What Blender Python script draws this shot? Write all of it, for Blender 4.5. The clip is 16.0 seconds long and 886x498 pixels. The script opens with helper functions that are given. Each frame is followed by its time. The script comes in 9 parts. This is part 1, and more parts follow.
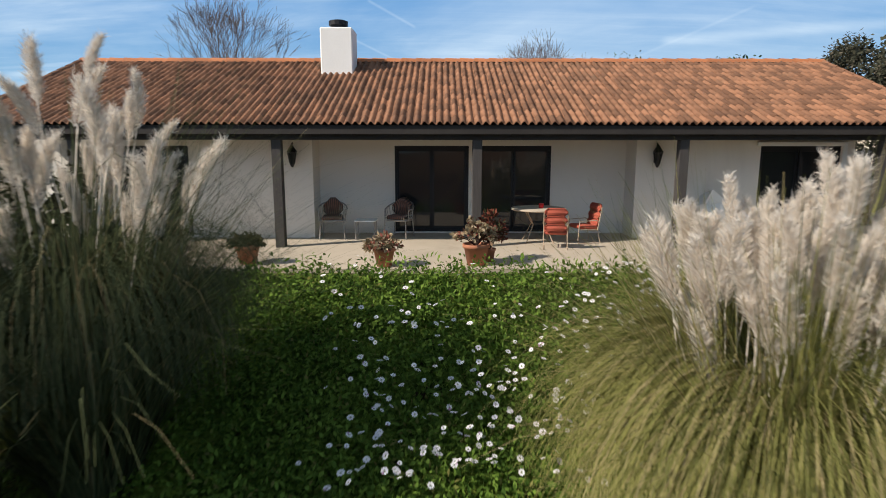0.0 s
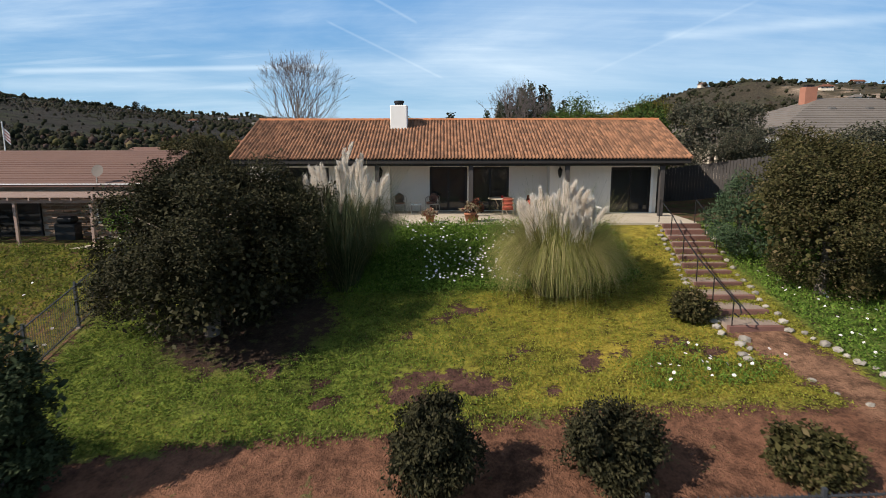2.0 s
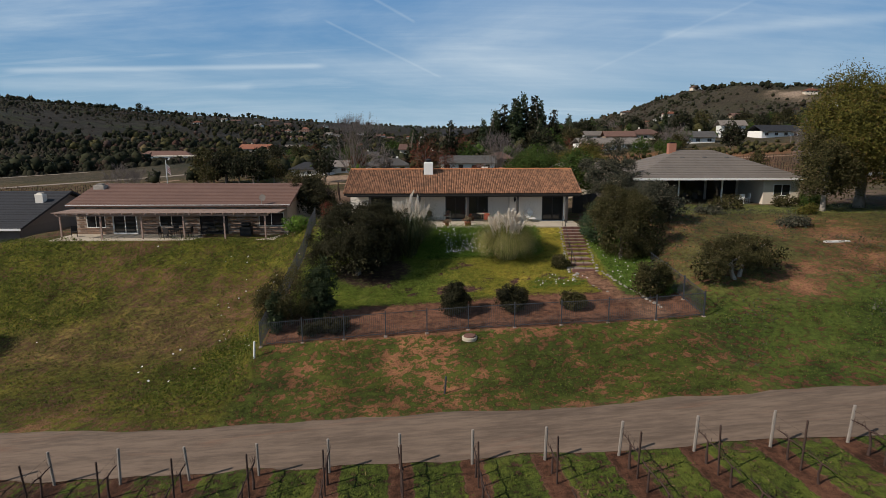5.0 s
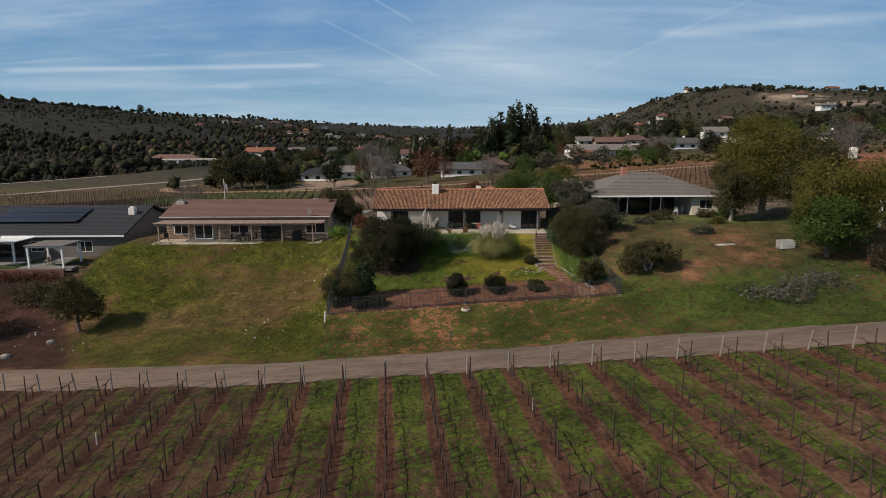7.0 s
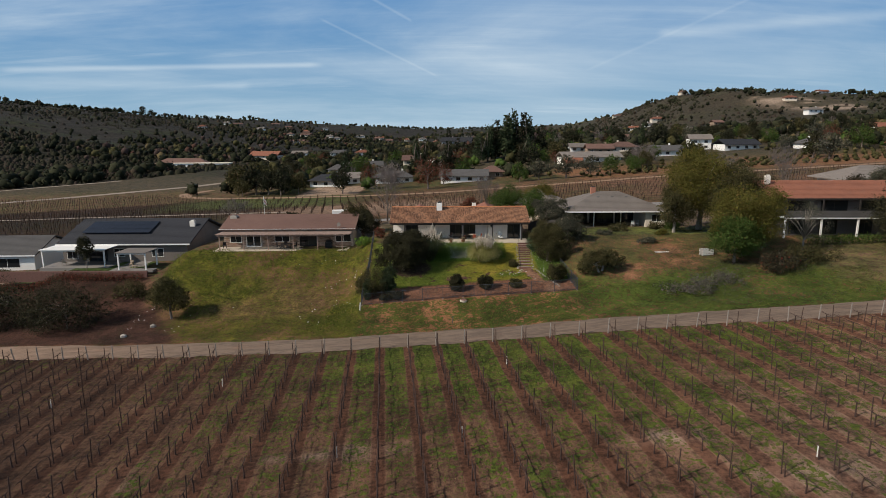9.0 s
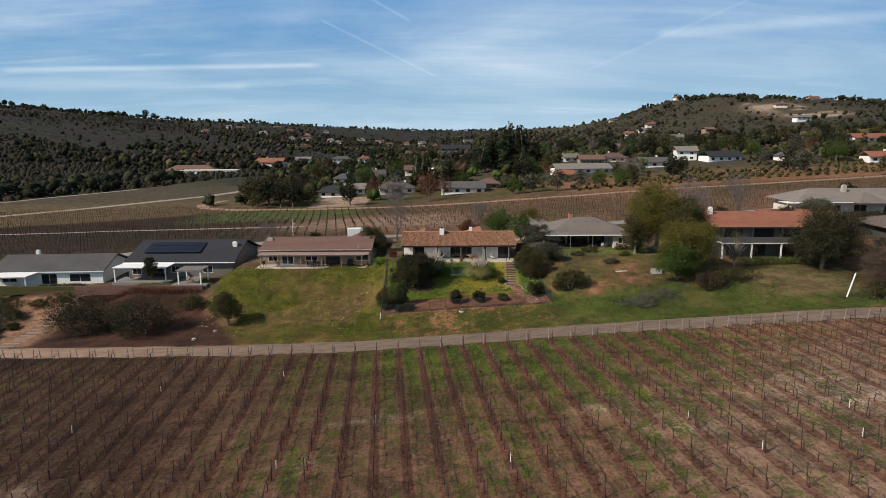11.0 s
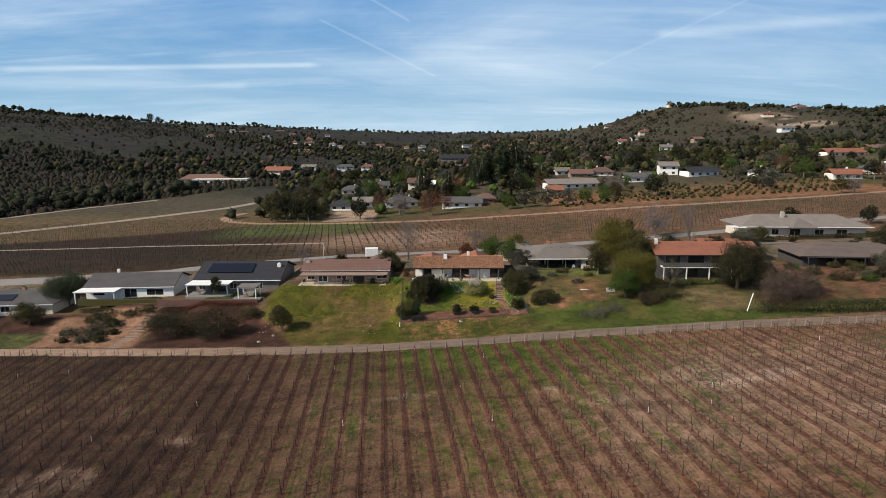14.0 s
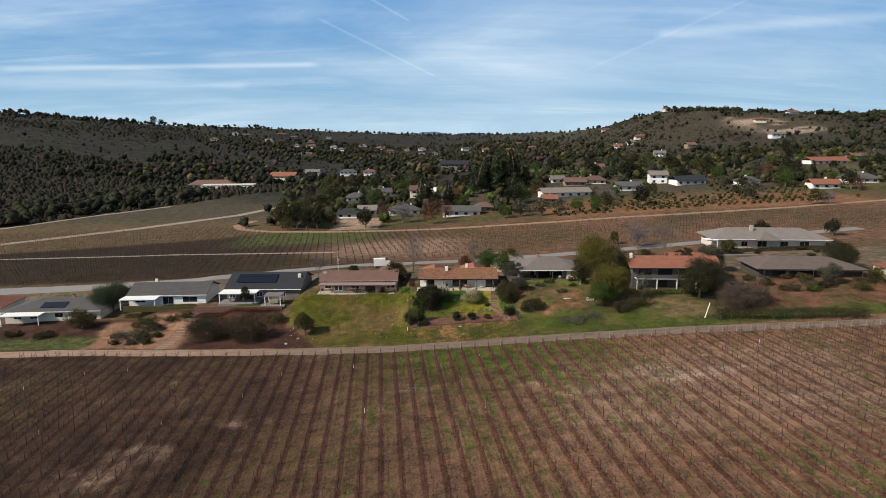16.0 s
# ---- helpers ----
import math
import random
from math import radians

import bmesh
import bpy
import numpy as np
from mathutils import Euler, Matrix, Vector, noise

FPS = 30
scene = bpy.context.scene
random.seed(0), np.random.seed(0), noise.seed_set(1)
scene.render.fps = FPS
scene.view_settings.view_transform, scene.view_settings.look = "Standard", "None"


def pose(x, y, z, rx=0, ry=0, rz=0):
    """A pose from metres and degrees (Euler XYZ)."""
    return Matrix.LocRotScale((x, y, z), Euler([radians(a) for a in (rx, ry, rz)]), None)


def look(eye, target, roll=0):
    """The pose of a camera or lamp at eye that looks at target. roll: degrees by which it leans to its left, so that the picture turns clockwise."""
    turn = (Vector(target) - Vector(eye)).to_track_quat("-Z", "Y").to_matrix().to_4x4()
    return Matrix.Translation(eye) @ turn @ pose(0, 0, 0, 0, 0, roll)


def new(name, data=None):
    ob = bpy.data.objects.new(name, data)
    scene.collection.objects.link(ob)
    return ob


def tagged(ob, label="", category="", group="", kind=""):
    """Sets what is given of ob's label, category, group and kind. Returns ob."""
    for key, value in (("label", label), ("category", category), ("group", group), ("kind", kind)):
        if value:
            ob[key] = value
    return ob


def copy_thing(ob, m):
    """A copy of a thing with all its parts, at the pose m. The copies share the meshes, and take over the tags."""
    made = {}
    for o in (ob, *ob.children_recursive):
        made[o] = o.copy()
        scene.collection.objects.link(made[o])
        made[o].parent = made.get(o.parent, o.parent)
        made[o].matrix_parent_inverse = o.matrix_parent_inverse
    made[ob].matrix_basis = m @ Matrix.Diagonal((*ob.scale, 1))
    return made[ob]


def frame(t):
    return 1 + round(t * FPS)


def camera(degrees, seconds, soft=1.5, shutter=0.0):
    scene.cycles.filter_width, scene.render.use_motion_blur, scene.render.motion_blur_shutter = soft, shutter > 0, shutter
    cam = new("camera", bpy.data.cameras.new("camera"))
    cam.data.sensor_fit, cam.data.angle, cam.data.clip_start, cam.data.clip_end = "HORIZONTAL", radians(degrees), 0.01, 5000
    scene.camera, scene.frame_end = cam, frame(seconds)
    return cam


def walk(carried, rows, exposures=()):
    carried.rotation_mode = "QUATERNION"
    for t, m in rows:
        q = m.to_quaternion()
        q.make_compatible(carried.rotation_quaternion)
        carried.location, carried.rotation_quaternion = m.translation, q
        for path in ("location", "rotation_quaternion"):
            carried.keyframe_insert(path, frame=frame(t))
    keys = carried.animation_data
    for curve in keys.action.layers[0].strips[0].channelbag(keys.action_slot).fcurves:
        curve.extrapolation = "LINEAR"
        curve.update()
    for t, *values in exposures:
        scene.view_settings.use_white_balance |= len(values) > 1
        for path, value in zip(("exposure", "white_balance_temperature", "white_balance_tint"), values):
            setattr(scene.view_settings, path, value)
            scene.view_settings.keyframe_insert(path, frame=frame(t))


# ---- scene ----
cam = camera(73.7, 16.0, soft=0.6, shutter=0.2)
# seconds, place, yaw, pitch, roll
ROWS = [
    (0.0, 0.6, -14.129, 2.1, -0.171, -10.026, -0.043),
    (0.5, 0.482, -17.262, 2.298, -0.17, -10.098, -0.024),
    (1.0, 0.386, -20.592, 2.53, -0.048, -10.2, 0.026),
    (1.5, 0.266, -24.106, 2.907, 0.013, -10.391, 0.075),
    (2.0, 0.123, -27.712, 3.274, -0.006, -10.412, 0.094),
    (2.5, -0.021, -31.539, 3.7, 0.024, -10.423, 0.094),
    (3.0, -0.199, -35.377, 4.144, -0.045, -10.433, 0.093),
    (3.5, -0.378, -39.269, 4.721, -0.075, -10.473, 0.153),
    (4.0, -0.546, -43.202, 5.418, -0.125, -10.453, 0.112),
    (6.5, -1.317, -63.334, 9.221, -0.289, -10.537, 0.209),
    (7.0, -1.481, -67.515, 10.087, -0.34, -10.535, 0.208),
    (7.5, -1.645, -71.707, 10.973, -0.382, -10.563, 0.228),
    (8.0, -1.81, -75.969, 11.895, -0.414, -10.57, 0.237),
    (8.5, -1.977, -80.229, 12.847, -0.446, -10.587, 0.227),
    (9.0, -2.133, -84.504, 14.166, -0.478, -10.594, 0.236),
    (11.5, -2.895, -105.974, 22.078, -0.573, -10.552, 0.203),
    (12.0, -3.102, -110.32, 23.673, -0.587, -10.567, 0.182),
    (12.5, -3.321, -114.671, 25.279, -0.611, -10.561, 0.172),
    (13.0, -3.517, -118.984, 26.883, -0.635, -10.555, 0.151),
    (13.5, -3.738, -123.298, 28.488, -0.659, -10.549, 0.131),
    (14.0, -3.948, -127.598, 30.094, -0.664, -10.563, 0.12),
    (14.5, -4.137, -131.864, 31.722, -0.679, -10.576, 0.12),
    (15.0, -4.338, -136.138, 33.365, -0.684, -10.579, 0.109),
    (15.5, -4.485, -140.388, 35.01, -0.689, -10.591, 0.108),
    (16.0, -4.588, -144.638, 36.659, -0.695, -10.583, 0.098),
]
EXPOSURES = [(0.0, 0.08), (0.5, 0.05), (1.0, 0.12), (1.5, 0.16), (2.0, 0.12), (3.0, -0.04), (4.0, -0.38), (6.5, -0.43), (9.0, -0.34), (11.5, -0.1), (12.5, -0.05), (16.0, -0.03)]
walk(cam, [(t, pose(x, y, z, 90 + pitch, roll, yaw)) for t, x, y, z, yaw, pitch, roll in ROWS], [(t, stops, 6600, 11) for t, stops in EXPOSURES])
# ---------------------------------------------------------------- sky and sun
SUN_UP, SUN_SIDE = radians(38), radians(65)
SUN_WAY = Vector((-math.sin(SUN_SIDE) * math.cos(SUN_UP), -math.cos(SUN_SIDE) * math.cos(SUN_UP), math.sin(SUN_UP)))


TRAILS = (((-0.4293, 0.0895, -0.8987), (-0.0908, 0.9858, 0.1415), 0.9945, 0.003, 0.16), ((-0.4731, 0.1418, -0.8695), (-0.0775, 0.9764, 0.2014), 0.9990, 0.0035, 0.16), ((0.3915, 0.0045, -0.9202), (0.3416, 0.9278, 0.1499), 0.9920, 0.0035, 0.09),
          ((0.0129, 0.1201, -0.9927), (-0.3895, 0.9149, 0.1056), 0.975, 0.006, 0.45), ((-0.0126, 0.0814, -0.9966), (-0.4463, 0.8915, 0.0785), 0.985, 0.012, 0.25), ((0.0775, 0.1354, -0.9878), (0.468, 0.8698, 0.1559), 0.988, 0.012, 0.25),
          ((0.987, -0.158, 0.0), (0.157, 0.978, 0.137), 0.94, 0.22, 0.20), ((0.0, 0.12, -0.9927), (0.1, 0.985, 0.12), 0.88, 0.035, 0.16))


def make_sky():
    world = bpy.data.worlds.new("sky")
    scene.world = world
    world.use_nodes = True
    n, l = world.node_tree.nodes, world.node_tree.links
    n.clear()
    sky = n.new("ShaderNodeTexSky")
    sky.sky_type, sky.sun_disc = "NISHITA", False
    sky.sun_elevation, sky.sun_rotation = SUN_UP, math.atan2(SUN_WAY.x, SUN_WAY.y)
    sky.air_density, sky.dust_density, sky.ozone_density, sky.altitude = 1.0, 0.1, 2.0, 100
    # thin high cloud: streaks on a plane far overhead
    co = n.new("ShaderNodeTexCoord")
    sep = n.new("ShaderNodeSeparateXYZ")
    l.new(co.outputs["Generated"], sep.inputs[0])
    lift = n.new("ShaderNodeMath")
    lift.operation, lift.inputs[1].default_value = "MAXIMUM", 0.02
    l.new(sep.outputs["Z"], lift.inputs[0])
    add = n.new("ShaderNodeMath")
    add.operation, add.inputs[1].default_value = "ADD", 0.14
    l.new(lift.outputs[0], add.inputs[0])
    flat = []
    for axis in ("X", "Y"):
        d = n.new("ShaderNodeMath")
        d.operation = "DIVIDE"
        l.new(sep.outputs[axis], d.inputs[0])
        l.new(add.outputs[0], d.inputs[1])
        flat.append(d)
    com = n.new("ShaderNodeCombineXYZ")
    l.new(flat[0].outputs[0], com.inputs[0])
    l.new(flat[1].outputs[0], com.inputs[1])

    def streaks(scale, turn, size, detail, low, high, warp):
        mp = n.new("ShaderNodeMapping")
        mp.inputs["Scale"].default_value, mp.inputs["Rotation"].default_value = scale, (0, 0, radians(turn))
        l.new(com.outputs[0], mp.inputs[0])
        t = n.new("ShaderNodeTexNoise")
        t.inputs["Scale"].default_value, t.inputs["Detail"].default_value, t.inputs["Roughness"].default_value, t.inputs["Distortion"].default_value = size, detail, 0.6, warp
        l.new(mp.outputs[0], t.inputs["Vector"])
        r = n.new("ShaderNodeMapRange")
        r.interpolation_type = "SMOOTHSTEP"
        r.inputs["From Min"].default_value, r.inputs["From Max"].default_value = low, high
        l.new(t.outputs["Fac"], r.inputs["Value"])
        return r

    a = streaks((0.34, 0.62, 1), 12, 0.8, 9, 0.36, 0.74, 0.5)
    b = streaks((0.22, 1.0, 1), -4, 1.1, 8, 0.50, 0.80, 0.4)
    big = streaks((0.30, 0.45, 1), 30, 0.9, 2, 0.36, 0.62, 0.3)
    big.inputs["To Min"].default_value, big.inputs["To Max"].default_value = 0.55, 1.15
    c = streaks((0.5, 4.0, 1), 20, 1.6, 6, 0.3, 0.75, 0.6)
    fray = n.new("ShaderNodeMath")
    fray.operation = "MULTIPLY"
    l.new(a.outputs[0], fray.inputs[0])
    c.inputs["To Min"].default_value, c.inputs["To Max"].default_value = 0.66, 1.02
    l.new(c.outputs[0], fray.inputs[1])
    a = n.new("ShaderNodeMath")
    a.operation = "MULTIPLY"
    l.new(fray.outputs[0], a.inputs[0])
    l.new(big.outputs[0], a.inputs[1])
    s = n.new("ShaderNodeMath")
    s.operation, s.use_clamp = "MAXIMUM", True
    l.new(a.outputs[0], s.inputs[0])
    l.new(b.outputs[0], s.inputs[1])
    f = n.new("ShaderNodeMath")
    f.operation, f.inputs[1].default_value = "MULTIPLY", 0.86
    # thin vapour trails: bands about great circles (normal, middle, reach, half width, strength)
    last = s
    for way, middle, reach, half, strong in TRAILS:
        near = []
        for vec in (way, middle):
            d = n.new("ShaderNodeVectorMath")
            d.operation, d.inputs[1].default_value = "DOT_PRODUCT", vec
            l.new(co.outputs["Generated"], d.inputs[0])
            near.append(d.outputs["Value"])
        size = n.new("ShaderNodeMath")
        size.operation = "ABSOLUTE"
        l.new(near[0], size.inputs[0])
        across = n.new("ShaderNodeMapRange")
        across.interpolation_type = "SMOOTHSTEP"
        for key, v in (("From Min", half), ("From Max", 0.0), ("To Min", 0.0), ("To Max", strong)):
            across.inputs[key].default_value = v
        l.new(size.outputs[0], across.inputs["Value"])
        along = n.new("ShaderNodeMapRange")
        along.interpolation_type = "SMOOTHSTEP"
        for key, v in (("From Min", reach), ("From Max", reach + 0.25 * (1 - reach))):
            along.inputs[key].default_value = v
        l.new(near[1], along.inputs["Value"])
        both = n.new("ShaderNodeMath")
        both.operation = "MULTIPLY"
        l.new(across.outputs[0], both.inputs[0])
        l.new(along.outputs[0], both.inputs[1])
        more = n.new("ShaderNodeMath")
        more.operation, more.use_clamp = "ADD", True
        l.new(last.outputs[0], more.inputs[0])
        l.new(both.outputs[0], more.inputs[1])
        last = more
    l.new(last.outputs[0], f.inputs[0])
    mix = n.new("ShaderNodeMix")
    mix.data_type = "RGBA"
    l.new(f.outputs[0], mix.inputs["Factor"])
    veil = n.new("ShaderNodeMapRange")
    veil.interpolation_type = "SMOOTHSTEP"
    for key, v in (("From Min", 0.235), ("From Max", -0.03), ("To Min", 0.0), ("To Max", 0.92)):
        veil.inputs[key].default_value = v
    l.new(sep.outputs["Z"], veil.inputs["Value"])
    haze = n.new("ShaderNodeMix")
    haze.data_type = "RGBA"
    l.new(veil.outputs[0], haze.inputs["Factor"])
    low_sky = n.new("ShaderNodeMapRange")
    low_sky.interpolation_type = "SMOOTHSTEP"
    for key, v in (("From Min", 0.55), ("From Max", 0.25), ("To Min", 0.0), ("To Max", 0.9)):
        low_sky.inputs[key].default_value = v
    l.new(sep.outputs["Z"], low_sky.inputs["Value"])
    deep = n.new("ShaderNodeMix")
    deep.data_type = "RGBA"
    l.new(low_sky.outputs[0], deep.inputs["Factor"])
    dim = n.new("ShaderNodeMix")
    dim.data_type, dim.blend_type = "RGBA", "MULTIPLY"
    dim.inputs["Factor"].default_value = 1.0
    l.new(sky.outputs[0], dim.inputs["A"])
    dim.inputs["B"].default_value = (0.66, 0.62, 0.58, 1)
    l.new(dim.outputs["Result"], deep.inputs["A"])
    deep.inputs["B"].default_value = (0.85, 3.0, 6.2, 1)
    l.new(deep.outputs["Result"], haze.inputs["A"])
    haze.inputs["B"].default_value = (3.9, 5.9, 7.1, 1)
    l.new(haze.outputs["Result"], mix.inputs["A"])
    mix.inputs["B"].default_value = (7.5, 8.6, 9.3, 1)
    tint = n.new("ShaderNodeMix")
    tint.data_type, tint.blend_type = "RGBA", "MULTIPLY"
    tint.inputs["Factor"].default_value = 1.0
    l.new(mix.outputs["Result"], tint.inputs["A"])
    tint.inputs["B"].default_value = (0.96, 1.0, 1.04, 1)
    bg = n.new("ShaderNodeBackground")
    bg.inputs["Strength"].default_value = 0.107
    l.new(tint.outputs["Result"], bg.inputs["Color"])
    out = n.new("ShaderNodeOutputWorld")
    l.new(bg.outputs[0], out.inputs["Surface"])


make_sky()
sun = new("sun", bpy.data.lights.new("sun", "SUN"))
sun.data.energy, sun.data.angle, sun.data.color = 5.6, radians(0.55), (1.0, 0.91, 0.79)
sun.matrix_world = look(SUN_WAY * 200, (0, 0, 0))
# ---------------------------------------------------------------- materials
def nodes_of(name):
    m = bpy.data.materials.new(name)
    m.use_nodes = True
    return m, m.node_tree.nodes, m.node_tree.links, m.node_tree.nodes["Principled BSDF"]


def noise_node(n, l, co, scale, detail=5, rough=0.6, warp=0.0):
    t = n.new("ShaderNodeTexNoise")
    t.inputs["Scale"].default_value, t.inputs["Detail"].default_value, t.inputs["Roughness"].default_value, t.inputs["Distortion"].default_value = scale, detail, rough, warp
    l.new(co, t.inputs["Vector"])
    return t


def step_node(n, l, value, low, high, to_low=0.0, to_high=1.0):
    r = n.new("ShaderNodeMapRange")
    r.interpolation_type = "SMOOTHSTEP"
    for key, v in (("From Min", low), ("From Max", high), ("To Min", to_low), ("To Max", to_high)):
        r.inputs[key].default_value = v
    l.new(value, r.inputs["Value"])
    return r.outputs[0]


def math_node(n, l, op, a, b):
    m = n.new("ShaderNodeMath")
    m.operation = op
    for i, v in enumerate((a, b)):
        if isinstance(v, (int, float)):
            m.inputs[i].default_value = v
        else:
            l.new(v, m.inputs[i])
    return m.outputs[0]


def mix_node(n, l, fac, a, b, blend="MIX"):
    m = n.new("ShaderNodeMix")
    m.data_type, m.blend_type = "RGBA", blend
    for key, v in (("Factor", fac), ("A", a), ("B", b)):
        if isinstance(v, (int, float)):
            m.inputs[key].default_value = v
        elif isinstance(v, tuple):
            m.inputs[key].default_value = (*v[:3], 1)
        else:
            l.new(v, m.inputs[key])
    return m.outputs["Result"]


def bump_node(n, l, height, strength, distance, bsdf):
    b = n.new("ShaderNodeBump")
    b.inputs["Strength"].default_value, b.inputs["Distance"].default_value = strength, distance
    l.new(height, b.inputs["Height"])
    l.new(b.outputs[0], bsdf.inputs["Normal"])


def surface(name, a, b, size=1.0, rough=0.8, relief=0.3, metal=0.0, fine=30.0, dirt=None, each=0.0, stretch=(1, 1, 1), depth=0.01):
    """A surface of two close colours, mottled at two scales; each: how far single pieces differ."""
    m, n, l, p = nodes_of(name)
    co = n.new("ShaderNodeTexCoord").outputs["Object"]
    if stretch != (1, 1, 1):
        mp = n.new("ShaderNodeMapping")
        mp.inputs["Scale"].default_value = stretch
        l.new(co, mp.inputs[0])
        co = mp.outputs[0]
    large, small = noise_node(n, l, co, 1.0 / size, 4), noise_node(n, l, co, fine, 6, 0.7)
    v = math_node(n, l, "MULTIPLY_ADD", small.outputs["Fac"], 0.45)
    v.node.inputs[2].default_value = 0.0
    v = math_node(n, l, "ADD", v, math_node(n, l, "MULTIPLY", large.outputs["Fac"], 0.55))
    col = mix_node(n, l, step_node(n, l, v, 0.3, 0.7), a, b)
    if dirt:
        d = noise_node(n, l, co, 0.45 / size, 6, 0.7, 0.6)
        col = mix_node(n, l, step_node(n, l, d.outputs["Fac"], 0.55, 0.75, 0, 0.7), col, dirt)
    if each:
        info = n.new("ShaderNodeObjectInfo")
        island = n.new("ShaderNodeNewGeometry")
        rnd = math_node(n, l, "FRACT", math_node(n, l, "ADD", info.outputs["Random"], island.outputs["Random Per Island"]), 0)
        hs = n.new("ShaderNodeHueSaturation")
        l.new(col, hs.inputs["Color"])
        l.new(step_node(n, l, rnd, 0, 1, 1 - each, 1 + each), hs.inputs["Value"])
        hs.inputs["Saturation"].default_value = 1.0
        col = hs.outputs[0]
    l.new(col, p.inputs["Base Color"])
    p.inputs["Roughness"].default_value, p.inputs["Metallic"].default_value = rough, metal
    if relief:
        bump_node(n, l, small.outputs["Fac"], relief, depth, p)
    return m


def foliage(name, dark, light, dry=None, dry_part=0.2, thin=0.25, rough=0.7):
    """Leaves: every leaf takes its own shade between two greens, some of them dry; light shines through a little."""
    m, n, l, p = nodes_of(name)
    geo = n.new("ShaderNodeNewGeometry")
    co = n.new("ShaderNodeTexCoord").outputs["Object"]
    big = noise_node(n, l, co, 0.9, 3)
    f = math_node(n, l, "ADD", math_node(n, l, "MULTIPLY", geo.outputs["Random Per Island"], 0.6), math_node(n, l, "MULTIPLY", big.outputs["Fac"], 0.5))
    col = mix_node(n, l, step_node(n, l, f, 0.15, 0.95), dark, light)
    if dry:
        fr = math_node(n, l, "FRACT", math_node(n, l, "MULTIPLY", geo.outputs["Random Per Island"], 17.31), 0)
        col = mix_node(n, l, step_node(n, l, fr, 1 - dry_part, 1 - dry_part + 0.05), col, dry)
    l.new(col, p.inputs["Base Color"])
    p.inputs["Roughness"].default_value = rough
    p.inputs["Specular IOR Level"].default_value = 0.1
    tr = n.new("ShaderNodeBsdfTranslucent")
    l.new(col, tr.inputs["Color"])
    mx = n.new("ShaderNodeMixShader")
    mx.inputs[0].default_value = thin
    l.new(p.outputs[0], mx.inputs[1])
    l.new(tr.outputs[0], mx.inputs[2])
    l.new(mx.outputs[0], n["Material Output"].inputs["Surface"])
    return m


def dark_glass(name, tint=(0.02, 0.022, 0.024)):
    m, n, l, p = nodes_of(name)
    p.inputs["Base Color"].default_value = (*tint, 1)
    p.inputs["Roughness"].default_value = 0.04
    p.inputs["Specular IOR Level"].default_value = 0.6
    return m


def clear_glass(name):
    m, n, l, p = nodes_of(name)
    p.inputs["Base Color"].default_value = (0.75, 0.8, 0.8, 1)
    p.inputs["Roughness"].default_value = 0.03
    p.inputs["Transmission Weight"].default_value = 1.0
    p.inputs["IOR"].default_value = 1.1
    return m


STUCCO = surface("white_stucco", (0.76, 0.715, 0.645), (0.70, 0.65, 0.58), 2.0, 0.9, 0.25, fine=60, dirt=(0.60, 0.56, 0.50))
TILE = surface("clay_roof_tile", (0.27, 0.126, 0.066), (0.155, 0.076, 0.043), 0.5, 0.85, 0.4, fine=22, dirt=(0.11, 0.072, 0.045), each=0.36)
TILE_FAR = surface("clay_roof_far", (0.235, 0.088, 0.05), (0.17, 0.066, 0.04), 1.5, 0.85, 0.4, fine=14, dirt=(0.15, 0.085, 0.06), each=0.2)
BROWN_ROOF = surface("brown_shingle", (0.15, 0.083, 0.064), (0.12, 0.066, 0.052), 2.0, 0.9, 0.4, fine=18, each=0.2)
GREY_ROOF = surface("grey_shingle", (0.20, 0.172, 0.152), (0.15, 0.13, 0.115), 2.0, 0.9, 0.4, fine=18, each=0.15)
DARK_ROOF = surface("slate_grey_shingle", (0.022, 0.023, 0.029), (0.016, 0.017, 0.021), 2.0, 0.85, 0.4, fine=18, each=0.15)
TAUPE_ROOF = surface("taupe_shingle", (0.15, 0.115, 0.098), (0.115, 0.088, 0.076), 2.0, 0.9, 0.4, fine=18, each=0.15)
MID_ROOF = surface("weathered_grey_shingle", (0.095, 0.090, 0.088), (0.070, 0.067, 0.066), 2.0, 0.9, 0.4, fine=18, each=0.15)
WOOD_DARK = surface("dark_stained_wood", (0.014, 0.011, 0.010), (0.026, 0.021, 0.018), 0.6, 0.8, 0.3, fine=25, stretch=(1, 1, 0.15))
WOOD_GREY = surface("weathered_post_wood", (0.034, 0.030, 0.029), (0.06, 0.053, 0.050), 0.6, 0.85, 0.4, fine=25, stretch=(1, 1, 0.12))
CONCRETE = surface("patio_concrete", (0.50, 0.43, 0.34), (0.39, 0.335, 0.26), 1.6, 0.9, 0.3, fine=40, dirt=(0.30, 0.25, 0.20))
WHITE_PAINT = surface("white_paint", (0.80, 0.79, 0.76), (0.74, 0.73, 0.70), 1.0, 0.6, 0.1)
TAN_PAINT = surface("tan_siding", (0.30, 0.215, 0.15), (0.25, 0.18, 0.13), 1.0, 0.85, 0.3)
CREAM_PAINT = surface("cream_stucco", (0.66, 0.58, 0.48), (0.58, 0.51, 0.42), 1.5, 0.9, 0.2)
PINK_BEAM = surface("faded_salmon_paint", (0.34, 0.235, 0.19), (0.29, 0.20, 0.165), 0.8, 0.8, 0.2)
GLASS = dark_glass("dark_window_glass")
CLEAR = clear_glass("clear_glass")
BLACK = surface("black_metal", (0.018, 0.018, 0.02), (0.028, 0.027, 0.028), 0.5, 0.5, 0.1, metal=0.6)
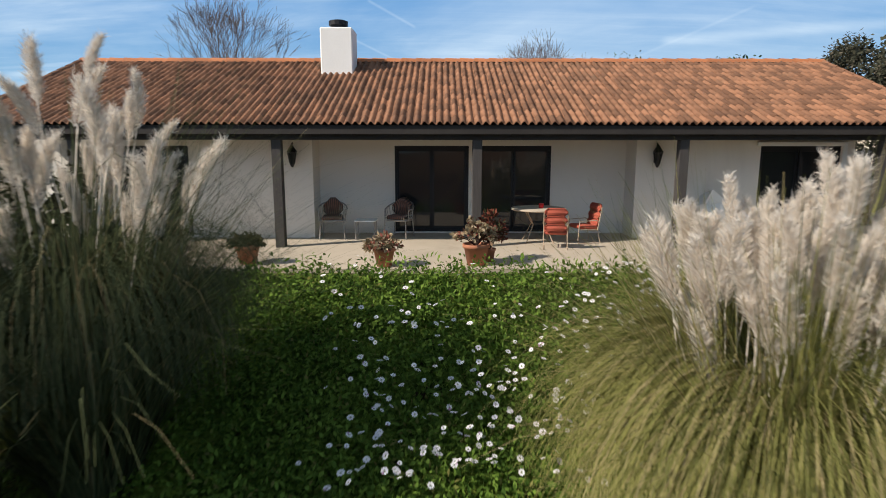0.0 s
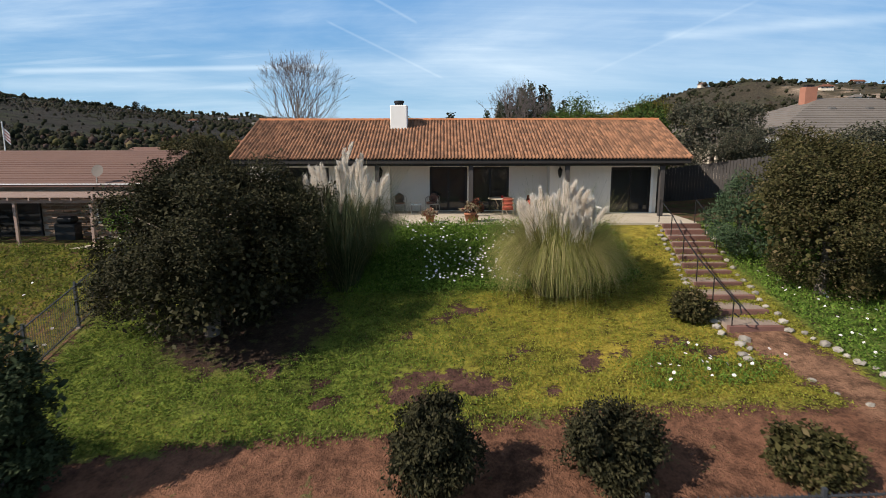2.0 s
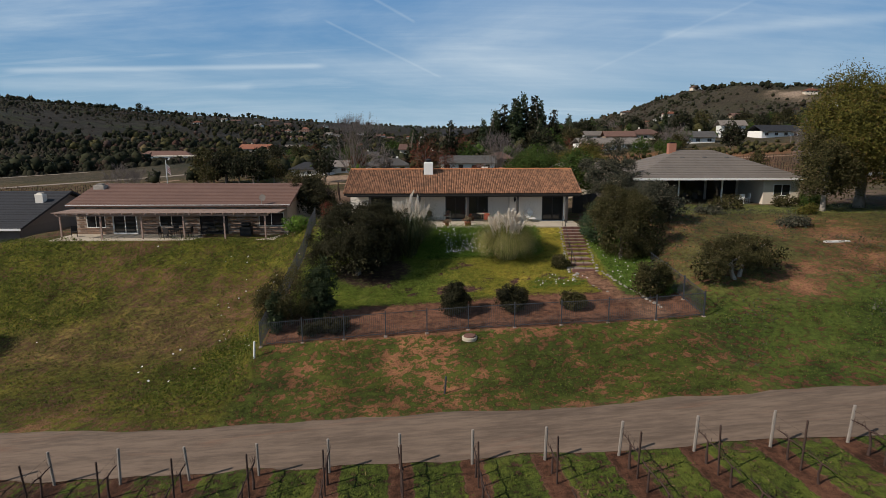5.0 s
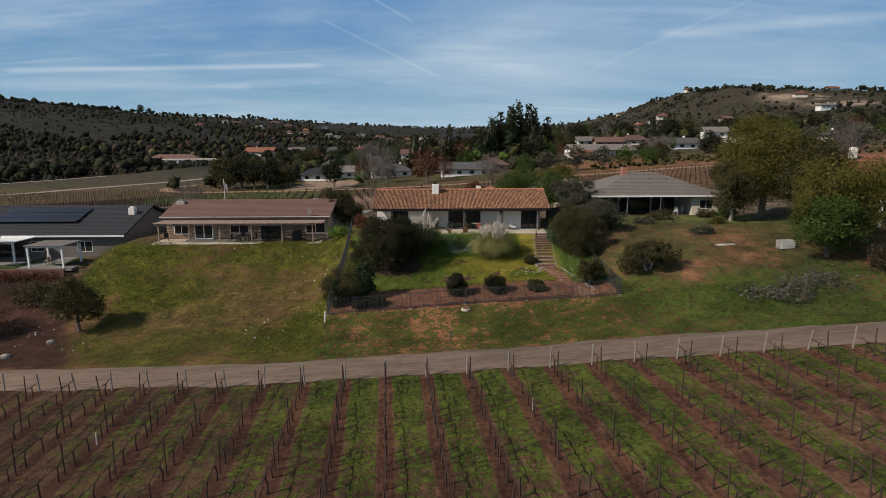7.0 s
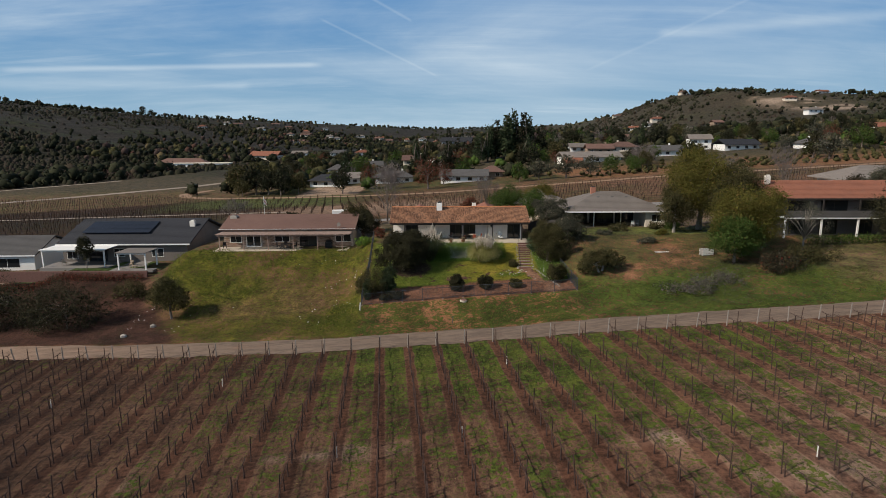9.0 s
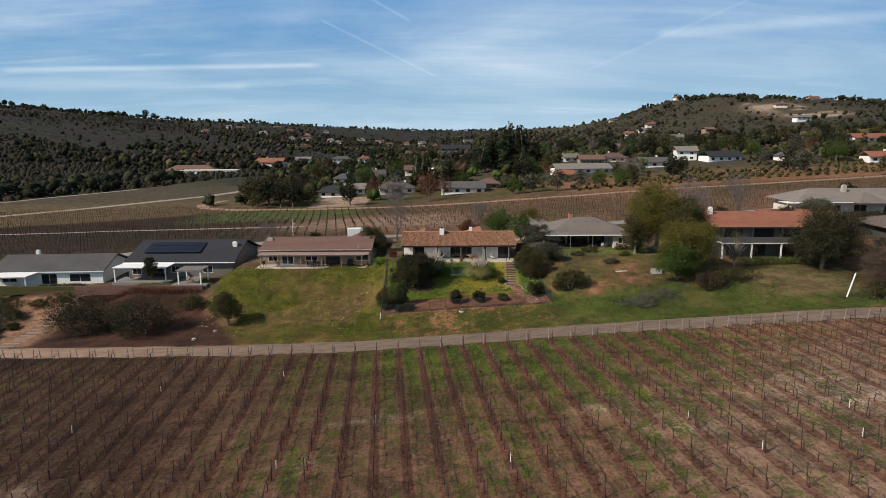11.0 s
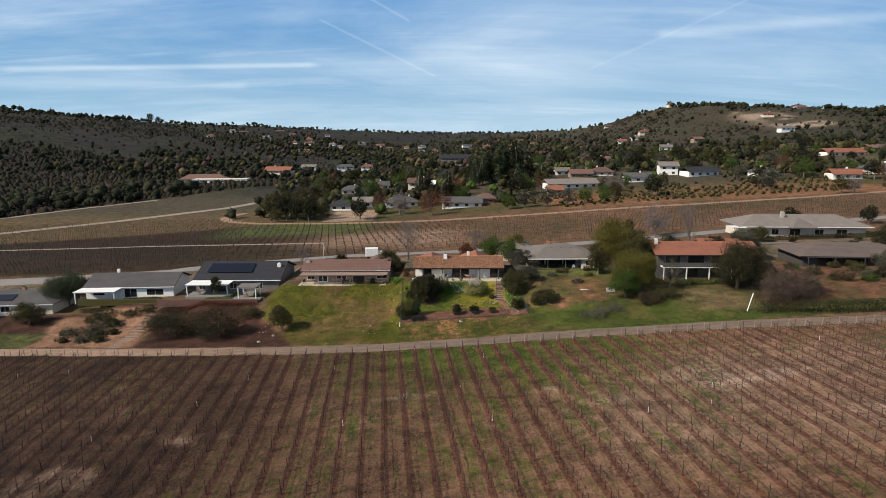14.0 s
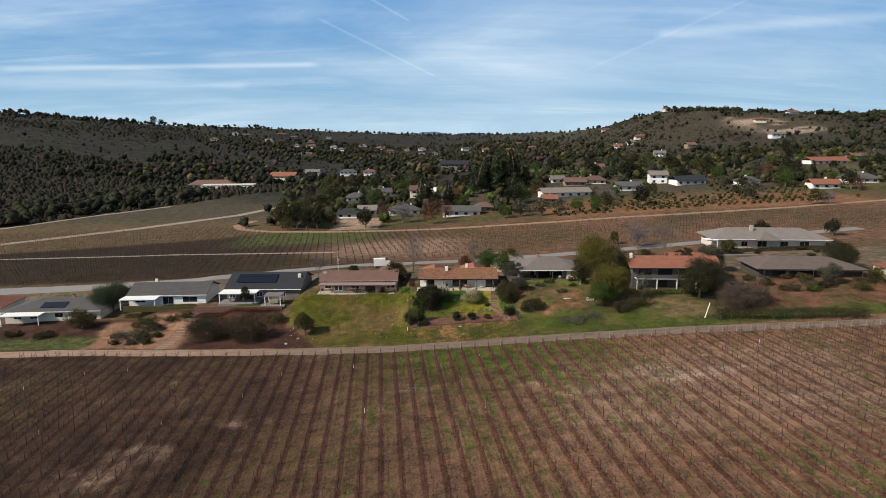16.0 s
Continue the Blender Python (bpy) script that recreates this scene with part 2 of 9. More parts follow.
FENCE_PAINT = surface("blue_grey_fence_metal", (0.045, 0.05, 0.058), (0.065, 0.07, 0.08), 0.5, 0.55, 0.1, metal=0.3)
RUST = surface("rusty_steel", (0.045, 0.028, 0.023), (0.08, 0.045, 0.034), 0.3, 0.8, 0.3, metal=0.3)
TERRACOTTA = surface("terracotta_pot", (0.42, 0.17, 0.09), (0.34, 0.13, 0.07), 0.2, 0.85, 0.2)
RED_CLOTH = surface("coral_red_cushion", (0.40, 0.085, 0.05), (0.33, 0.07, 0.042), 0.2, 0.9, 0.3, fine=90)
RED_WAX = surface("red_glass_candle", (0.55, 0.01, 0.015), (0.45, 0.01, 0.012), 0.2, 0.3, 0)
STONE = surface("pale_edging_stone", (0.36, 0.325, 0.28), (0.24, 0.215, 0.19), 0.25, 0.9, 0.5, fine=25, each=0.25)
SLEEPER = surface("red_brown_timber", (0.125, 0.058, 0.045), (0.17, 0.085, 0.068), 0.4, 0.9, 0.4, fine=20, each=0.15)
TREAD = surface("gravelly_tread", (0.30, 0.235, 0.19), (0.22, 0.165, 0.135), 0.3, 0.95, 0.5, fine=40)
BRICK = surface("red_brick", (0.34, 0.15, 0.10), (0.27, 0.12, 0.08), 0.4, 0.9, 0.4, fine=25, each=0.2)
BARK = surface("grey_brown_bark", (0.12, 0.095, 0.075), (0.19, 0.155, 0.13), 0.3, 0.95, 0.6, fine=18, stretch=(1, 1, 0.3), depth=0.03)
PALE_BARK = surface("pale_bark", (0.34, 0.30, 0.26), (0.24, 0.205, 0.175), 0.3, 0.95, 0.5, fine=18, depth=0.03)
TWIG = surface("bare_twigs", (0.17, 0.14, 0.13), (0.115, 0.095, 0.09), 0.3, 0.95, 0)
VINE_WOOD = surface("vine_wood", (0.034, 0.018, 0.014), (0.06, 0.033, 0.025), 0.3, 0.95, 0.4)
POST_WOOD = surface("weathered_end_post", (0.30, 0.26, 0.23), (0.20, 0.175, 0.15), 0.4, 0.95, 0.4, stretch=(1, 1, 0.2))

LEAF_DARK = foliage("dark_oak_leaves", (0.012, 0.013, 0.007), (0.058, 0.054, 0.026), (0.060, 0.048, 0.030), 0.06, 0.1)
LEAF_OLIVE = foliage("olive_leaves", (0.026, 0.027, 0.010), (0.088, 0.080, 0.031), (0.13, 0.10, 0.05), 0.15, 0.2)
LEAF_GREY = foliage("grey_green_leaves", (0.034, 0.037, 0.025), (0.095, 0.096, 0.066), (0.15, 0.13, 0.095), 0.2, 0.2)
LEAF_GREEN = foliage("green_leaves", (0.028, 0.05, 0.012), (0.085, 0.135, 0.03), (0.14, 0.12, 0.04), 0.08, 0.3)
LEAF_GOLD = foliage("yellowing_leaves", (0.055, 0.058, 0.014), (0.16, 0.145, 0.032), (0.15, 0.10, 0.03), 0.15, 0.3)
LEAF_PINE = foliage("conifer_needles", (0.022, 0.034, 0.016), (0.062, 0.08, 0.038), None, 0, 0.1)
LEAF_BLUE = foliage("spruce_needles", (0.03, 0.055, 0.028), (0.085, 0.125, 0.065), None, 0, 0.15)
LEAF_RED = foliage("reddish_leaves", (0.09, 0.028, 0.02), (0.20, 0.065, 0.04), (0.06, 0.06, 0.03), 0.3, 0.2)
BANK_LEAF = foliage("daisy_bush_leaves", (0.055, 0.11, 0.018), (0.19, 0.30, 0.05), (0.20, 0.20, 0.06), 0.08, 0.3)
COVER_LEAF = foliage("yellow_green_ground_cover", (0.13, 0.15, 0.025), (0.33, 0.33, 0.055), (0.17, 0.085, 0.06), 0.06, 0.3)
COVER_GREEN = foliage("green_ground_cover", (0.065, 0.10, 0.018), (0.17, 0.235, 0.04), (0.17, 0.12, 0.06), 0.05, 0.3)
DEAD_LEAF = foliage("dead_purple_leaves", (0.065, 0.038, 0.034), (0.13, 0.08, 0.07), (0.12, 0.11, 0.045), 0.2, 0.2)
GRASS_LEAF = foliage("green_grass", (0.045, 0.065, 0.012), (0.13, 0.16, 0.03), (0.20, 0.15, 0.07), 0.12, 0.3)
PAMPAS_LEAF = foliage("pampas_blades", (0.060, 0.072, 0.020), (0.37, 0.36, 0.12), (0.46, 0.38, 0.20), 0.22, 0.35)
PLUME = foliage("pampas_plumes", (0.74, 0.68, 0.60), (0.88, 0.83, 0.76), (0.62, 0.52, 0.42), 0.12, 0.45, 0.9)
PETAL = foliage("white_petals", (0.80, 0.78, 0.80), (0.88, 0.87, 0.88), (0.50, 0.25, 0.48), 0.05, 0.2)
LEAF_BERRY = foliage("dark_leaves_with_red", (0.02, 0.019, 0.012), (0.065, 0.055, 0.032), (0.20, 0.045, 0.03), 0.06, 0.15)
DRY_GRASS = foliage("dry_grass", (0.075, 0.07, 0.020), (0.175, 0.155, 0.048), (0.10, 0.14, 0.03), 0.25, 0.3)
SUCCULENT = foliage("pale_succulent", (0.16, 0.13, 0.075), (0.46, 0.36, 0.24), (0.20, 0.07, 0.05), 0.25, 0.15)
TWIG_LEAF = foliage("leafless_twigs", (0.050, 0.036, 0.028), (0.108, 0.080, 0.062), None, 0, 0.0)
SAGE = foliage("purple_grey_scrub", (0.06, 0.05, 0.046), (0.135, 0.115, 0.105), (0.12, 0.13, 0.08), 0.3, 0.15)
CHAPARRAL = foliage("chaparral", (0.012, 0.013, 0.008), (0.033, 0.032, 0.019), (0.042, 0.032, 0.025), 0.25, 0.05, 0.9)
GREY_BRUSH = foliage("grey_hill_brush", (0.024, 0.021, 0.018), (0.050, 0.044, 0.037), None, 0, 0.05, 0.9)
WOOD_FAR = foliage("far_trees", (0.010, 0.013, 0.007), (0.036, 0.038, 0.020), (0.052, 0.040, 0.028), 0.12, 0.05, 0.9)
RUSSET = foliage("russet_bare_trees", (0.040, 0.028, 0.025), (0.085, 0.058, 0.05), (0.075, 0.04, 0.03), 0.3, 0.05, 0.9)
# ---------------------------------------------------------------- building tools
def box(bm, x0, x1, y0, y1, z0, z1, bevel=0.0):
    v = [bm.verts.new((x, y, z)) for x in (x0, x1) for y in (y0, y1) for z in (z0, z1)]
    f = [bm.faces.new([v[i] for i in q]) for q in ((0, 1, 3, 2), (4, 6, 7, 5), (0, 4, 5, 1), (2, 3, 7, 6), (0, 2, 6, 4), (1, 5, 7, 3))]
    if bevel:
        edges = list({e for q in f for e in q.edges})
        bmesh.ops.bevel(bm, geom=edges, offset=bevel, segments=1, affect="EDGES", profile=0.5)
    return v


def tube(bm, points, radii, n=8, cap=True):
    """A round bar through the points."""
    rings, points = [], [Vector(p) for p in points]
    if isinstance(radii, (int, float)):
        radii = [radii] * len(points)
    for i, (p, r) in enumerate(zip(points, radii)):
        d = (points[min(i + 1, len(points) - 1)] - points[max(i - 1, 0)]).normalized()
        a = d.orthogonal().normalized() if abs(d.z) > 0.95 else d.cross(Vector((0, 0, 1))).normalized()
        b = d.cross(a)
        rings.append([bm.verts.new(p + r * (math.cos(2 * math.pi * k / n) * a + math.sin(2 * math.pi * k / n) * b)) for k in range(n)])
    for u, w in zip(rings, rings[1:]):
        for k in range(n):
            bm.faces.new((u[k], u[(k + 1) % n], w[(k + 1) % n], w[k]))
    if cap:
        bm.faces.new(list(reversed(rings[0])))
        bm.faces.new(rings[-1])


def lathe(bm, profile, n=16, at=(0, 0, 0)):
    rings = [[bm.verts.new((at[0] + r * math.cos(2 * math.pi * k / n), at[1] + r * math.sin(2 * math.pi * k / n), at[2] + z)) for k in range(n)] for r, z in profile]
    for u, w in zip(rings, rings[1:]):
        for k in range(n):
            bm.faces.new((u[k], u[(k + 1) % n], w[(k + 1) % n], w[k]))
    bm.faces.new(list(reversed(rings[0])))
    bm.faces.new(rings[-1])


def slab(bm, corners, thick, down=None):
    """A flat plate under the corners given in turn, of that thickness."""
    c = [Vector(p) for p in corners]
    n = down or -((c[1] - c[0]).cross(c[2] - c[0])).normalized()
    top, low = [bm.verts.new(p) for p in c], [bm.verts.new(p + n * thick) for p in c]
    bm.faces.new(top)
    bm.faces.new(list(reversed(low)))
    for i in range(len(c)):
        j = (i + 1) % len(c)
        bm.faces.new((top[j], top[i], low[i], low[j]))


def bmesh_data(name, bm, material, smooth=False):
    bmesh.ops.recalc_face_normals(bm, faces=bm.faces)
    data = bpy.data.meshes.new(name)
    bm.to_mesh(data)
    bm.free()
    data.materials.append(material)
    if smooth:
        data.polygons.foreach_set("use_smooth", [True] * len(data.polygons))
    return data


def part(name, bm, material, parent=None, label="", smooth=False):
    ob = new(name, bmesh_data(name, bm, material, smooth))
    ob.parent = parent
    if label:
        ob["label"] = label
    return ob


def thing(name, at=(0, 0, 0), turn=0.0, label="", category="", group="", kind=""):
    ob = new(name)
    ob.empty_display_size = 0.2
    ob.matrix_basis = pose(*at, 0, 0, turn)
    return tagged(ob, label, category, group, kind)


def bar(name, mat, parent, *boxes, bevel=0.0, label=""):
    bm = bmesh.new()
    for b in boxes:
        box(bm, *b, bevel=bevel)
    return part(name, bm, mat, parent, label)


def array_mesh(name, verts, faces, material, parent=None, smooth=False):
    """A mesh object from number arrays: faces all with the same number of corners."""
    verts, faces = np.asarray(verts, np.float32), np.asarray(faces, np.int32)
    data = bpy.data.meshes.new(name)
    data.vertices.add(len(verts))
    data.vertices.foreach_set("co", verts.ravel())
    data.loops.add(faces.size)
    data.loops.foreach_set("vertex_index", faces.ravel())
    data.polygons.add(len(faces))
    data.polygons.foreach_set("loop_start", np.arange(0, faces.size, faces.shape[1], dtype=np.int32))
    if smooth:
        data.polygons.foreach_set("use_smooth", np.ones(len(faces), bool))
    data.update(calc_edges=True)
    data.materials.append(material)
    ob = new(name, data)
    ob.parent = parent
    return ob


def unit(v):
    return v / np.maximum(np.linalg.norm(v, axis=-1, keepdims=True), 1e-9)


def leaf_arrays(at, rng, length, width, out=None, droop=0.0, face=False):
    """A folded, pointed leaf of four corners at each place; face: the blades turn their flat sides outwards."""
    k = len(at)
    d = unit(rng.normal(size=(k, 3)) + (0 if out is None else (0.35 if face else 0.9) * out))
    d[:, 2] -= droop
    d = unit(d)
    s = unit(np.cross(d, out + 0.55 * rng.normal(size=(k, 3)) if face else rng.normal(size=(k, 3))))
    u = np.cross(s, d) if face else np.cross(d, s)
    le = (length * rng.uniform(0.6, 1.3, (k, 1)))
    wi = (width * rng.uniform(0.7, 1.3, (k, 1)))
    mid = at + d * le * 0.45
    v = np.stack([at - d * le * 0.1, mid + s * wi * 0.5 + u * wi * 0.2, at + d * le, mid - s * wi * 0.5 + u * wi * 0.2], 1)
    return v.reshape(-1, 3), np.arange(4 * k).reshape(k, 4)


def clump_points(rng, blobs, clumps, per, spread, shell=0.65):
    """Places of leaves: many small clumps through the outer part of some ellipsoids (x, y, z, rx, ry, rz)."""
    b = np.array(blobs, float)
    weight = (b[:, 3] * b[:, 4] * b[:, 5]) ** 0.67
    pick = rng.choice(len(b), clumps, p=weight / weight.sum())
    d = unit(rng.normal(size=(clumps, 3)))
    r = shell + (1.06 - shell) * rng.random((clumps, 1)) ** 0.7
    r = r * (1 + 0.08 * np.clip(rng.normal(size=(clumps, 1)), -2, 1.3))
    c = b[pick, :3] + d * r * b[pick, 3:]
    size = spread * rng.uniform(0.6, 1.4, (clumps, 1, 1))
    p = c[:, None, :] + np.clip(rng.normal(size=(clumps, per, 3)), -1.4, 1.4) * size * np.array((1, 1, 0.75))
    return p.reshape(-1, 3), np.repeat(d, per, 0), c


def lobe_points(rng, blobs, clumps, per, spread):
    """Places of leaves on boughs: each ellipsoid carries rounded lobes of its own, and the leaves lie over the lobes in tufts."""
    b = np.array(blobs, float)
    weight = (b[:, 3] * b[:, 4] * b[:, 5]) ** 0.67
    count = max(14, clumps // 9)
    pick = rng.choice(len(b), count, p=weight / weight.sum())
    d = unit(rng.normal(size=(count, 3)) + np.array((0, 0, 0.25)))
    mean = b[pick, 3:].mean(1)
    size = mean * rng.uniform(0.22, 0.46, count)
    c = b[pick, :3] + d * (b[pick, 3:] * rng.uniform(0.62, 0.90, (count, 1)))
    k = rng.choice(count, clumps, p=size ** 2 / (size ** 2).sum())
    e = unit(rng.normal(size=(clumps, 3)) + 0.65 * d[k] + np.array((0, 0, 0.2)))
    t = c[k] + e * size[k, None] * rng.uniform(0.70, 1.08, (clumps, 1)) * np.array((1, 1, 0.85))
    p = t[:, None, :] + np.clip(rng.normal(size=(clumps, per, 3)), -1.6, 1.6) * (0.62 * spread * rng.uniform(0.6, 1.4, (clumps, 1, 1)))
    out = unit(0.8 * e + 0.35 * d[k] + np.array((0, 0, 0.15)))
    return p.reshape(-1, 3), np.repeat(out, per, 0), t


def tree_mesh_parts(parent, rng, height, blobs, clumps, per, leaf, leaf_mat, spread=0.28, bark=None, trunk_r=0.16, trunk_h=None, limbs=7, droop=0.15, shell=0.6, lean=0.0, stems=1, aspect=0.5):
    bark = bark or BARK
    lobed = shell >= 0.2 and aspect >= 0.2
    p, out, c = lobe_points(rng, blobs, clumps, per, spread) if lobed else clump_points(rng, blobs, clumps, per, spread, shell)
    keep = p[:, 2] > 0.04
    v, f = leaf_arrays(p[keep], rng, leaf, leaf * aspect, out[keep], droop, lobed)
    if aspect > 0.25:
        # larger leaves deep inside close the crown
        q, o, _ = clump_points(rng, [(*b[:3], *(0.76 * np.array(b[3:]))) for b in blobs], clumps, max(3, per // 12), spread, 0.35)
        q, o = q[q[:, 2] > 0.06], o[q[:, 2] > 0.06]
        v2, f2 = leaf_arrays(q, rng, leaf * 1.8, leaf * 1.3, o, droop)
        v, f = np.concatenate([v, v2]), np.concatenate([f, f2 + len(v)])
    array_mesh("crown", v, f, leaf_mat, parent)
    trunk_h = trunk_h or height * 0.55
    for s in range(stems):
        bm = bmesh.new()
        a = 2 * math.pi * s / stems + 0.4
        foot = (0.15 * trunk_r * math.cos(a) * (stems > 1) * 8, 0.15 * trunk_r * math.sin(a) * (stems > 1) * 8, -0.25)
        top = Vector((foot[0] * 3 + lean + 0.2 * trunk_h * math.cos(a) * (stems > 1), foot[1] * 3 + 0.2 * trunk_h * math.sin(a) * (stems > 1), trunk_h))
        mid = Vector(foot).lerp(top, 0.5) + Vector((rng.normal() * 0.06 * trunk_h, rng.normal() * 0.06 * trunk_h, 0))
        tube(bm, [foot, Vector(foot).lerp(mid, 0.3), mid, top], [trunk_r * 1.35, trunk_r, trunk_r * 0.8, trunk_r * 0.45], 9)
        for k in range(limbs):
            e = Vector(c[rng.integers(len(c))])
            st = mid.lerp(top, rng.random())
            m = st.lerp(e, 0.5) + Vector((0, 0, 0.06 * height))
            tube(bm, [st, m, e], [trunk_r * 0.42, trunk_r * 0.26, trunk_r * 0.06], 5)
        part("trunk", bm, bark, parent, smooth=True)


def make_tree(name, x, y, height, blobs, clumps, per, leaf, leaf_mat, label, category="tree", seed=1, group="", **kw):
    rng = np.random.default_rng(seed)
    t = thing(name, (x, y, float(land(x, y))), rng.uniform(0, 20), label, category, group)
    tree_mesh_parts(t, rng, height, blobs, clumps, per, leaf, leaf_mat, **kw)
    return t


def bare_tree(name, x, y, height, spread, label, seed=1, trunk_r=0.14, fans=8, mat=None, depth=5, z=None, leader=False):
    """A leafless tree: limbs that fork and fork again into fine twigs."""
    rng = np.random.default_rng(seed)
    t = thing(name, (x, y, float(land(x, y)) if z is None else z), 0, label, "tree")
    bm, tw = bmesh.new(), []

    def grow(p, d, ln, r, level):
        q = p + d * ln
        m = p + d * ln * 0.5 + Vector(rng.normal(size=3)) * ln * 0.05
        if level < 3:
            tube(bm, [p, m, q], [r, r * 0.8, r * 0.62], 6 if level < 2 else 4, cap=False)
        else:
            tw.append((p, q, r))
        if level >= depth:
            return
        kids = 3 if level < 1 else (3 if rng.random() < 0.6 else 2)
        for k in range(kids):
            side = Vector(rng.normal(size=3))
            side = (side - side.dot(d) * d).normalized()
            nd = (d + side * spread * rng.uniform(0.5, 1.1) + Vector((0, 0, 0.25))).normalized()
            grow(q if k else m.lerp(q, 0.7), nd, ln * rng.uniform(0.66, 0.86), r * 0.56, level + 1)

    if leader:
        top = Vector((rng.normal() * 0.03 * height, 0, height * 0.97))
        tube(bm, [(0, 0, -0.2), (0.1, 0, height * 0.4), tuple(top)], [trunk_r, trunk_r * 0.7, 0.02], 7)
        for k in range(fans):
            s = 0.18 + 0.76 * (k + rng.random()) / fans
            a = k * 2.4 + rng.normal() * 0.3
            up = 1.1 + 1.5 * s
            d = Vector((math.cos(a), math.sin(a), up)).normalized()
            grow(Vector((0.1 * s, 0, height * s)), d, height * 0.27 * math.sin(math.pi * (0.16 + 0.8 * s)) ** 0.8, trunk_r * 0.5 * (1.1 - s), 1)
        fans = 0
    for k in range(fans):
        grow(Vector((0, 0, -0.2 if k == 0 else height * rng.uniform(0.08, 0.3))), Vector((rng.normal() * 0.28, rng.normal() * 0.28, 1)).normalized() if k else Vector((0, 0, 1)), height * (0.3 if k else 0.34), trunk_r * (1 if k == 0 else 0.6), 0)
    part("trunk", bm, mat or BARK, t, smooth=True)
    p, q, r = (np.array([list(a[0]) for a in tw]), np.array([list(a[1]) for a in tw]), np.array([a[2] for a in tw])[:, None])
    d = unit(q - p)
    s = unit(np.cross(d, rng.normal(size=d.shape)))
    w = np.cross(d, s)
    r = np.maximum(r, 0.009)
    ring = lambda c, k: np.stack([c + s * r * k, c + (-0.5 * s + 0.87 * w) * r * k, c + (-0.5 * s - 0.87 * w) * r * k], 1)
    v = np.concatenate([ring(p, 1.0), ring(q, 0.5)], 1).reshape(-1, 3)
    base = np.arange(len(p))[:, None] * 6
    f = np.concatenate([base + np.array([[0, 1, 4, 3]]), base + np.array([[1, 2, 5, 4]]), base + np.array([[2, 0, 3, 5]])])
    array_mesh("crown", v, f, mat or TWIG, t)
    return t
# ---------------------------------------------------------------- the lie of the land
def lerp_tab(v, xs, ys):
    return np.interp(v, xs, ys)


def smooth01(v):
    v = np.clip(v, 0.0, 1.0)
    return v * v * (3 - 2 * v)


def wave(x, y, f, seed):
    """Cheap smooth noise of about -1 to 1."""
    r = np.random.default_rng(seed)
    z = np.zeros_like(x)
    for k in range(7):
        a, ph, s = r.uniform(0, 2 * math.pi), r.uniform(0, 6.3), f * 1.5 ** (k - 2)
        z = z + np.sin((x * math.cos(a) + y * math.sin(a)) * s + ph + 1.3 * np.sin((x * math.sin(a) - y * math.cos(a)) * s * 0.7 + ph * 2)) / 1.25 ** k
    return z / 3.4


def pad_height(x):
    """Height of the terraces on which the houses stand, falling from the right to the left."""
    return lerp_tab(x, (-150, -112, -104, -80, -74, -58, -54, -41, -38, -14.5, -11.5, 12, 15.5, 38, 42, 62, 68, 110, 200),
                    (-11, -9.3, -8.6, -8.2, -5.9, -5.6, -3.8, -3.7, -1.6, -1.5, 0.0, 0.0, 0.8, 0.9, 1.2, 1.3, 2.6, 3.6, 6))


def road_line(x):
    """Far edge of the dirt track between the gardens and the vines."""
    return lerp_tab(x, (-200, -80, -45, -14, 0, 20, 45, 100, 200), (-12, -17.5, -22.5, -26.2, -26.6, -27.6, -29.5, -33, -36))


def track_height(x):
    return lerp_tab(x, (-200, -68, -28, -11, 0, 12, 45, 100, 200), (-14, -9.3, -7.1, -5.9, -5.1, -4.0, -1.2, 2, 5))


def pad_edge(x):
    """Front edge of the terraces."""
    return lerp_tab(x, (-120, -75, -60, -52, -40, -16, -11, 11, 16, 40, 60, 80), (-6, -4, -4, -3.4, -2.2, -2.2, -4.3, -4.3, -3.5, -5.5, -9, -12))


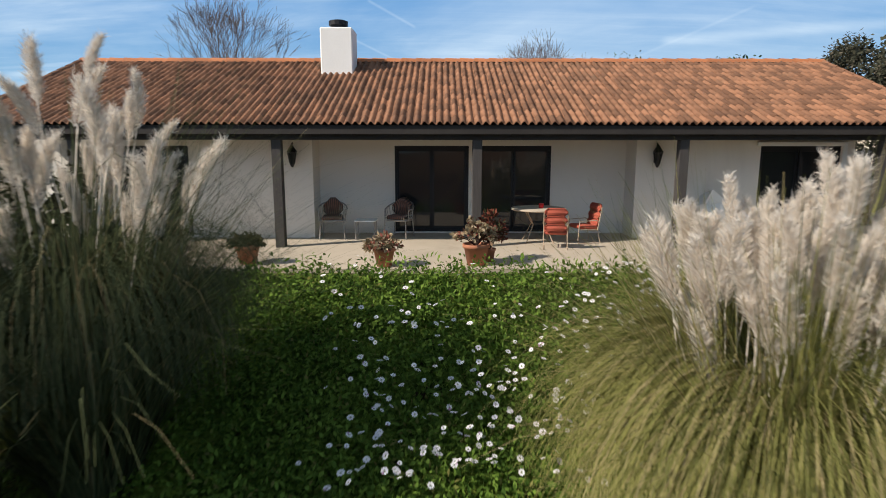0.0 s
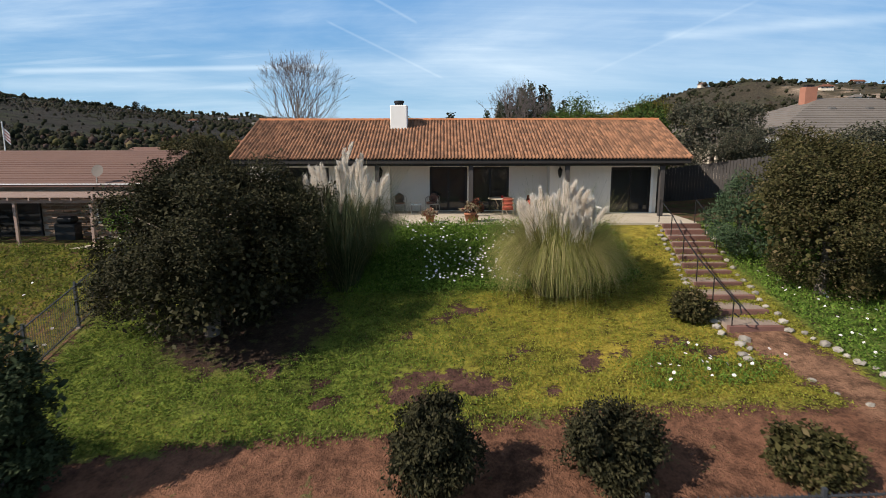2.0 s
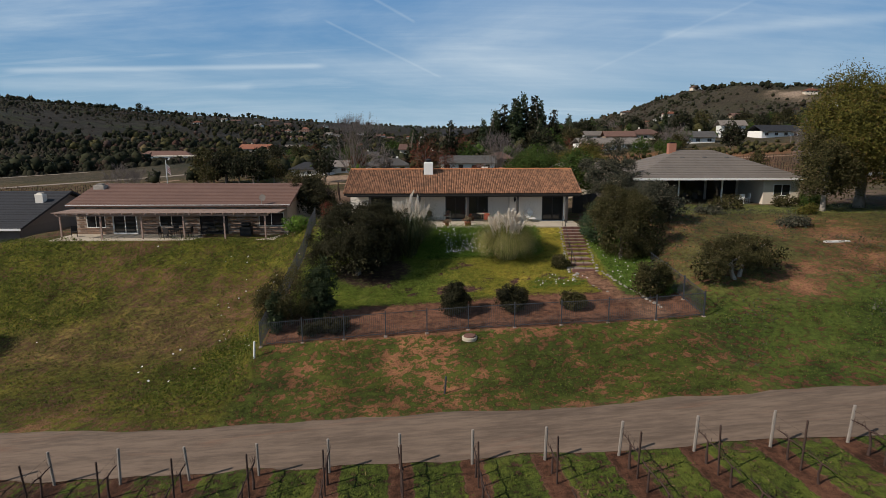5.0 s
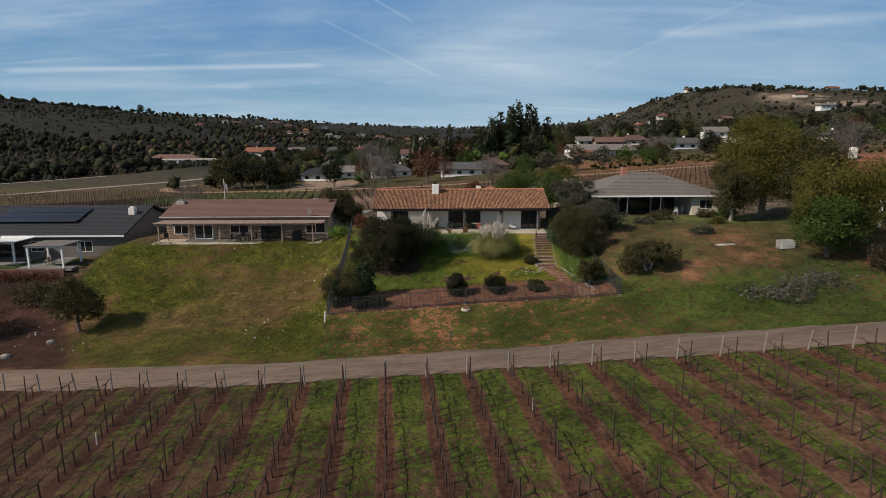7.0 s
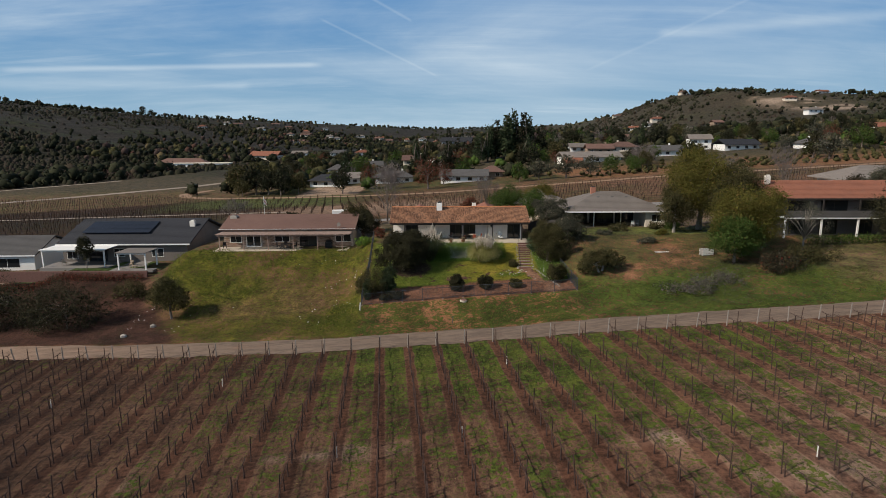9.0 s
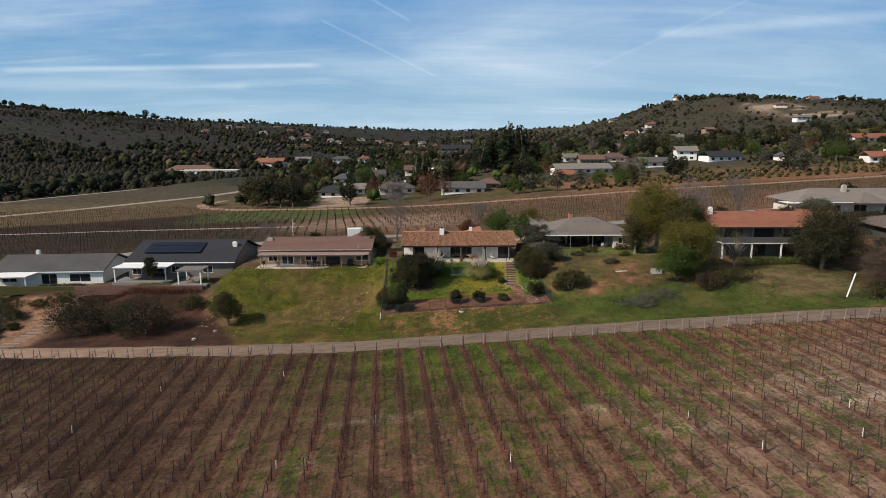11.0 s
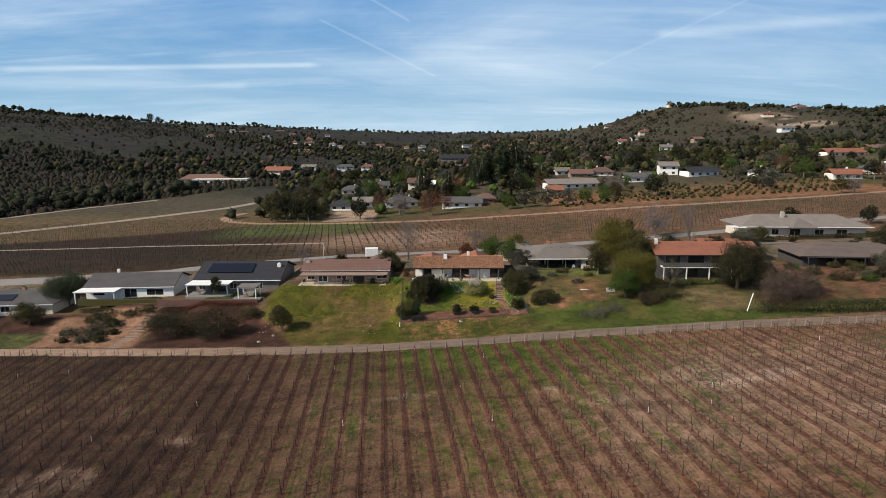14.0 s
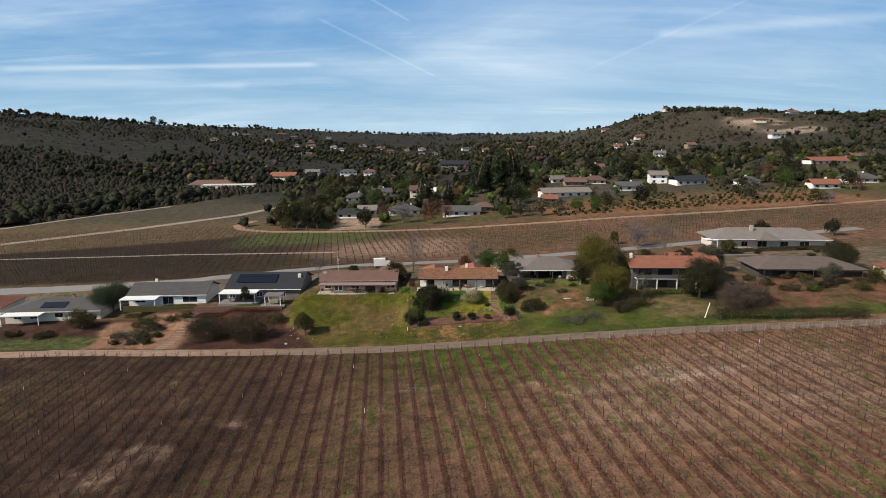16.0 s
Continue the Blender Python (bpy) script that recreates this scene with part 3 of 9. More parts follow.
def land(x, y):
    """Height of the ground."""
    x, y = np.asarray(x, float), np.asarray(y, float)
    pad, low, edge, far = pad_height(x), track_height(x), pad_edge(x), road_line(x)
    v = np.clip((edge - y) / (edge - far), 0, 1)
    home = lerp_tab(v, (0, 0.16, 0.40, 0.70, 0.88, 1.0), (0, 0.30, 0.50, 0.72, 0.93, 1.0))
    left = lerp_tab(v, (0, 0.16, 0.36, 0.56, 0.8, 1.0), (0, 0.34, 0.70, 0.92, 0.99, 1.0))
    right = lerp_tab(v, (0, 0.3, 0.6, 0.85, 1.0), (0, 0.22, 0.58, 0.92, 1.0))
    wl = smooth01((-10.6 - x) / 3.0)
    wr = smooth01((x - 12.5) / 4.0)
    s = home * (1 - wl) * (1 - wr) + left * wl + right * wr
    front = pad + (low - pad) * s
    # the vines in front of the track
    d = np.clip(far - y, 0, None)
    front = front + 0.012 * np.clip(d - 5, 0, 60)
    # behind the houses: the lane and the fields of the valley floor
    back = lerp_tab(x, (-300, -120, 0, 120, 300), (-11, -7.0, -3.0, 3.0, 12)) - 2.6 * smooth01((y - 55) / 60) * smooth01((90 - x) / 120)
    back = back + 5.0 * smooth01((y - 160) / 140) * smooth01((x + 40) / 60) + 0.010 * np.clip(y - 170, 0, 400)
    w = smooth01((y - 14) / 34)
    z = front * (1 - w) + back * w
    # the long ridge round the valley, by the bearing from the vines
    bearing = np.degrees(np.arctan2(x + 2, np.clip(y + 90, 1, None)))
    reach = np.hypot(x + 2, y + 90)
    crest = lerp_tab(bearing, (-60, -37, -30, -25, -16, -10, 0, 8, 13, 20, 40, 60), (97, 87, 78, 70, 65, 58, 49, 49, 44, 38, 48, 60))
    crest_at = lerp_tab(bearing, (-60, -37, -30, -25, -16, -10, 0, 13, 30), (1400, 1500, 1600, 1700, 1900, 2100, 2600, 2300, 2300))
    foot_at = lerp_tab(bearing, (-60, -37, -25, -16, -8, 0, 14, 30), (300, 430, 520, 620, 900, 1000, 900, 900))
    rise = smooth01((reach - foot_at) / (crest_at - foot_at))
    behind = 1 - 0.25 * smooth01((reach - crest_at) / 900)
    z = z + (crest + 2 - z) * np.clip(rise, 0, 1) ** 0.8 * behind * (y > -80)
    z = z + 4 * rise * (1 - rise) * (y > 150) * (9 * wave(x, y, 0.006, 301) + 3.5 * wave(x, y, 0.019, 302))
    # the steep hill on the right
    across = lerp_tab(x, (60, 180, 240, 283, 321, 360, 398, 446, 494, 590, 685, 742, 1000), (0, 8, 22, 33, 50, 67, 85, 85, 81, 77, 75, 76, 88))
    along = lerp_tab(y, (250, 372, 480, 600, 720, 930, 1100, 1700), (0, 0.08, 0.24, 0.46, 0.72, 1.0, 0.80, 0.3))
    along = along * (1 + 0.16 * smooth01((x - 200) / 120) * smooth01((880 - y) / 150) * wave(x, y, 0.013, 303))
    z = np.maximum(z, across * along * smooth01((y - 240) / 120) + z * (1 - np.clip(along, 0, 1)))
    return z
# ---------------------------------------------------------------- the ground
ROW_TURN, ROW_GAP = radians(5.2), 2.67


def steps(spec):
    """Grid lines: (from, to, step) stretches in turn."""
    out = []
    for a, b, s in spec:
        k = max(1, round((b - a) / s))
        out.extend(a + (b - a) * i / k for i in range(k))
    return np.array(out + [spec[-1][1]])


def spreading(a, b, first, grow):
    out, v, s = [], a, first
    while v < b:
        v += s
        s *= grow
        out.append(min(v, b))
    return np.array(out)


def inside(x, y, x0, x1, y0, y1, soft=0.6):
    return smooth01((x - x0) / soft + 0.5) * smooth01((x1 - x) / soft + 0.5) * smooth01((y - y0) / soft + 0.5) * smooth01((y1 - y) / soft + 0.5)


PALE_SPOTS = ((30, -51, 7, 3), (37, -54, 5, 2.5), (43, -52, 6, 2.5), (11, -51, 4, 1.6), (20, -56, 4, 1.8), (-47, -66, 7, 3), (-51, -72, 6, 3), (-35, -58, 5, 2.2), (-11, -50, 4, 1.2), (-6, -50, 4, 1.2), (48, -64, 6, 3))


WORN = ((-1.4, -12.3, 0.45), (0.1, -13.4, 0.6), (-0.9, -14.4, 0.5), (0.6, -14.3, 0.7), (1.6, -13.8, 0.6), (-3.3, -13.8, 0.4), (-2.5, -14.4, 0.4), (3.9, -13.2, 0.4), (4.7, -12.7, 0.35), (0.9, -9.8, 0.3), (-0.7, -11.3, 0.25), (0.8, -11.7, 0.3), (2.3, -12.6, 0.3), (6.0, -12.4, 0.35), (3.2, -10.3, 0.2), (-5.5, -14.8, 0.4), (7.2, -13.0, 0.35), (6.3, -10.9, 0.3), (7.8, -11.9, 0.35), (5.4, -13.6, 0.3), (2.6, -14.4, 0.4), (-4.3, -13.2, 0.35), (-1.9, -10.6, 0.25), (0.2, -10.6, 0.25), (4.6, -11.6, 0.25))


def bare_patches(x, y):
    """Purple-brown gaps in the garden's ground cover."""
    spots = sum(np.exp(-((x - cx) / (r * 1.25)) ** 2 - ((y - cy) / (0.75 * r)) ** 2) for cx, cy, r in WORN)
    return smooth01((spots + 0.85 * wave(x, y, 2.6, 61) + 0.8 * wave(x, y, 6.5, 62) - 0.50) / 0.40) * smooth01(spots / 0.12)


def garden_path(x, y):
    """The trodden earth path from the foot of the steps."""
    cx = np.interp(-y, (11.6, 13.5, 15.5, 17.5), (8.9, 9.1, 9.8, 10.9))
    return smooth01((0.85 + 0.15 * wave(x, y, 0.9, 6) - np.abs(x - cx)) / 0.25 + 0.5) * smooth01((-11.7 - y) / 0.3)


def lush_bank(x, y):
    """Where tall green weeds stand on the neighbouring bank."""
    top, side, foot = smooth01((y + 8.5) / 3), smooth01((x + 19) / 4) * smooth01((-13.5 - y) / 3), smooth01((-24 - x) / 3) * smooth01((y + 14) / 4)
    return np.clip(np.maximum(np.maximum(top, side), foot) * (0.45 + 0.9 * wave(x, y, 0.6, 64) + 0.6 * wave(x, y, 1.6, 70)) + 0.2 * wave(x, y, 0.9, 67), 0, 1)


def lushness(x, y):
    """How green the strips between the vine rows are."""
    far = road_line(x)
    return 0.36 + 0.42 * smooth01((x + 34) / 24) * smooth01((36 - x) / 14) * smooth01((y - far + 40) / 30) + 0.20 * wave(x, y, 0.06, 8) + 0.20 * wave(x, y, 0.35, 5) + 0.14 * wave(x, y, 0.9, 6)


def foot_line(x):
    """The pale track along the foot of the long hill."""
    return np.interp(x, (-300, -245, -220, -191, -152, -124, -90), (90, 183, 230, 270, 321, 367, 430))


def ground_covers(x, y):
    """Cover colour and amount, soil colour and the part of vine rows, everywhere."""
    n = x.size
    cover, soil = np.tile((0.085, 0.115, 0.035), (n, 1)), np.tile((0.21, 0.125, 0.08), (n, 1))
    amount, vines = np.full(n, 0.5), np.zeros(n)
    w1, w2, w3 = wave(x, y, 0.35, 5), wave(x, y, 0.9, 6), wave(x, y, 0.12, 7)

    def lay(m, c=None, s=None, a=None):
        nonlocal cover, soil, amount
        mm = m[:, None]
        if c is not None:
            cover = cover * (1 - mm) + np.asarray(c) * mm
        if s is not None:
            soil = soil * (1 - mm) + np.asarray(s) * mm
        if a is not None:
            amount = amount * (1 - m) + a * m

    far = road_line(x)
    # strip between the gardens and the track
    strip = smooth01((-19.4 - y) / 0.5) * smooth01((y - far) / 1.0 + 0.5)
    lay(strip, (0.070, 0.098, 0.018), (0.44, 0.22, 0.115), 0.66 + 0.16 * w2 + 0.22 * smooth01((x - 14) / 10))
    # bank and grass below the house with the brown roof
    lay(inside(x, y, -40, -11, -30, 0, 2) * smooth01((y - far) / 1.5 + 0.4), (0.115, 0.122, 0.020), (0.27, 0.165, 0.085), 0.62 + 0.16 * w2 + 0.12 * w1)
    lay(inside(x, y, -32, -15, -17, -9, 5) * smooth01(0.6 + 1.0 * w1), (0.19, 0.15, 0.052), (0.27, 0.17, 0.095), 0.66 + 0.2 * w2)
    lay(inside(x, y, -40, -11, -24, 0, 2) * lush_bank(x, y), (0.155, 0.172, 0.024), None, 0.9)
    # bare slopes farther left
    lay(smooth01((-29.5 - 0.55 * (y + 24) + 2.5 * w1 - x) / 3) * smooth01((-20 - x) / 4) * smooth01((1 - y) / 2) * smooth01((y - far) / 1.0 + 0.5), (0.04, 0.036, 0.018), (0.082, 0.043, 0.031), 0.3 + 0.25 * w2)
    lay(inside(x, y, -86, -62.5, -22, -2, 3) * smooth01((y - far) / 1.0), None, (0.31, 0.19, 0.12), 0.12 + 0.2 * w2)
    lay(inside(x, y, -62, -44, -3.2, 2, 0.6), (0.07, 0.12, 0.03), None, 1.0)
    lay(inside(x, y, -125, -84, -22, -9, 3) * smooth01((y - far) / 1.0), (0.09, 0.12, 0.035), None, 0.75)
    # rough slope on the right
    lay(inside(x, y, 13, 46, -40, 3, 2) * smooth01((y - far) / 1.0 + 0.5), (0.118, 0.122, 0.040), (0.36, 0.19, 0.105), 0.62 + 0.30 * w1 + 0.2 * w2)
    lay(inside(x, y, 13, 70, -40, -13, 3) * smooth01((y - far) / 1.0 + 0.5) * smooth01((-15 - y + 3 * w1) / 4), (0.072, 0.115, 0.020), (0.30, 0.16, 0.085), 0.80 + 0.2 * w2)
    lay(inside(x, y, 15, 38, -3, 3.2, 1.2), (0.15, 0.19, 0.05), None, 1.0)
    lay(inside(x, y, 42, 56, -24, -11, 4), (0.16, 0.155, 0.06), (0.27, 0.18, 0.115), 0.66 + 0.2 * w2)
    lay(inside(x, y, 56, 110, -24, -2, 3), (0.085, 0.095, 0.032), (0.24, 0.12, 0.075), 0.46 + 0.25 * w2 + 0.15 * w1)
    lay(inside(x, y, 52, 120, -40, -29.5, 2) * smooth01((y - far) / 1.0 + 0.2), None, (0.25, 0.15, 0.10), 0.15)
    # the garden of the white house
    yard = inside(x, y, -10.7, 13.4, -19.75, -4.2, 0.3)
    green_part = smooth01((3.0 - x + 2.5 * w1) / 5)[:, None]
    lay(yard, np.array((0.21, 0.20, 0.03)) * (1 - green_part) + np.array((0.12, 0.16, 0.026)) * green_part, (0.14, 0.078, 0.062), 1.0 - 0.85 * bare_patches(x, y))
    # dark patch below the oak: the crown's deep shade put into the ground colour
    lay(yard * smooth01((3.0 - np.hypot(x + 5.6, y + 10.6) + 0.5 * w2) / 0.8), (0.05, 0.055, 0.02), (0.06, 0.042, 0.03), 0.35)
    lay(inside(x, y, -3.0, 6.4, -8.6, -4.4, 0.6), (0.11, 0.19, 0.03), None, 1.0)
    earth = yard * smooth01((-15.9 + 0.45 * w1 + 0.25 * w2 + 0.6 * smooth01((x + 9) / 6) - y) / 0.5)
    lay(earth, (0.10, 0.10, 0.04), (0.205, 0.108, 0.068), 0.10)
    lay(yard * garden_path(x, y), None, (0.30, 0.18, 0.115), 0.0)
    lay(inside(x, y, 10.2, 13.6, -16.5, -4, 0.8), (0.075, 0.125, 0.025), None, 0.9)
    # vines
    vine_w = smooth01((far - 3.6 - y) / 0.4)
    vines = np.maximum(vines, vine_w)
    # soil gets darker towards the left, with uneven mottling
    soil_level = (0.36 + 0.86 * smooth01((x + 48) / 72) + 0.2 * w1 + 0.12 * w2 + 0.12 * wave(x, y, 0.05, 18))[:, None]
    lay(vine_w, np.array((0.086, 0.122, 0.020)) * (0.72 + 0.33 * smooth01((x + 50) / 60))[:, None], np.array((0.238, 0.142, 0.089)) * soil_level, np.clip(lushness(x, y), 0.05, 0.88))
    spots = sum(np.exp(-((x - cx) / rx) ** 2 - ((y - cy) / ry) ** 2) for cx, cy, rx, ry in PALE_SPOTS)
    pale = vine_w * smooth01((spots + 0.55 * w1 + 0.5 * w2 + 0.3 * wave(x, y, 2.2, 20) - 0.3) / 1.0)
    lay(vine_w * inside(x, y, 14, 66, -72, -42, 14) * (0.6 + 0.4 * w1), None, (0.36, 0.255, 0.18), None)
    lay(pale * (0.4 + 0.6 * smooth01(0.5 + wave(x, y, 1.4, 19))), None, np.where((x > 0)[:, None], (0.52, 0.41, 0.315), (0.36, 0.27, 0.20)), None)
    # terraces and lane behind the houses
    lay(smooth01((y - 4) / 3) * smooth01((34 - y) / 3), (0.10, 0.115, 0.045), (0.25, 0.19, 0.14), 0.45 + 0.2 * w1)
    # fields of the valley floor
    field = smooth01((y - 34) / 4) * smooth01((172 - y + 0.35 * x) / 10) * smooth01((330 - np.abs(x)) / 30)
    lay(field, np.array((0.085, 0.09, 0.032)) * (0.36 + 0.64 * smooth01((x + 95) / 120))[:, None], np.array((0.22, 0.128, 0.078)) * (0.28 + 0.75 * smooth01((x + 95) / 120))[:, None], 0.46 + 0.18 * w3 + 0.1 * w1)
    lay(field * inside(x, y, -45, 5, 60, 105, 25), None, (0.34, 0.24, 0.165), 0.28)
    lay(field * inside(x, y, -95, -30, 100, 160, 25), (0.10, 0.135, 0.04), None, 0.72)
    # gardens and orchards of the far houses
    lay(inside(x, y, -57, -33, 142, 182, 3), None, (0.40, 0.31, 0.22), 0.0)
    lay(inside(x, y, -75, 330, 150, 330, 16) * (1 - inside(x, y, -57, -33, 142, 182, 3)), (0.075, 0.095, 0.03), (0.24, 0.14, 0.08), 0.66 + 0.25 * w3)
    lay(inside(x, y, 50, 210, 134, 205, 6), (0.09, 0.10, 0.03), (0.30, 0.16, 0.085), 0.42 + 0.2 * w3)
    # hills
    high = smooth01((y - 175) / 40)
    lay(high, (0.082, 0.078, 0.045), (0.165, 0.135, 0.09), 0.74 + 0.16 * wave(x, y, 0.02, 9) + 0.1 * wave(x, y, 0.06, 10))
    lay(high * smooth01((wave(x, y, 0.012, 12) - 0.45) / 0.2), (0.12, 0.14, 0.045), (0.19, 0.17, 0.09), None)
    lay(inside(x, y, 385, 485, 545, 695, 36) * smooth01((wave(x, y, 0.05, 14) + 0.6 * wave(x, y, 0.14, 24) + 0.05) / 0.25), None, (0.46, 0.38, 0.29), 0.22)
    lay(inside(x, y, 60, 140, 330, 430, 40), (0.13, 0.17, 0.05), None, 0.95)
    cover = cover * np.where(yard > 0.5, 0.95, 0.70)[:, None] * np.array((1.05, 0.98, 1.0))
    soil = soil * np.array((0.76, 0.69, 0.68))
    woods = smooth01((y - foot_line(x) - 4) / 8) * smooth01((-118 - x) / 20) * smooth01((460 - y) / 60)
    lay(woods, (0.028, 0.026, 0.016), (0.05, 0.036, 0.026), 0.6)
    scar = np.maximum(inside(x, y, 385, 485, 545, 695, 36), inside(x, y, 60, 140, 330, 430, 40))
    # last factor lightens the right hill: its stronger sunlight put into the colour
    hills = smooth01((y - 250 + 20 * wave(x, y, 0.05, 17) + 0.25 * np.minimum(x + 100, 0)) / 70) * (1 - 0.85 * scar) * (1 - inside(x, y, -75, 330, 150, 330, 30)) * (1 - 0.42 * smooth01((x - 100) / 150))
    hills = hills * (1 - 0.8 * woods)
    return cover, np.clip(amount, 0, 1), soil, vines, hills


def ground_material():
    m, n, l, p = nodes_of("ground")
    co = n.new("ShaderNodeTexCoord").outputs["Object"]
    read = {}
    for key in ("cover", "soil", "amount", "vines", "hills"):
        a = n.new("ShaderNodeAttribute")
        a.attribute_name = key
        read[key] = a.outputs["Color"] if key in ("cover", "soil") else a.outputs["Fac"]
    broad, mid, fine = noise_node(n, l, co, 0.8, 5, 0.65, 0.4), noise_node(n, l, co, 3.0, 5, 0.7), noise_node(n, l, co, 18, 4, 0.7)
    # rows of vines: bare strips under the wires
    sep = n.new("ShaderNodeSeparateXYZ")
    l.new(co, sep.inputs[0])
    u = math_node(n, l, "ADD", math_node(n, l, "MULTIPLY", sep.outputs["X"], math.cos(ROW_TURN) / ROW_GAP), math_node(n, l, "MULTIPLY", sep.outputs["Y"], math.sin(ROW_TURN) / ROW_GAP))
    u = math_node(n, l, "ADD", u, -0.051)
    u = math_node(n, l, "ADD", u, math_node(n, l, "MULTIPLY", math_node(n, l, "SUBTRACT", broad.outputs["Fac"], 0.5), 0.12))
    tri = math_node(n, l, "PINGPONG", u, 0.5)
    strip = step_node(n, l, tri, 0.12, 0.20, 1.0, 0.0)
    bare = math_node(n, l, "MULTIPLY", strip, read["vines"])
    furrow = n.new("ShaderNodeMapping")
    furrow.inputs["Rotation"].default_value, furrow.inputs["Scale"].default_value = (0, 0, -ROW_TURN), (2.6, 0.45, 1)
    l.new(co, furrow.inputs[0])
    comb = noise_node(n, l, furrow.outputs[0], 1.3, 6, 0.7)
    thr = math_node(n, l, "ADD", math_node(n, l, "MULTIPLY", broad.outputs["Fac"], 0.30), math_node(n, l, "MULTIPLY", mid.outputs["Fac"], 0.70))
    have = math_node(n, l, "SUBTRACT", read["amount"], math_node(n, l, "MULTIPLY", bare, 0.8))
    diff = math_node(n, l, "ADD", math_node(n, l, "SUBTRACT", have, 0.5), math_node(n, l, "MULTIPLY", math_node(n, l, "SUBTRACT", thr, 0.5), 3.6))
    diff = math_node(n, l, "ADD", diff, math_node(n, l, "MULTIPLY", math_node(n, l, "SUBTRACT", fine.outputs["Fac"], 0.5), 0.9))
    mask = step_node(n, l, diff, -0.06, 0.14)
    under = mix_node(n, l, 1.0, read["soil"], (0.50, 0.40, 0.38), "MULTIPLY")
    soil = mix_node(n, l, math_node(n, l, "MULTIPLY", bare, 0.9), read["soil"], under)
    tone = noise_node(n, l, co, 0.33, 7, 0.72, 0.5)
    dry = mix_node(n, l, 1.0, read["cover"], (1.22, 1.06, 1.1), "MULTIPLY")
    leafy = mix_node(n, l, step_node(n, l, tone.outputs["Fac"], 0.42, 0.62), read["cover"], dry)
    col = mix_node(n, l, mask, soil, leafy)
    # scrub on the far hills: dark bushes, grey-brown brush and some grass, in patches
    brush, glade = noise_node(n, l, co, 0.075, 9, 0.72, 0.5), noise_node(n, l, co, 0.011, 5, 0.6, 0.4)
    slope = mix_node(n, l, step_node(n, l, glade.outputs["Fac"], 0.50, 0.64), (0.037, 0.031, 0.026), (0.038, 0.042, 0.019))
    slope = mix_node(n, l, step_node(n, l, brush.outputs["Fac"], 0.56, 0.40), slope, (0.017, 0.017, 0.011))
    col = mix_node(n, l, read["hills"], col, slope)
    var = math_node(n, l, "ADD", math_node(n, l, "MULTIPLY", mid.outputs["Fac"], 1.3), math_node(n, l, "MULTIPLY", fine.outputs["Fac"], 0.6))
    worn = math_node(n, l, "MULTIPLY", math_node(n, l, "SUBTRACT", comb.outputs["Fac"], 0.5), math_node(n, l, "MULTIPLY", read["vines"], 0.6))
    var = math_node(n, l, "ADD", var, worn)
    var = math_node(n, l, "ADD", var, math_node(n, l, "MULTIPLY", math_node(n, l, "SUBTRACT", tone.outputs["Fac"], 0.5), 1.1))
    hs = n.new("ShaderNodeHueSaturation")
    l.new(col, hs.inputs["Color"])
    l.new(step_node(n, l, var, 0.60, 1.30, 0.34, 1.50), hs.inputs["Value"])
    l.new(hs.outputs[0], p.inputs["Base Color"])
    p.inputs["Roughness"].default_value = 0.95
    p.inputs["Specular IOR Level"].default_value = 0.15
    h = math_node(n, l, "ADD", math_node(n, l, "MULTIPLY", mid.outputs["Fac"], 0.6), math_node(n, l, "MULTIPLY", fine.outputs["Fac"], 0.4))
    h = math_node(n, l, "ADD", h, math_node(n, l, "MULTIPLY", mask, 0.25))
    bump_node(n, l, h, 0.9, 0.18, p)
    return m


def make_ground():
    inner_x = steps([(-110, -66, 0.9), (-66, 66, 0.55), (66, 120, 0.9)])
    xs = np.concatenate([-spreading(110, 4200, 1.2, 1.055)[::-1], inner_x, spreading(120, 4200, 1.2, 1.055)])
    inner_y = steps([(-95, -34, 0.8), (-34, 2, 0.5), (2, 60, 1.0)])
    ys = np.concatenate([-spreading(95, 900, 1.5, 1.1)[::-1], inner_y, spreading(60, 4700, 1.2, 1.018)])
    gx, gy = np.meshgrid(xs, ys)
    x, y = gx.ravel(), gy.ravel()
    z = land(x, y)
    near = np.exp(-((np.maximum(np.abs(x) - 60, 0) / 60) ** 2))
    calm = 1 - inside(x, y, -11, 12, -4.6, 14, 0.4)
    z = z - 0.35 * inside(x, y, -9.0, 10.1, -3.9, 12, 0.5)
    z = z + calm * (0.05 * wave(x, y, 0.8, 3) + 0.03 * wave(x, y, 2.6, 4) * near)
    z = z + smooth01((y - 230) / 100) * (2.2 * wave(x, y, 0.03, 15) + 1.0 * wave(x, y, 0.09, 16))
    nx, ny = len(xs), len(ys)
    i = np.arange(ny - 1)[:, None] * nx + np.arange(nx - 1)[None, :]
    f = np.stack([i, i + 1, i + nx + 1, i + nx], -1).reshape(-1, 4)
    ob = array_mesh("ground", np.stack([x, y, z], 1), f, ground_material(), smooth=True)
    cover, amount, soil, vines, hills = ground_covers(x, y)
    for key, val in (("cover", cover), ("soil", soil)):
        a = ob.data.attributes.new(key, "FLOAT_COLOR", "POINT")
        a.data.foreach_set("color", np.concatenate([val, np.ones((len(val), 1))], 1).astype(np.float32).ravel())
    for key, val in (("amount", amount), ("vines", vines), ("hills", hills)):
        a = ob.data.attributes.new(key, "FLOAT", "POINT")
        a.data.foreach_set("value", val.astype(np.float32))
    tagged(ob, "sloping ground of grass, bare red earth, vineyard soil and far chaparral hills", "ground", kind="structure")


make_ground()


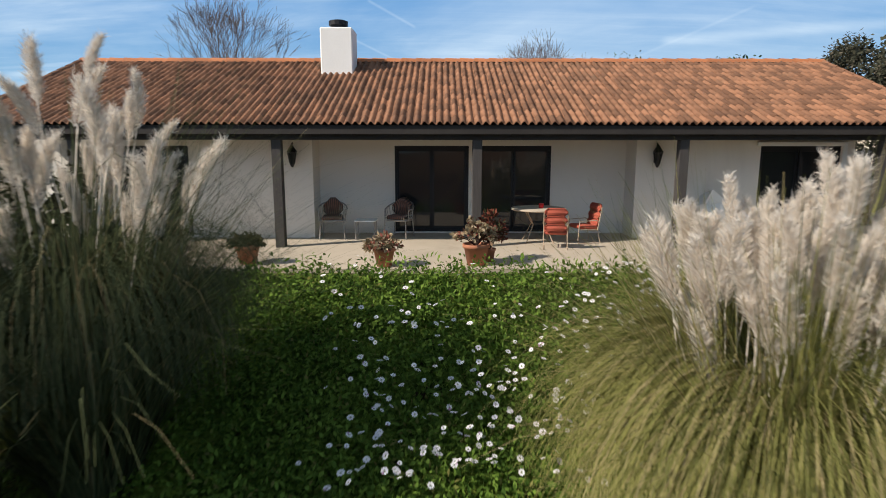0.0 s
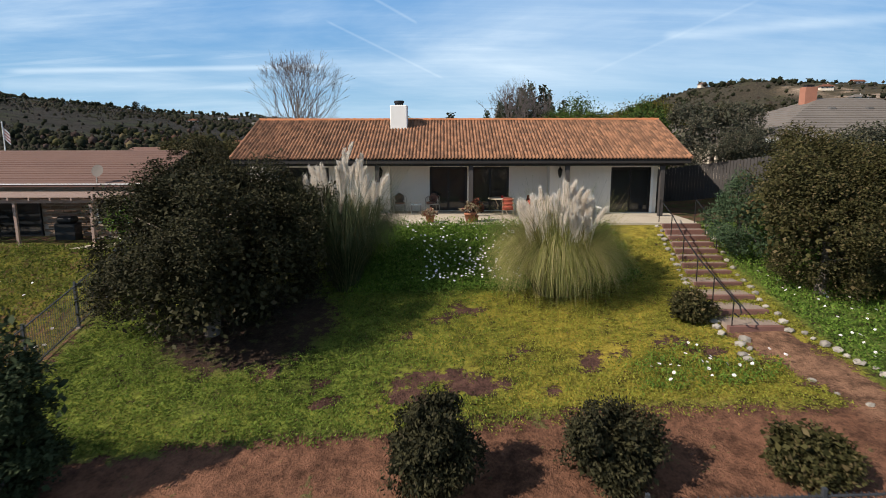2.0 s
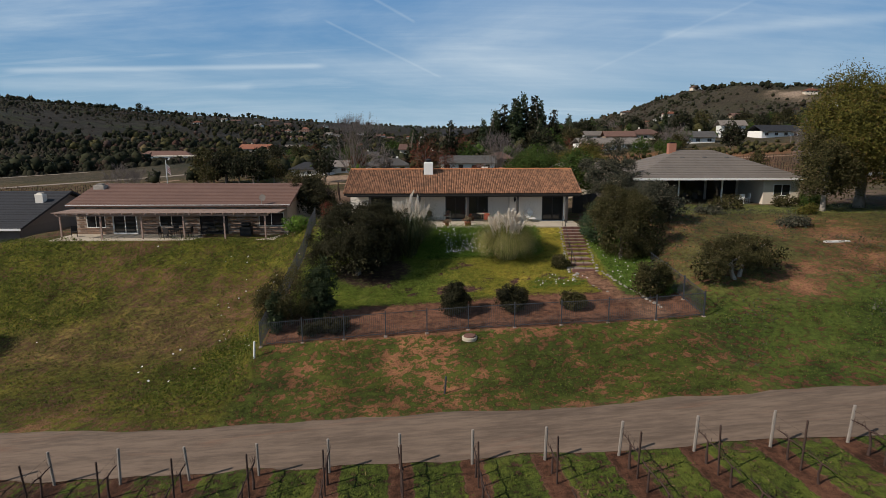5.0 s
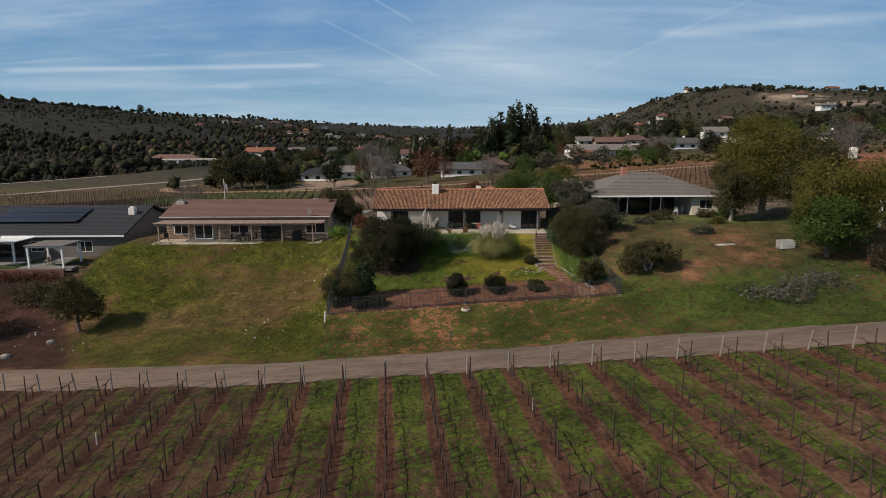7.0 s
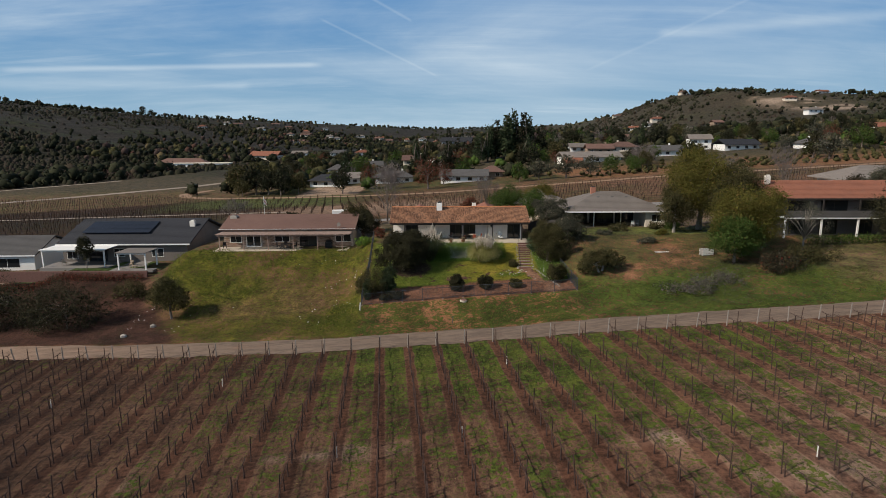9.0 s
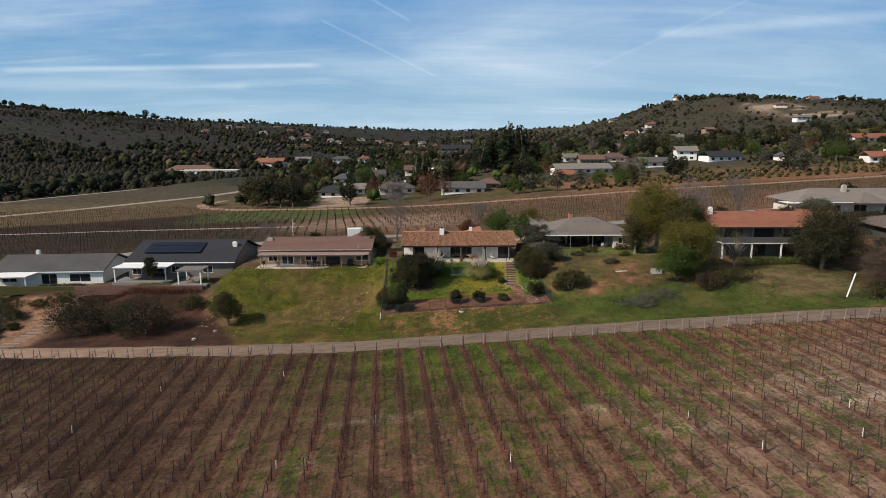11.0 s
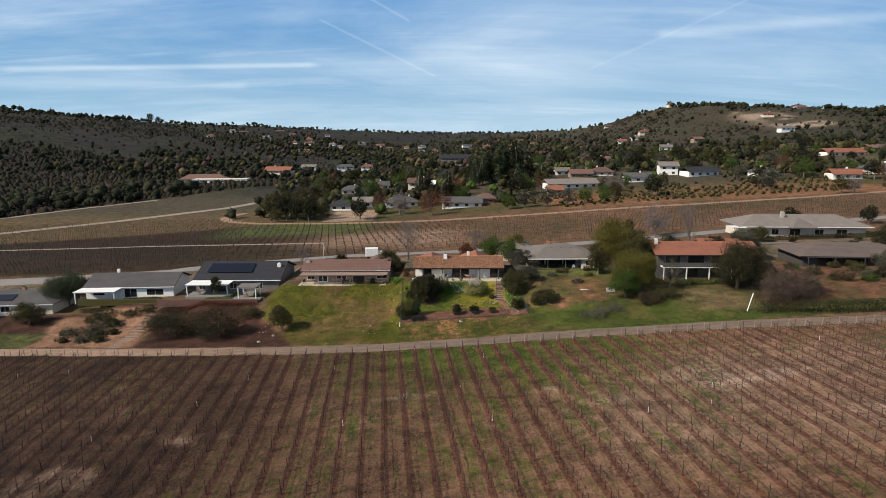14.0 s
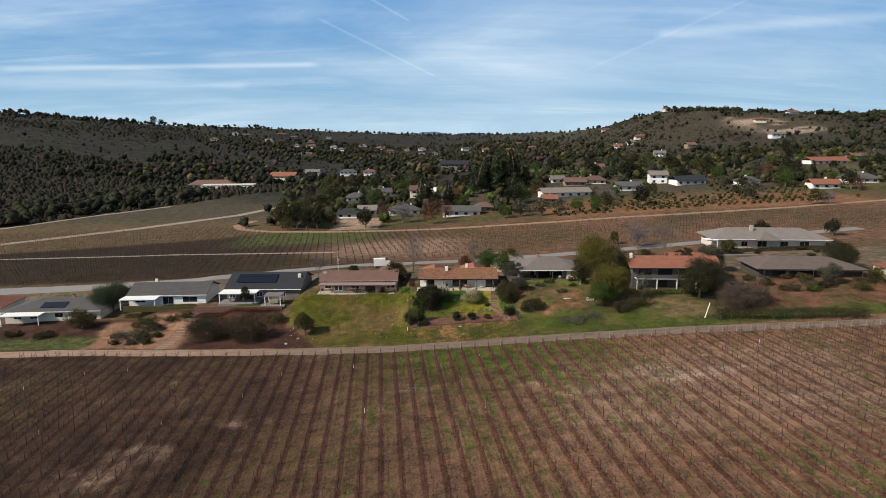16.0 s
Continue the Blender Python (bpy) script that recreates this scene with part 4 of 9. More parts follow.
def ribbon(name, centre, width, lift, mat, label, category, rough=0.25, seed=1, across=7):
    """A road laid on the ground along a line of places, with ragged edges."""
    c = np.array(centre, float)
    d = np.r_[0, np.cumsum(np.hypot(*np.diff(c, axis=0).T))]
    s = np.arange(0, d[-1], 1.0 if width < 6 else 2.0)
    px, py = np.interp(s, d, c[:, 0]), np.interp(s, d, c[:, 1])
    tx, ty = np.gradient(px), np.gradient(py)
    ln = np.hypot(tx, ty)
    nx, ny = -ty / ln, tx / ln
    v = []
    for k in range(across):
        u = k / (across - 1) - 0.5
        w = width * u + (rough * wave(s, s * 0 + 7 * k, 1.1, seed + (k > 2)) if k in (0, across - 1) else 0)
        qx, qy = px + nx * w, py + ny * w
        v.append(np.stack([qx, qy, land(qx, qy) + lift - (0.05 if k in (0, across - 1) else 0) - 0.02 * math.cos(12.5 * u)], 1))
    v = np.stack(v, 1)
    i = np.arange(len(s) - 1)[:, None] * across + np.arange(across - 1)[None, :]
    f = np.stack([i, i + across, i + across + 1, i + 1], -1).reshape(-1, 4)
    ob = array_mesh(name, v.reshape(-1, 3), f, mat, smooth=True)
    return tagged(ob, label, category, kind="structure")


TRACK = surface("packed_gravel_track", (0.19, 0.136, 0.100), (0.092, 0.064, 0.046), 0.8, 0.95, 0.7, fine=5, dirt=(0.20, 0.105, 0.066), depth=0.03, stretch=(0.16, 1, 1))
TRACK_FAR = surface("pale_farm_track", (0.29, 0.235, 0.185), (0.23, 0.18, 0.14), 4, 0.95, 0.3, fine=4)
EARTH_TRACK = surface("orange_earth_track", (0.29, 0.18, 0.11), (0.23, 0.145, 0.09), 4, 0.95, 0.3, fine=4)
ASPHALT = surface("grey_asphalt", (0.215, 0.198, 0.185), (0.18, 0.165, 0.155), 3, 0.9, 0.2, fine=10)


def redder_to_the_west(m):
    """The track turns from grey gravel to pale red earth towards the lower end."""
    n, l = m.node_tree.nodes, m.node_tree.links
    p = n["Principled BSDF"]
    col = p.inputs["Base Color"].links[0].from_socket
    sep = n.new("ShaderNodeSeparateXYZ")
    l.new(n.new("ShaderNodeTexCoord").outputs["Object"], sep.inputs[0])
    red = mix_node(n, l, 1.0, col, (1.75, 1.6, 1.5), "MULTIPLY")
    l.new(mix_node(n, l, step_node(n, l, sep.outputs["X"], -70, -12), red, col), p.inputs["Base Color"])


redder_to_the_west(TRACK)
ribbon("road", [(x, float(road_line(x)) - 1.95) for x in range(-190, 200, 4)], 3.9, 0.09, TRACK, "gravel farm track between gardens and vineyard", "road", 0.35)
# ---------------------------------------------------------------- the white house with the clay tile roof
EAVE_Y, EAVE_Z, RIDGE_Y, RIDGE_Z, ROOF_L, ROOF_R = -2.25, 2.50, 2.25, 4.24, -8.95, 10.75
PITCH = math.atan2(RIDGE_Z - EAVE_Z, RIDGE_Y - EAVE_Y)


def wall_with_holes(bm, x0, x1, y0, y1, z0, z1, holes):
    """A wall along x with openings (xa, xb, za, zb), as blocks that meet end to end."""
    xs = sorted({x0, x1, *[h[0] for h in holes], *[h[1] for h in holes]})
    for a, b in zip(xs, xs[1:]):
        cut = [h for h in holes if h[0] <= a + 1e-6 and h[1] >= b - 1e-6]
        if not cut:
            box(bm, a, b, y0, y1, z0, z1)
            continue
        h = cut[0]
        if h[2] > z0 + 1e-3:
            box(bm, a, b, y0, y1, z0, h[2])
        if h[3] < z1 - 1e-3:
            box(bm, a, b, y0, y1, h[3], z1)


def sliding_door(house, x0, x1, y, z0, z1, leaves=2, frame=None, open_part=False, name="sliding_door"):
    """A framed glass door of several leaves set into a wall that faces -y."""
    frame = frame or BLACK
    d = bar(name, frame, house, (x0, x1, y - 0.03, y + 0.09, z0, z0 + 0.05), (x0, x1, y - 0.03, y + 0.09, z1 - 0.06, z1), (x0, x0 + 0.05, y - 0.03, y + 0.09, z0 + 0.05, z1 - 0.06), (x1 - 0.05, x1, y - 0.03, y + 0.09, z0 + 0.05, z1 - 0.06))
    w = (x1 - x0 - 0.1) / leaves
    for k in range(leaves):
        a, b, yy = x0 + 0.05 + k * w, x0 + 0.05 + (k + 1) * w, y + (0.0 if k % 2 else 0.045)
        bar("door_frame", frame, d, (a, a + 0.055, yy, yy + 0.035, z0 + 0.05, z1 - 0.06), (b - 0.055, b, yy, yy + 0.035, z0 + 0.05, z1 - 0.06), (a + 0.055, b - 0.055, yy, yy + 0.035, z0 + 0.05, z0 + 0.13), (a + 0.055, b - 0.055, yy, yy + 0.035, z1 - 0.13, z1 - 0.06))
        bar("pane", GLASS, d, (a + 0.05, b - 0.05, yy + 0.012, yy + 0.022, z0 + 0.12, z1 - 0.12))
    return d


def make_house():
    h = thing("white_house", (0, 0, 0), 0, "low white stucco ranch house with weathered clay tile roof", "house")
    t = 0.25
    top = lambda y: EAVE_Z - 0.12 + (y - EAVE_Y) * math.tan(PITCH)
    # front walls: a middle bay set back between two wings
    bm = bmesh.new()
    wall_with_holes(bm, -2.28, 4.97, 0.0, t, -0.05, top(0.0), [(-0.5, 1.25, 0.03, 2.07), (1.45, 3.2, 0.03, 2.07)])
    part("wall", bm, STUCCO, h)
    bm = bmesh.new()
    wall_with_holes(bm, -8.6, -2.28, -0.75, -0.5, -0.05, top(-0.75), [(-7.05, -5.05, 0.03, 2.07)])
    box(bm, -2.53, -2.28, -0.5, 0.25, -0.05, top(-0.5))
    part("wall", bm, STUCCO, h)
    bm = bmesh.new()
    wall_with_holes(bm, 4.97, 9.85, -0.75, -0.5, -0.05, top(-0.75), [(7.75, 9.55, 0.03, 2.07)])
    box(bm, 4.97, 5.22, -0.5, 0.25, -0.05, top(-0.5))
    part("wall", bm, STUCCO, h)
    bm = bmesh.new()
    for x0, x1 in ((-8.6, -8.35), (9.60, 9.85)):
        v = [(x0, -0.5, -0.05), (x0, 5.2, -0.05), (x0, 5.2, top(-0.7)), (x0, RIDGE_Y, RIDGE_Z - 0.14), (x0, -0.5, top(-0.5))]
        slab(bm, v, x1 - x0, Vector((1, 0, 0)))
    box(bm, -8.6, 9.85, 5.2, 5.45, -0.05, top(-0.75))
    part("wall", bm, STUCCO, h)
    # dark rooms behind the glass
    bm = bmesh.new()
    box(bm, -8.3, 9.55, 4.9, 5.1, 0.0, 2.5)
    box(bm, -8.3, 9.55, 0.3, 4.9, -0.04, 0.0)
    box(bm, -8.3, 9.55, 0.3, 4.9, 2.42, 2.5)
    part("room_lining", bm, CREAM_PAINT, h)
    for x0, x1, y, n in ((-0.5, 1.25, 0.05, 2), (1.45, 3.2, 0.05, 2), (-7.05, -5.05, -0.70, 2), (7.75, 9.55, -0.70, 2)):
        sliding_door(h, x0, x1, y, 0.03, 2.07, n)
    bar("door_frame", WHITE_PAINT, h, (9.553, 9.66, -0.80, -0.752, -0.02, 2.16), (7.66, 9.553, -0.80, -0.752, 2.073, 2.16))
    # posts, beam and rafters of the porch
    for x in (-6.80, -2.72, 1.33, 5.50, 9.60):
        bar("post", WOOD_GREY, h, (x - 0.095, x + 0.095, -2.09, -1.90, 0.0, 2.19), bevel=0.008)
    bar("beam", WOOD_DARK, h, (ROOF_L + 0.25, ROOF_R - 0.25, -2.10, -1.89, 2.19, 2.43), bevel=0.008)
    bar("fascia", WOOD_DARK, h, (ROOF_L + 0.03, ROOF_R - 0.03, EAVE_Y - 0.0, EAVE_Y + 0.05, 2.30, 2.47))
    # roof deck
    bm = bmesh.new()
    for sgn in (1, -1):
        y0, y1 = (EAVE_Y + 0.02, RIDGE_Y) if sgn > 0 else (2 * RIDGE_Y - EAVE_Y - 0.02, RIDGE_Y)
        slab(bm, [(ROOF_L + 0.02, y0, EAVE_Z - 0.03), (ROOF_R - 0.02, y0, EAVE_Z - 0.03), (ROOF_R - 0.02, y1, RIDGE_Z - 0.05), (ROOF_L + 0.02, y1, RIDGE_Z - 0.05)], 0.09, Vector((0, 0, -1)))
    part("roof", bm, WOOD_DARK, h)
    for x in np.arange(ROOF_L + 0.4, ROOF_R - 0.2, 0.81):
        bm = bmesh.new()
        y0, y1 = EAVE_Y + 0.08, -0.8
        z0, z1 = EAVE_Z - 0.14, EAVE_Z - 0.14 + (y1 - y0) * math.tan(PITCH)
        slab(bm, [(x, y0, z0), (x + 0.07, y0, z0), (x + 0.07, y1, z1), (x, y1, z1)], 0.09, Vector((0, 0, -1)))
        part("rafter", bm, WOOD_DARK, h)
    # chimney
    c = bar("chimney", WHITE_PAINT, h, (-2.38, -1.58, 1.06, 1.86, 3.5, 4.93), bevel=0.03)
    bm = bmesh.new()
    lathe(bm, [(0.20, 4.93), (0.20, 5.02), (0.24, 5.03), (0.24, 5.13), (0.19, 5.15)], 14, (-1.98, 1.46, 0))
    part("flue_cap", bm, BLACK, c, "dark metal flue cap")
    c = bar("chimney", STUCCO, h, (3.15, 3.75, 7.6, 8.2, 3.0, 4.22), bevel=0.03)
    bm = bmesh.new()
    tube(bm, [(3.45, 7.9, 4.22), (3.45, 7.9, 4.30)], 0.1, 10)
    part("flue_cap", bm, BLACK, c)
    # wings behind the ridge
    for x0, x1, y1, rz in ((-8.0, -2.0, 12.0, 3.95), (2.0, 8.6, 13.5, 4.08)):
        xm = (x0 + x1) / 2
        bar("wall", STUCCO, h, (x0 + 0.5, x1 - 0.5, 5.46, y1 - 0.5, -0.05, 2.5))
        bm = bmesh.new()
        e = 2.45
        for a, b in ((x0, xm), (x1, xm)):
            slab(bm, [(a, 3.2, e), (a, y1, e), (b, y1 - 3.0, rz), (b, 3.2, rz)], 0.12, Vector((0, 0, -1)))
        slab(bm, [(x0, y1, e), (x1, y1, e), (xm, y1 - 3.0, rz)], 0.12, Vector((0, 0, -1)))
        part("roof", bm, TILE_FAR, h)
    return h


HOUSE = make_house()
# patio slab
bar("patio", CONCRETE, None, (-9.3, 10.4, -4.2, -0.752, -0.25, 0.0), (-2.279, 4.969, -0.75, 0.0, -0.25, 0.0), bevel=0.0)
tagged(bpy.data.objects["patio"], "pale worn concrete patio slab under the porch", "patio", kind="structure")
# ---------------------------------------------------------------- trees and shrubs of the garden
# oak's rear right lobes are added so that the crown shades the tall pampas
make_tree("oak_tree", -6.7, -11.0, 6.2, [(0, 0, 2.6, 2.75, 2.6, 2.4), (-1.4, 0.2, 1.9, 2.0, 1.9, 1.8), (1.2, -0.4, 1.9, 2.0, 1.9, 1.9), (0.1, 0.1, 3.6, 1.7, 1.7, 1.4), (0.9, 1.5, 3.0, 1.9, 1.8, 1.7), (1.7, 1.6, 2.6, 1.9, 1.6, 2.0), (0.2, -1.4, 1.5, 2.0, 1.5, 1.4)], 520, 200, 0.088, LEAF_DARK, "large dense dark green oak on the garden slope", seed=11, spread=0.34, trunk_r=0.2, trunk_h=2.6, limbs=14, shell=0.25)
make_tree("oak_tree", 11.9, -9.7, 5.4, [(0, 0, 2.4, 2.4, 2.3, 2.25), (1.5, -0.2, 1.9, 1.8, 1.8, 1.75), (-0.6, 0.2, 3.1, 1.6, 1.6, 1.5)], 330, 180, 0.085, LEAF_OLIVE, "dense dark olive-green rounded tree beside the steps", seed=12, spread=0.32, trunk_r=0.16, trunk_h=2.2, limbs=10, shell=0.3)
make_tree("dark_shrub", -5.6, -5.6, 2.6, [(0, 0, 1.2, 1.5, 1.2, 1.2)], 160, 60, 0.10, LEAF_DARK, "dark shrub in shade at the end of the patio", "shrub", 20, spread=0.2, trunk_r=0.06, trunk_h=1.0)
make_tree("spruce_shrub", 10.9, -6.6, 3.0, [(0, 0, 1.0, 1.3, 1.2, 1.0), (0.1, 0, 1.9, 0.8, 0.8, 0.9)], 420, 26, 0.13, LEAF_BLUE, "layered blue-green conifer shrub beside the steps", "shrub", 13, spread=0.16, trunk_r=0.08, trunk_h=1.4, droop=0.1, aspect=0.22)
make_tree("round_shrub", 11.6, -17.0, 2.4, [(0, 0, 1.25, 1.15, 1.1, 1.2), (0.5, 0.2, 0.9, 0.9, 0.9, 0.9), (-0.4, 0, 0.8, 0.9, 0.9, 0.8)], 160, 100, 0.09, LEAF_OLIVE, "rounded brown-green shrub inside the fence corner", "shrub", 14, spread=0.17, trunk_r=0.07, trunk_h=1.0)
make_tree("juniper_shrub", 17.0, -16.3, 2.4, [(0, 0, 1.35, 2.6, 1.6, 0.65), (-1.9, 0.1, 0.8, 1.4, 1.2, 0.7), (1.9, -0.2, 1.3, 1.6, 1.2, 0.6), (0.6, 0.3, 1.8, 1.6, 1.1, 0.6)], 240, 110, 0.11, LEAF_OLIVE, "wide spreading juniper with a bare leaning trunk", "shrub", 15, spread=0.22, trunk_r=0.15, trunk_h=1.1, stems=2, bark=PALE_BARK, aspect=0.3)
make_tree("olive_tree", 14.2, 3.6, 6.0, [(0, 0, 2.7, 2.3, 2.2, 2.0), (2.4, 0.4, 2.5, 2.2, 1.8, 1.8), (-0.9, 0, 3.8, 1.2, 1.1, 1.1), (1.4, 0.3, 3.9, 1.5, 1.3, 1.1), (3.8, 0.2, 1.9, 1.6, 1.5, 1.4)], 420, 90, 0.10, LEAF_GREY, "grey-green olive tree at the end of the house", seed=16, spread=0.27, trunk_r=0.16, limbs=9)
make_tree("olive_tree", 15.5, -5.6, 3.4, [(0, 0, 1.8, 2.0, 1.8, 1.5), (1.4, -0.4, 1.4, 1.5, 1.5, 1.2)], 200, 90, 0.11, LEAF_GREY, "low grey-green shrubby tree behind the rounded tree", seed=17, spread=0.25, trunk_r=0.1)
make_tree("juniper_shrub", -8.1, -17.5, 4.0, [(0, 0, 1.1, 0.8, 0.7, 1.1), (0.2, 0, 2.3, 0.5, 0.45, 1.1), (0.4, 0, 3.4, 0.2, 0.2, 0.6), (0.6, 0, 1.5, 0.35, 0.35, 1.0), (0.95, 0, 2.3, 0.15, 0.15, 0.6), (-0.5, 0, 1.9, 0.35, 0.3, 1.1), (-0.5, 0, 2.9, 0.15, 0.15, 0.5)], 420, 60, 0.085, LEAF_PINE, "dark juniper with twisted pointed spires by the fence", "shrub", 24, spread=0.13, trunk_r=0.09, trunk_h=2.0, aspect=0.4, shell=0.2)
make_tree("feathery_shrub", -9.7, -17.7, 3.3, [(0, 0, 1.8, 1.4, 1.2, 1.5), (-0.8, 0.1, 1.3, 1.2, 1.0, 1.1), (0.9, 0, 1.2, 1.0, 0.9, 1.0)], 620, 36, 0.13, LEAF_OLIVE, "feathery pale green shrub in the fence corner", "shrub", 18, spread=0.25, trunk_r=0.08, trunk_h=1.5, aspect=0.2, shell=0.4)
make_tree("cypress", -10.35, -18.6, 2.5, [(0, 0, 1.1, 0.42, 0.42, 1.2), (0.05, 0, 1.9, 0.25, 0.25, 0.6)], 190, 24, 0.11, LEAF_PINE, "small dark upright cypress by the fence post", "tree", 19, spread=0.1, trunk_r=0.06, trunk_h=1.5, aspect=0.3)
for k, (x, y, r, h, s) in enumerate(((-0.1, -17.6, 0.78, 1.75, 21), (3.25, -17.55, 0.88, 1.45, 22), (6.75, -17.75, 0.66, 1.05, 23))):
    make_tree("citrus_bush", x, y, h, [(0, 0, h * 0.5, r, r, h * 0.5), (0.15, 0, h * 0.4, r * 0.9, r * 0.85, h * 0.4)], int(260 * r * h) + 120, 30, 0.085, LEAF_DARK if k < 2 else LEAF_OLIVE, ("clipped dark green citrus bush on bare earth", "broad dark green citrus bush on bare earth", "small thin citrus bush on bare earth")[k], "bush", s, "citrus bushes along the fence", spread=0.13, trunk_r=0.04, trunk_h=h * 0.5, limbs=5, shell=0.5)
for k, (x, y, r, h) in enumerate(((-6.9, -18.75, 0.9, 0.75), (-8.2, -19.0, 0.7, 0.6), (7.3, -11.2, 0.6, 0.75))):
    make_tree("low_shrub", x, y, h, [(0, 0, h * 0.45, r, r * 0.8, h * 0.5)], 170, 26, 0.09, LEAF_DARK if k < 2 else LEAF_OLIVE, "low dark green shrub" if k < 2 else "low shrub beside the steps", "shrub", 30 + k, spread=0.13, trunk_r=0.03, trunk_h=h * 0.5, limbs=4)
bare_tree("bare_tree", -11.2, 19.8, 7.6, 0.62, "tall leafless grey poplar behind the house", 4, 0.16, 30, depth=5, leader=True)


# ---------------------------------------------------------------- pampas grass
def blade_arrays(rng, count, foot_r, length, bend, width, segs=6, power=1.4, fan=0.5, locks=150):
    """Long arching blades from a tuft, gathered into hanging locks: three numbers a range each."""
    lock = rng.integers(0, locks, count)
    pick = lambda values, wobble: values[lock] + rng.normal(0, wobble, count)
    az = pick(rng.uniform(0, 2 * math.pi, locks), 0.10)
    fr = foot_r * np.sqrt(rng.random(count))
    p = np.stack([fr * np.cos(az), fr * np.sin(az), np.zeros(count)], 1)
    az2 = az + pick(rng.normal(0, 0.35, locks), 0.12)
    ln = pick(rng.uniform(*length, locks), 0.10 * (length[0] + length[1]) / 2)
    t0, t1 = np.clip(pick(rng.uniform(0.02, fan, locks), 0.06), 0.02, 1.2), pick(rng.uniform(*bend, locks), 0.14)
    side = np.stack([-np.sin(az2), np.cos(az2), np.zeros(count)], 1)
    w = rng.uniform(0.6, 1.3, count)[:, None] * width
    rows = []
    for k in range(segs + 1):
        s = k / segs
        th = t0 + (t1 - t0) * s ** power
        if k:
            p = p + (ln / segs)[:, None] * np.stack([np.sin(th) * np.cos(az2), np.sin(th) * np.sin(az2), np.cos(th)], 1)
        ww = w * (1 - 0.85 * s)
        rows.append(np.stack([p - side * ww, p + side * ww], 1))
    v = np.stack(rows, 1)
    base = (np.arange(count) * (segs + 1) * 2)[:, None, None]
    k = (np.arange(segs) * 2)[None, :, None]
    f = base + k + np.array([[[0, 1, 3, 2]]])
    return v.reshape(-1, 3), f.reshape(-1, 4)


def plume_data(seed):
    """One feathery plume on its stalk: foot at the origin, one metre of stalk below a ragged plume of 0.8 m that nods to one side."""
    rng = np.random.default_rng(seed)
    n = 950
    s = rng.random(n) ** 0.85
    nod = rng.uniform(0.10, 0.28)
    tuft = np.floor(rng.random(n) * 26)
    a = tuft * 2.4 + rng.normal(0, 0.35, n)
    z = 1.0 + 0.8 * np.clip(0.75 * s + 0.25 * tuft / 26, 0, 1)
    s = (z - 1.0) / 0.8
    lean = nod * s ** 2
    r = 0.060 * np.sin(math.pi * np.clip(0.10 + 0.88 * s, 0, 1)) ** 0.8 * rng.random(n) ** 0.7
    at = np.stack([lean + r * np.cos(a), r * np.sin(a), z], 1)
    d = unit(np.stack([0.5 * np.cos(a) + 0.4 * nod, 0.5 * np.sin(a), 0.9 * np.ones(n)], 1) + rng.normal(0, 0.22, (n, 3)))
    sd = unit(np.cross(d, rng.normal(size=(n, 3))))
    ln = rng.uniform(0.05, 0.13, (n, 1))
    v = np.stack([at - sd * 0.0042, at + sd * 0.0042, at + d * ln + sd * 0.0012, at + d * ln - sd * 0.0012], 1).reshape(-1, 3)
    f = np.arange(4 * n).reshape(n, 4)
    k = 6
    ring = [(0.007 * math.cos(2 * math.pi * i / 4), 0.007 * math.sin(2 * math.pi * i / 4)) for i in range(4)]
    sv, sf = [], []
    for j in range(k):
        h = 1.7 * j / (k - 1)
        sv += [(x + nod * (max(0, h - 1) / 0.8) ** 2, y, h) for x, y in ring]
    for j in range(k - 1):
        sf += [(4 * j + i, 4 * j + (i + 1) % 4, 4 * j + 4 + (i + 1) % 4, 4 * j + 4 + i) for i in range(4)]
    ob = array_mesh("plume", np.concatenate([v, np.array(sv)]), np.concatenate([f, np.array(sf) + len(v)]), PLUME)
    data = ob.data
    bpy.data.objects.remove(ob)
    return data


PLUMES = [plume_data(k) for k in range(7)]


def pampas(x, y, radius, height, plumes, plume_r, low, high, label, seed, mat, blades=5200, droop=(1.9, 2.95), power=1.6, fan=0.36, long=(0.9, 1.35), spread=15, slim=0.7):
    rng = np.random.default_rng(seed)
    t = thing("pampas_grass", (x, y, float(land(x, y)) - 0.05), 0, label, "grass", "pampas grasses")
    v, f = blade_arrays(rng, blades, 0.30 * radius, (height * long[0], height * long[1]), droop, 0.0105, 10, power, fan, 190)
    v[:, 2] = np.maximum(v[:, 2], 0.03)
    v[:, :2] *= slim
    array_mesh("blades", v, f, mat, t, False)
    v, f = blade_arrays(rng, blades // 3, 0.4 * radius, (height * 0.6, height * 1.05), (0.3, 1.6), 0.010, 6)
    array_mesh("inner_blades", v, f, mat, t, False)
    for k in range(plumes):
        a, u = rng.uniform(0, 2 * math.pi), math.sqrt(rng.random())
        r = plume_r * u
        size = rng.uniform(0.62, 1.08)
        top = high - (high - low) * (0.45 * u * u + 0.55 * rng.random() ** 1.3)
        ob = new("plume", PLUMES[k % 7])
        ob.parent = t
        out = spread * u
        m = Euler((radians(-out * math.sin(a) + rng.normal(0, 5)), radians(out * math.cos(a) + rng.normal(0, 5)), 0)).to_matrix().to_4x4() @ Euler((0, 0, rng.uniform(0, 6.3))).to_matrix().to_4x4()
        ob.matrix_basis = Matrix.Translation((r * math.cos(a), r * math.sin(a), top - 1.75 * size)) @ m @ Matrix.Diagonal((size * 1.1, size * 1.1, size, 1))
    return t


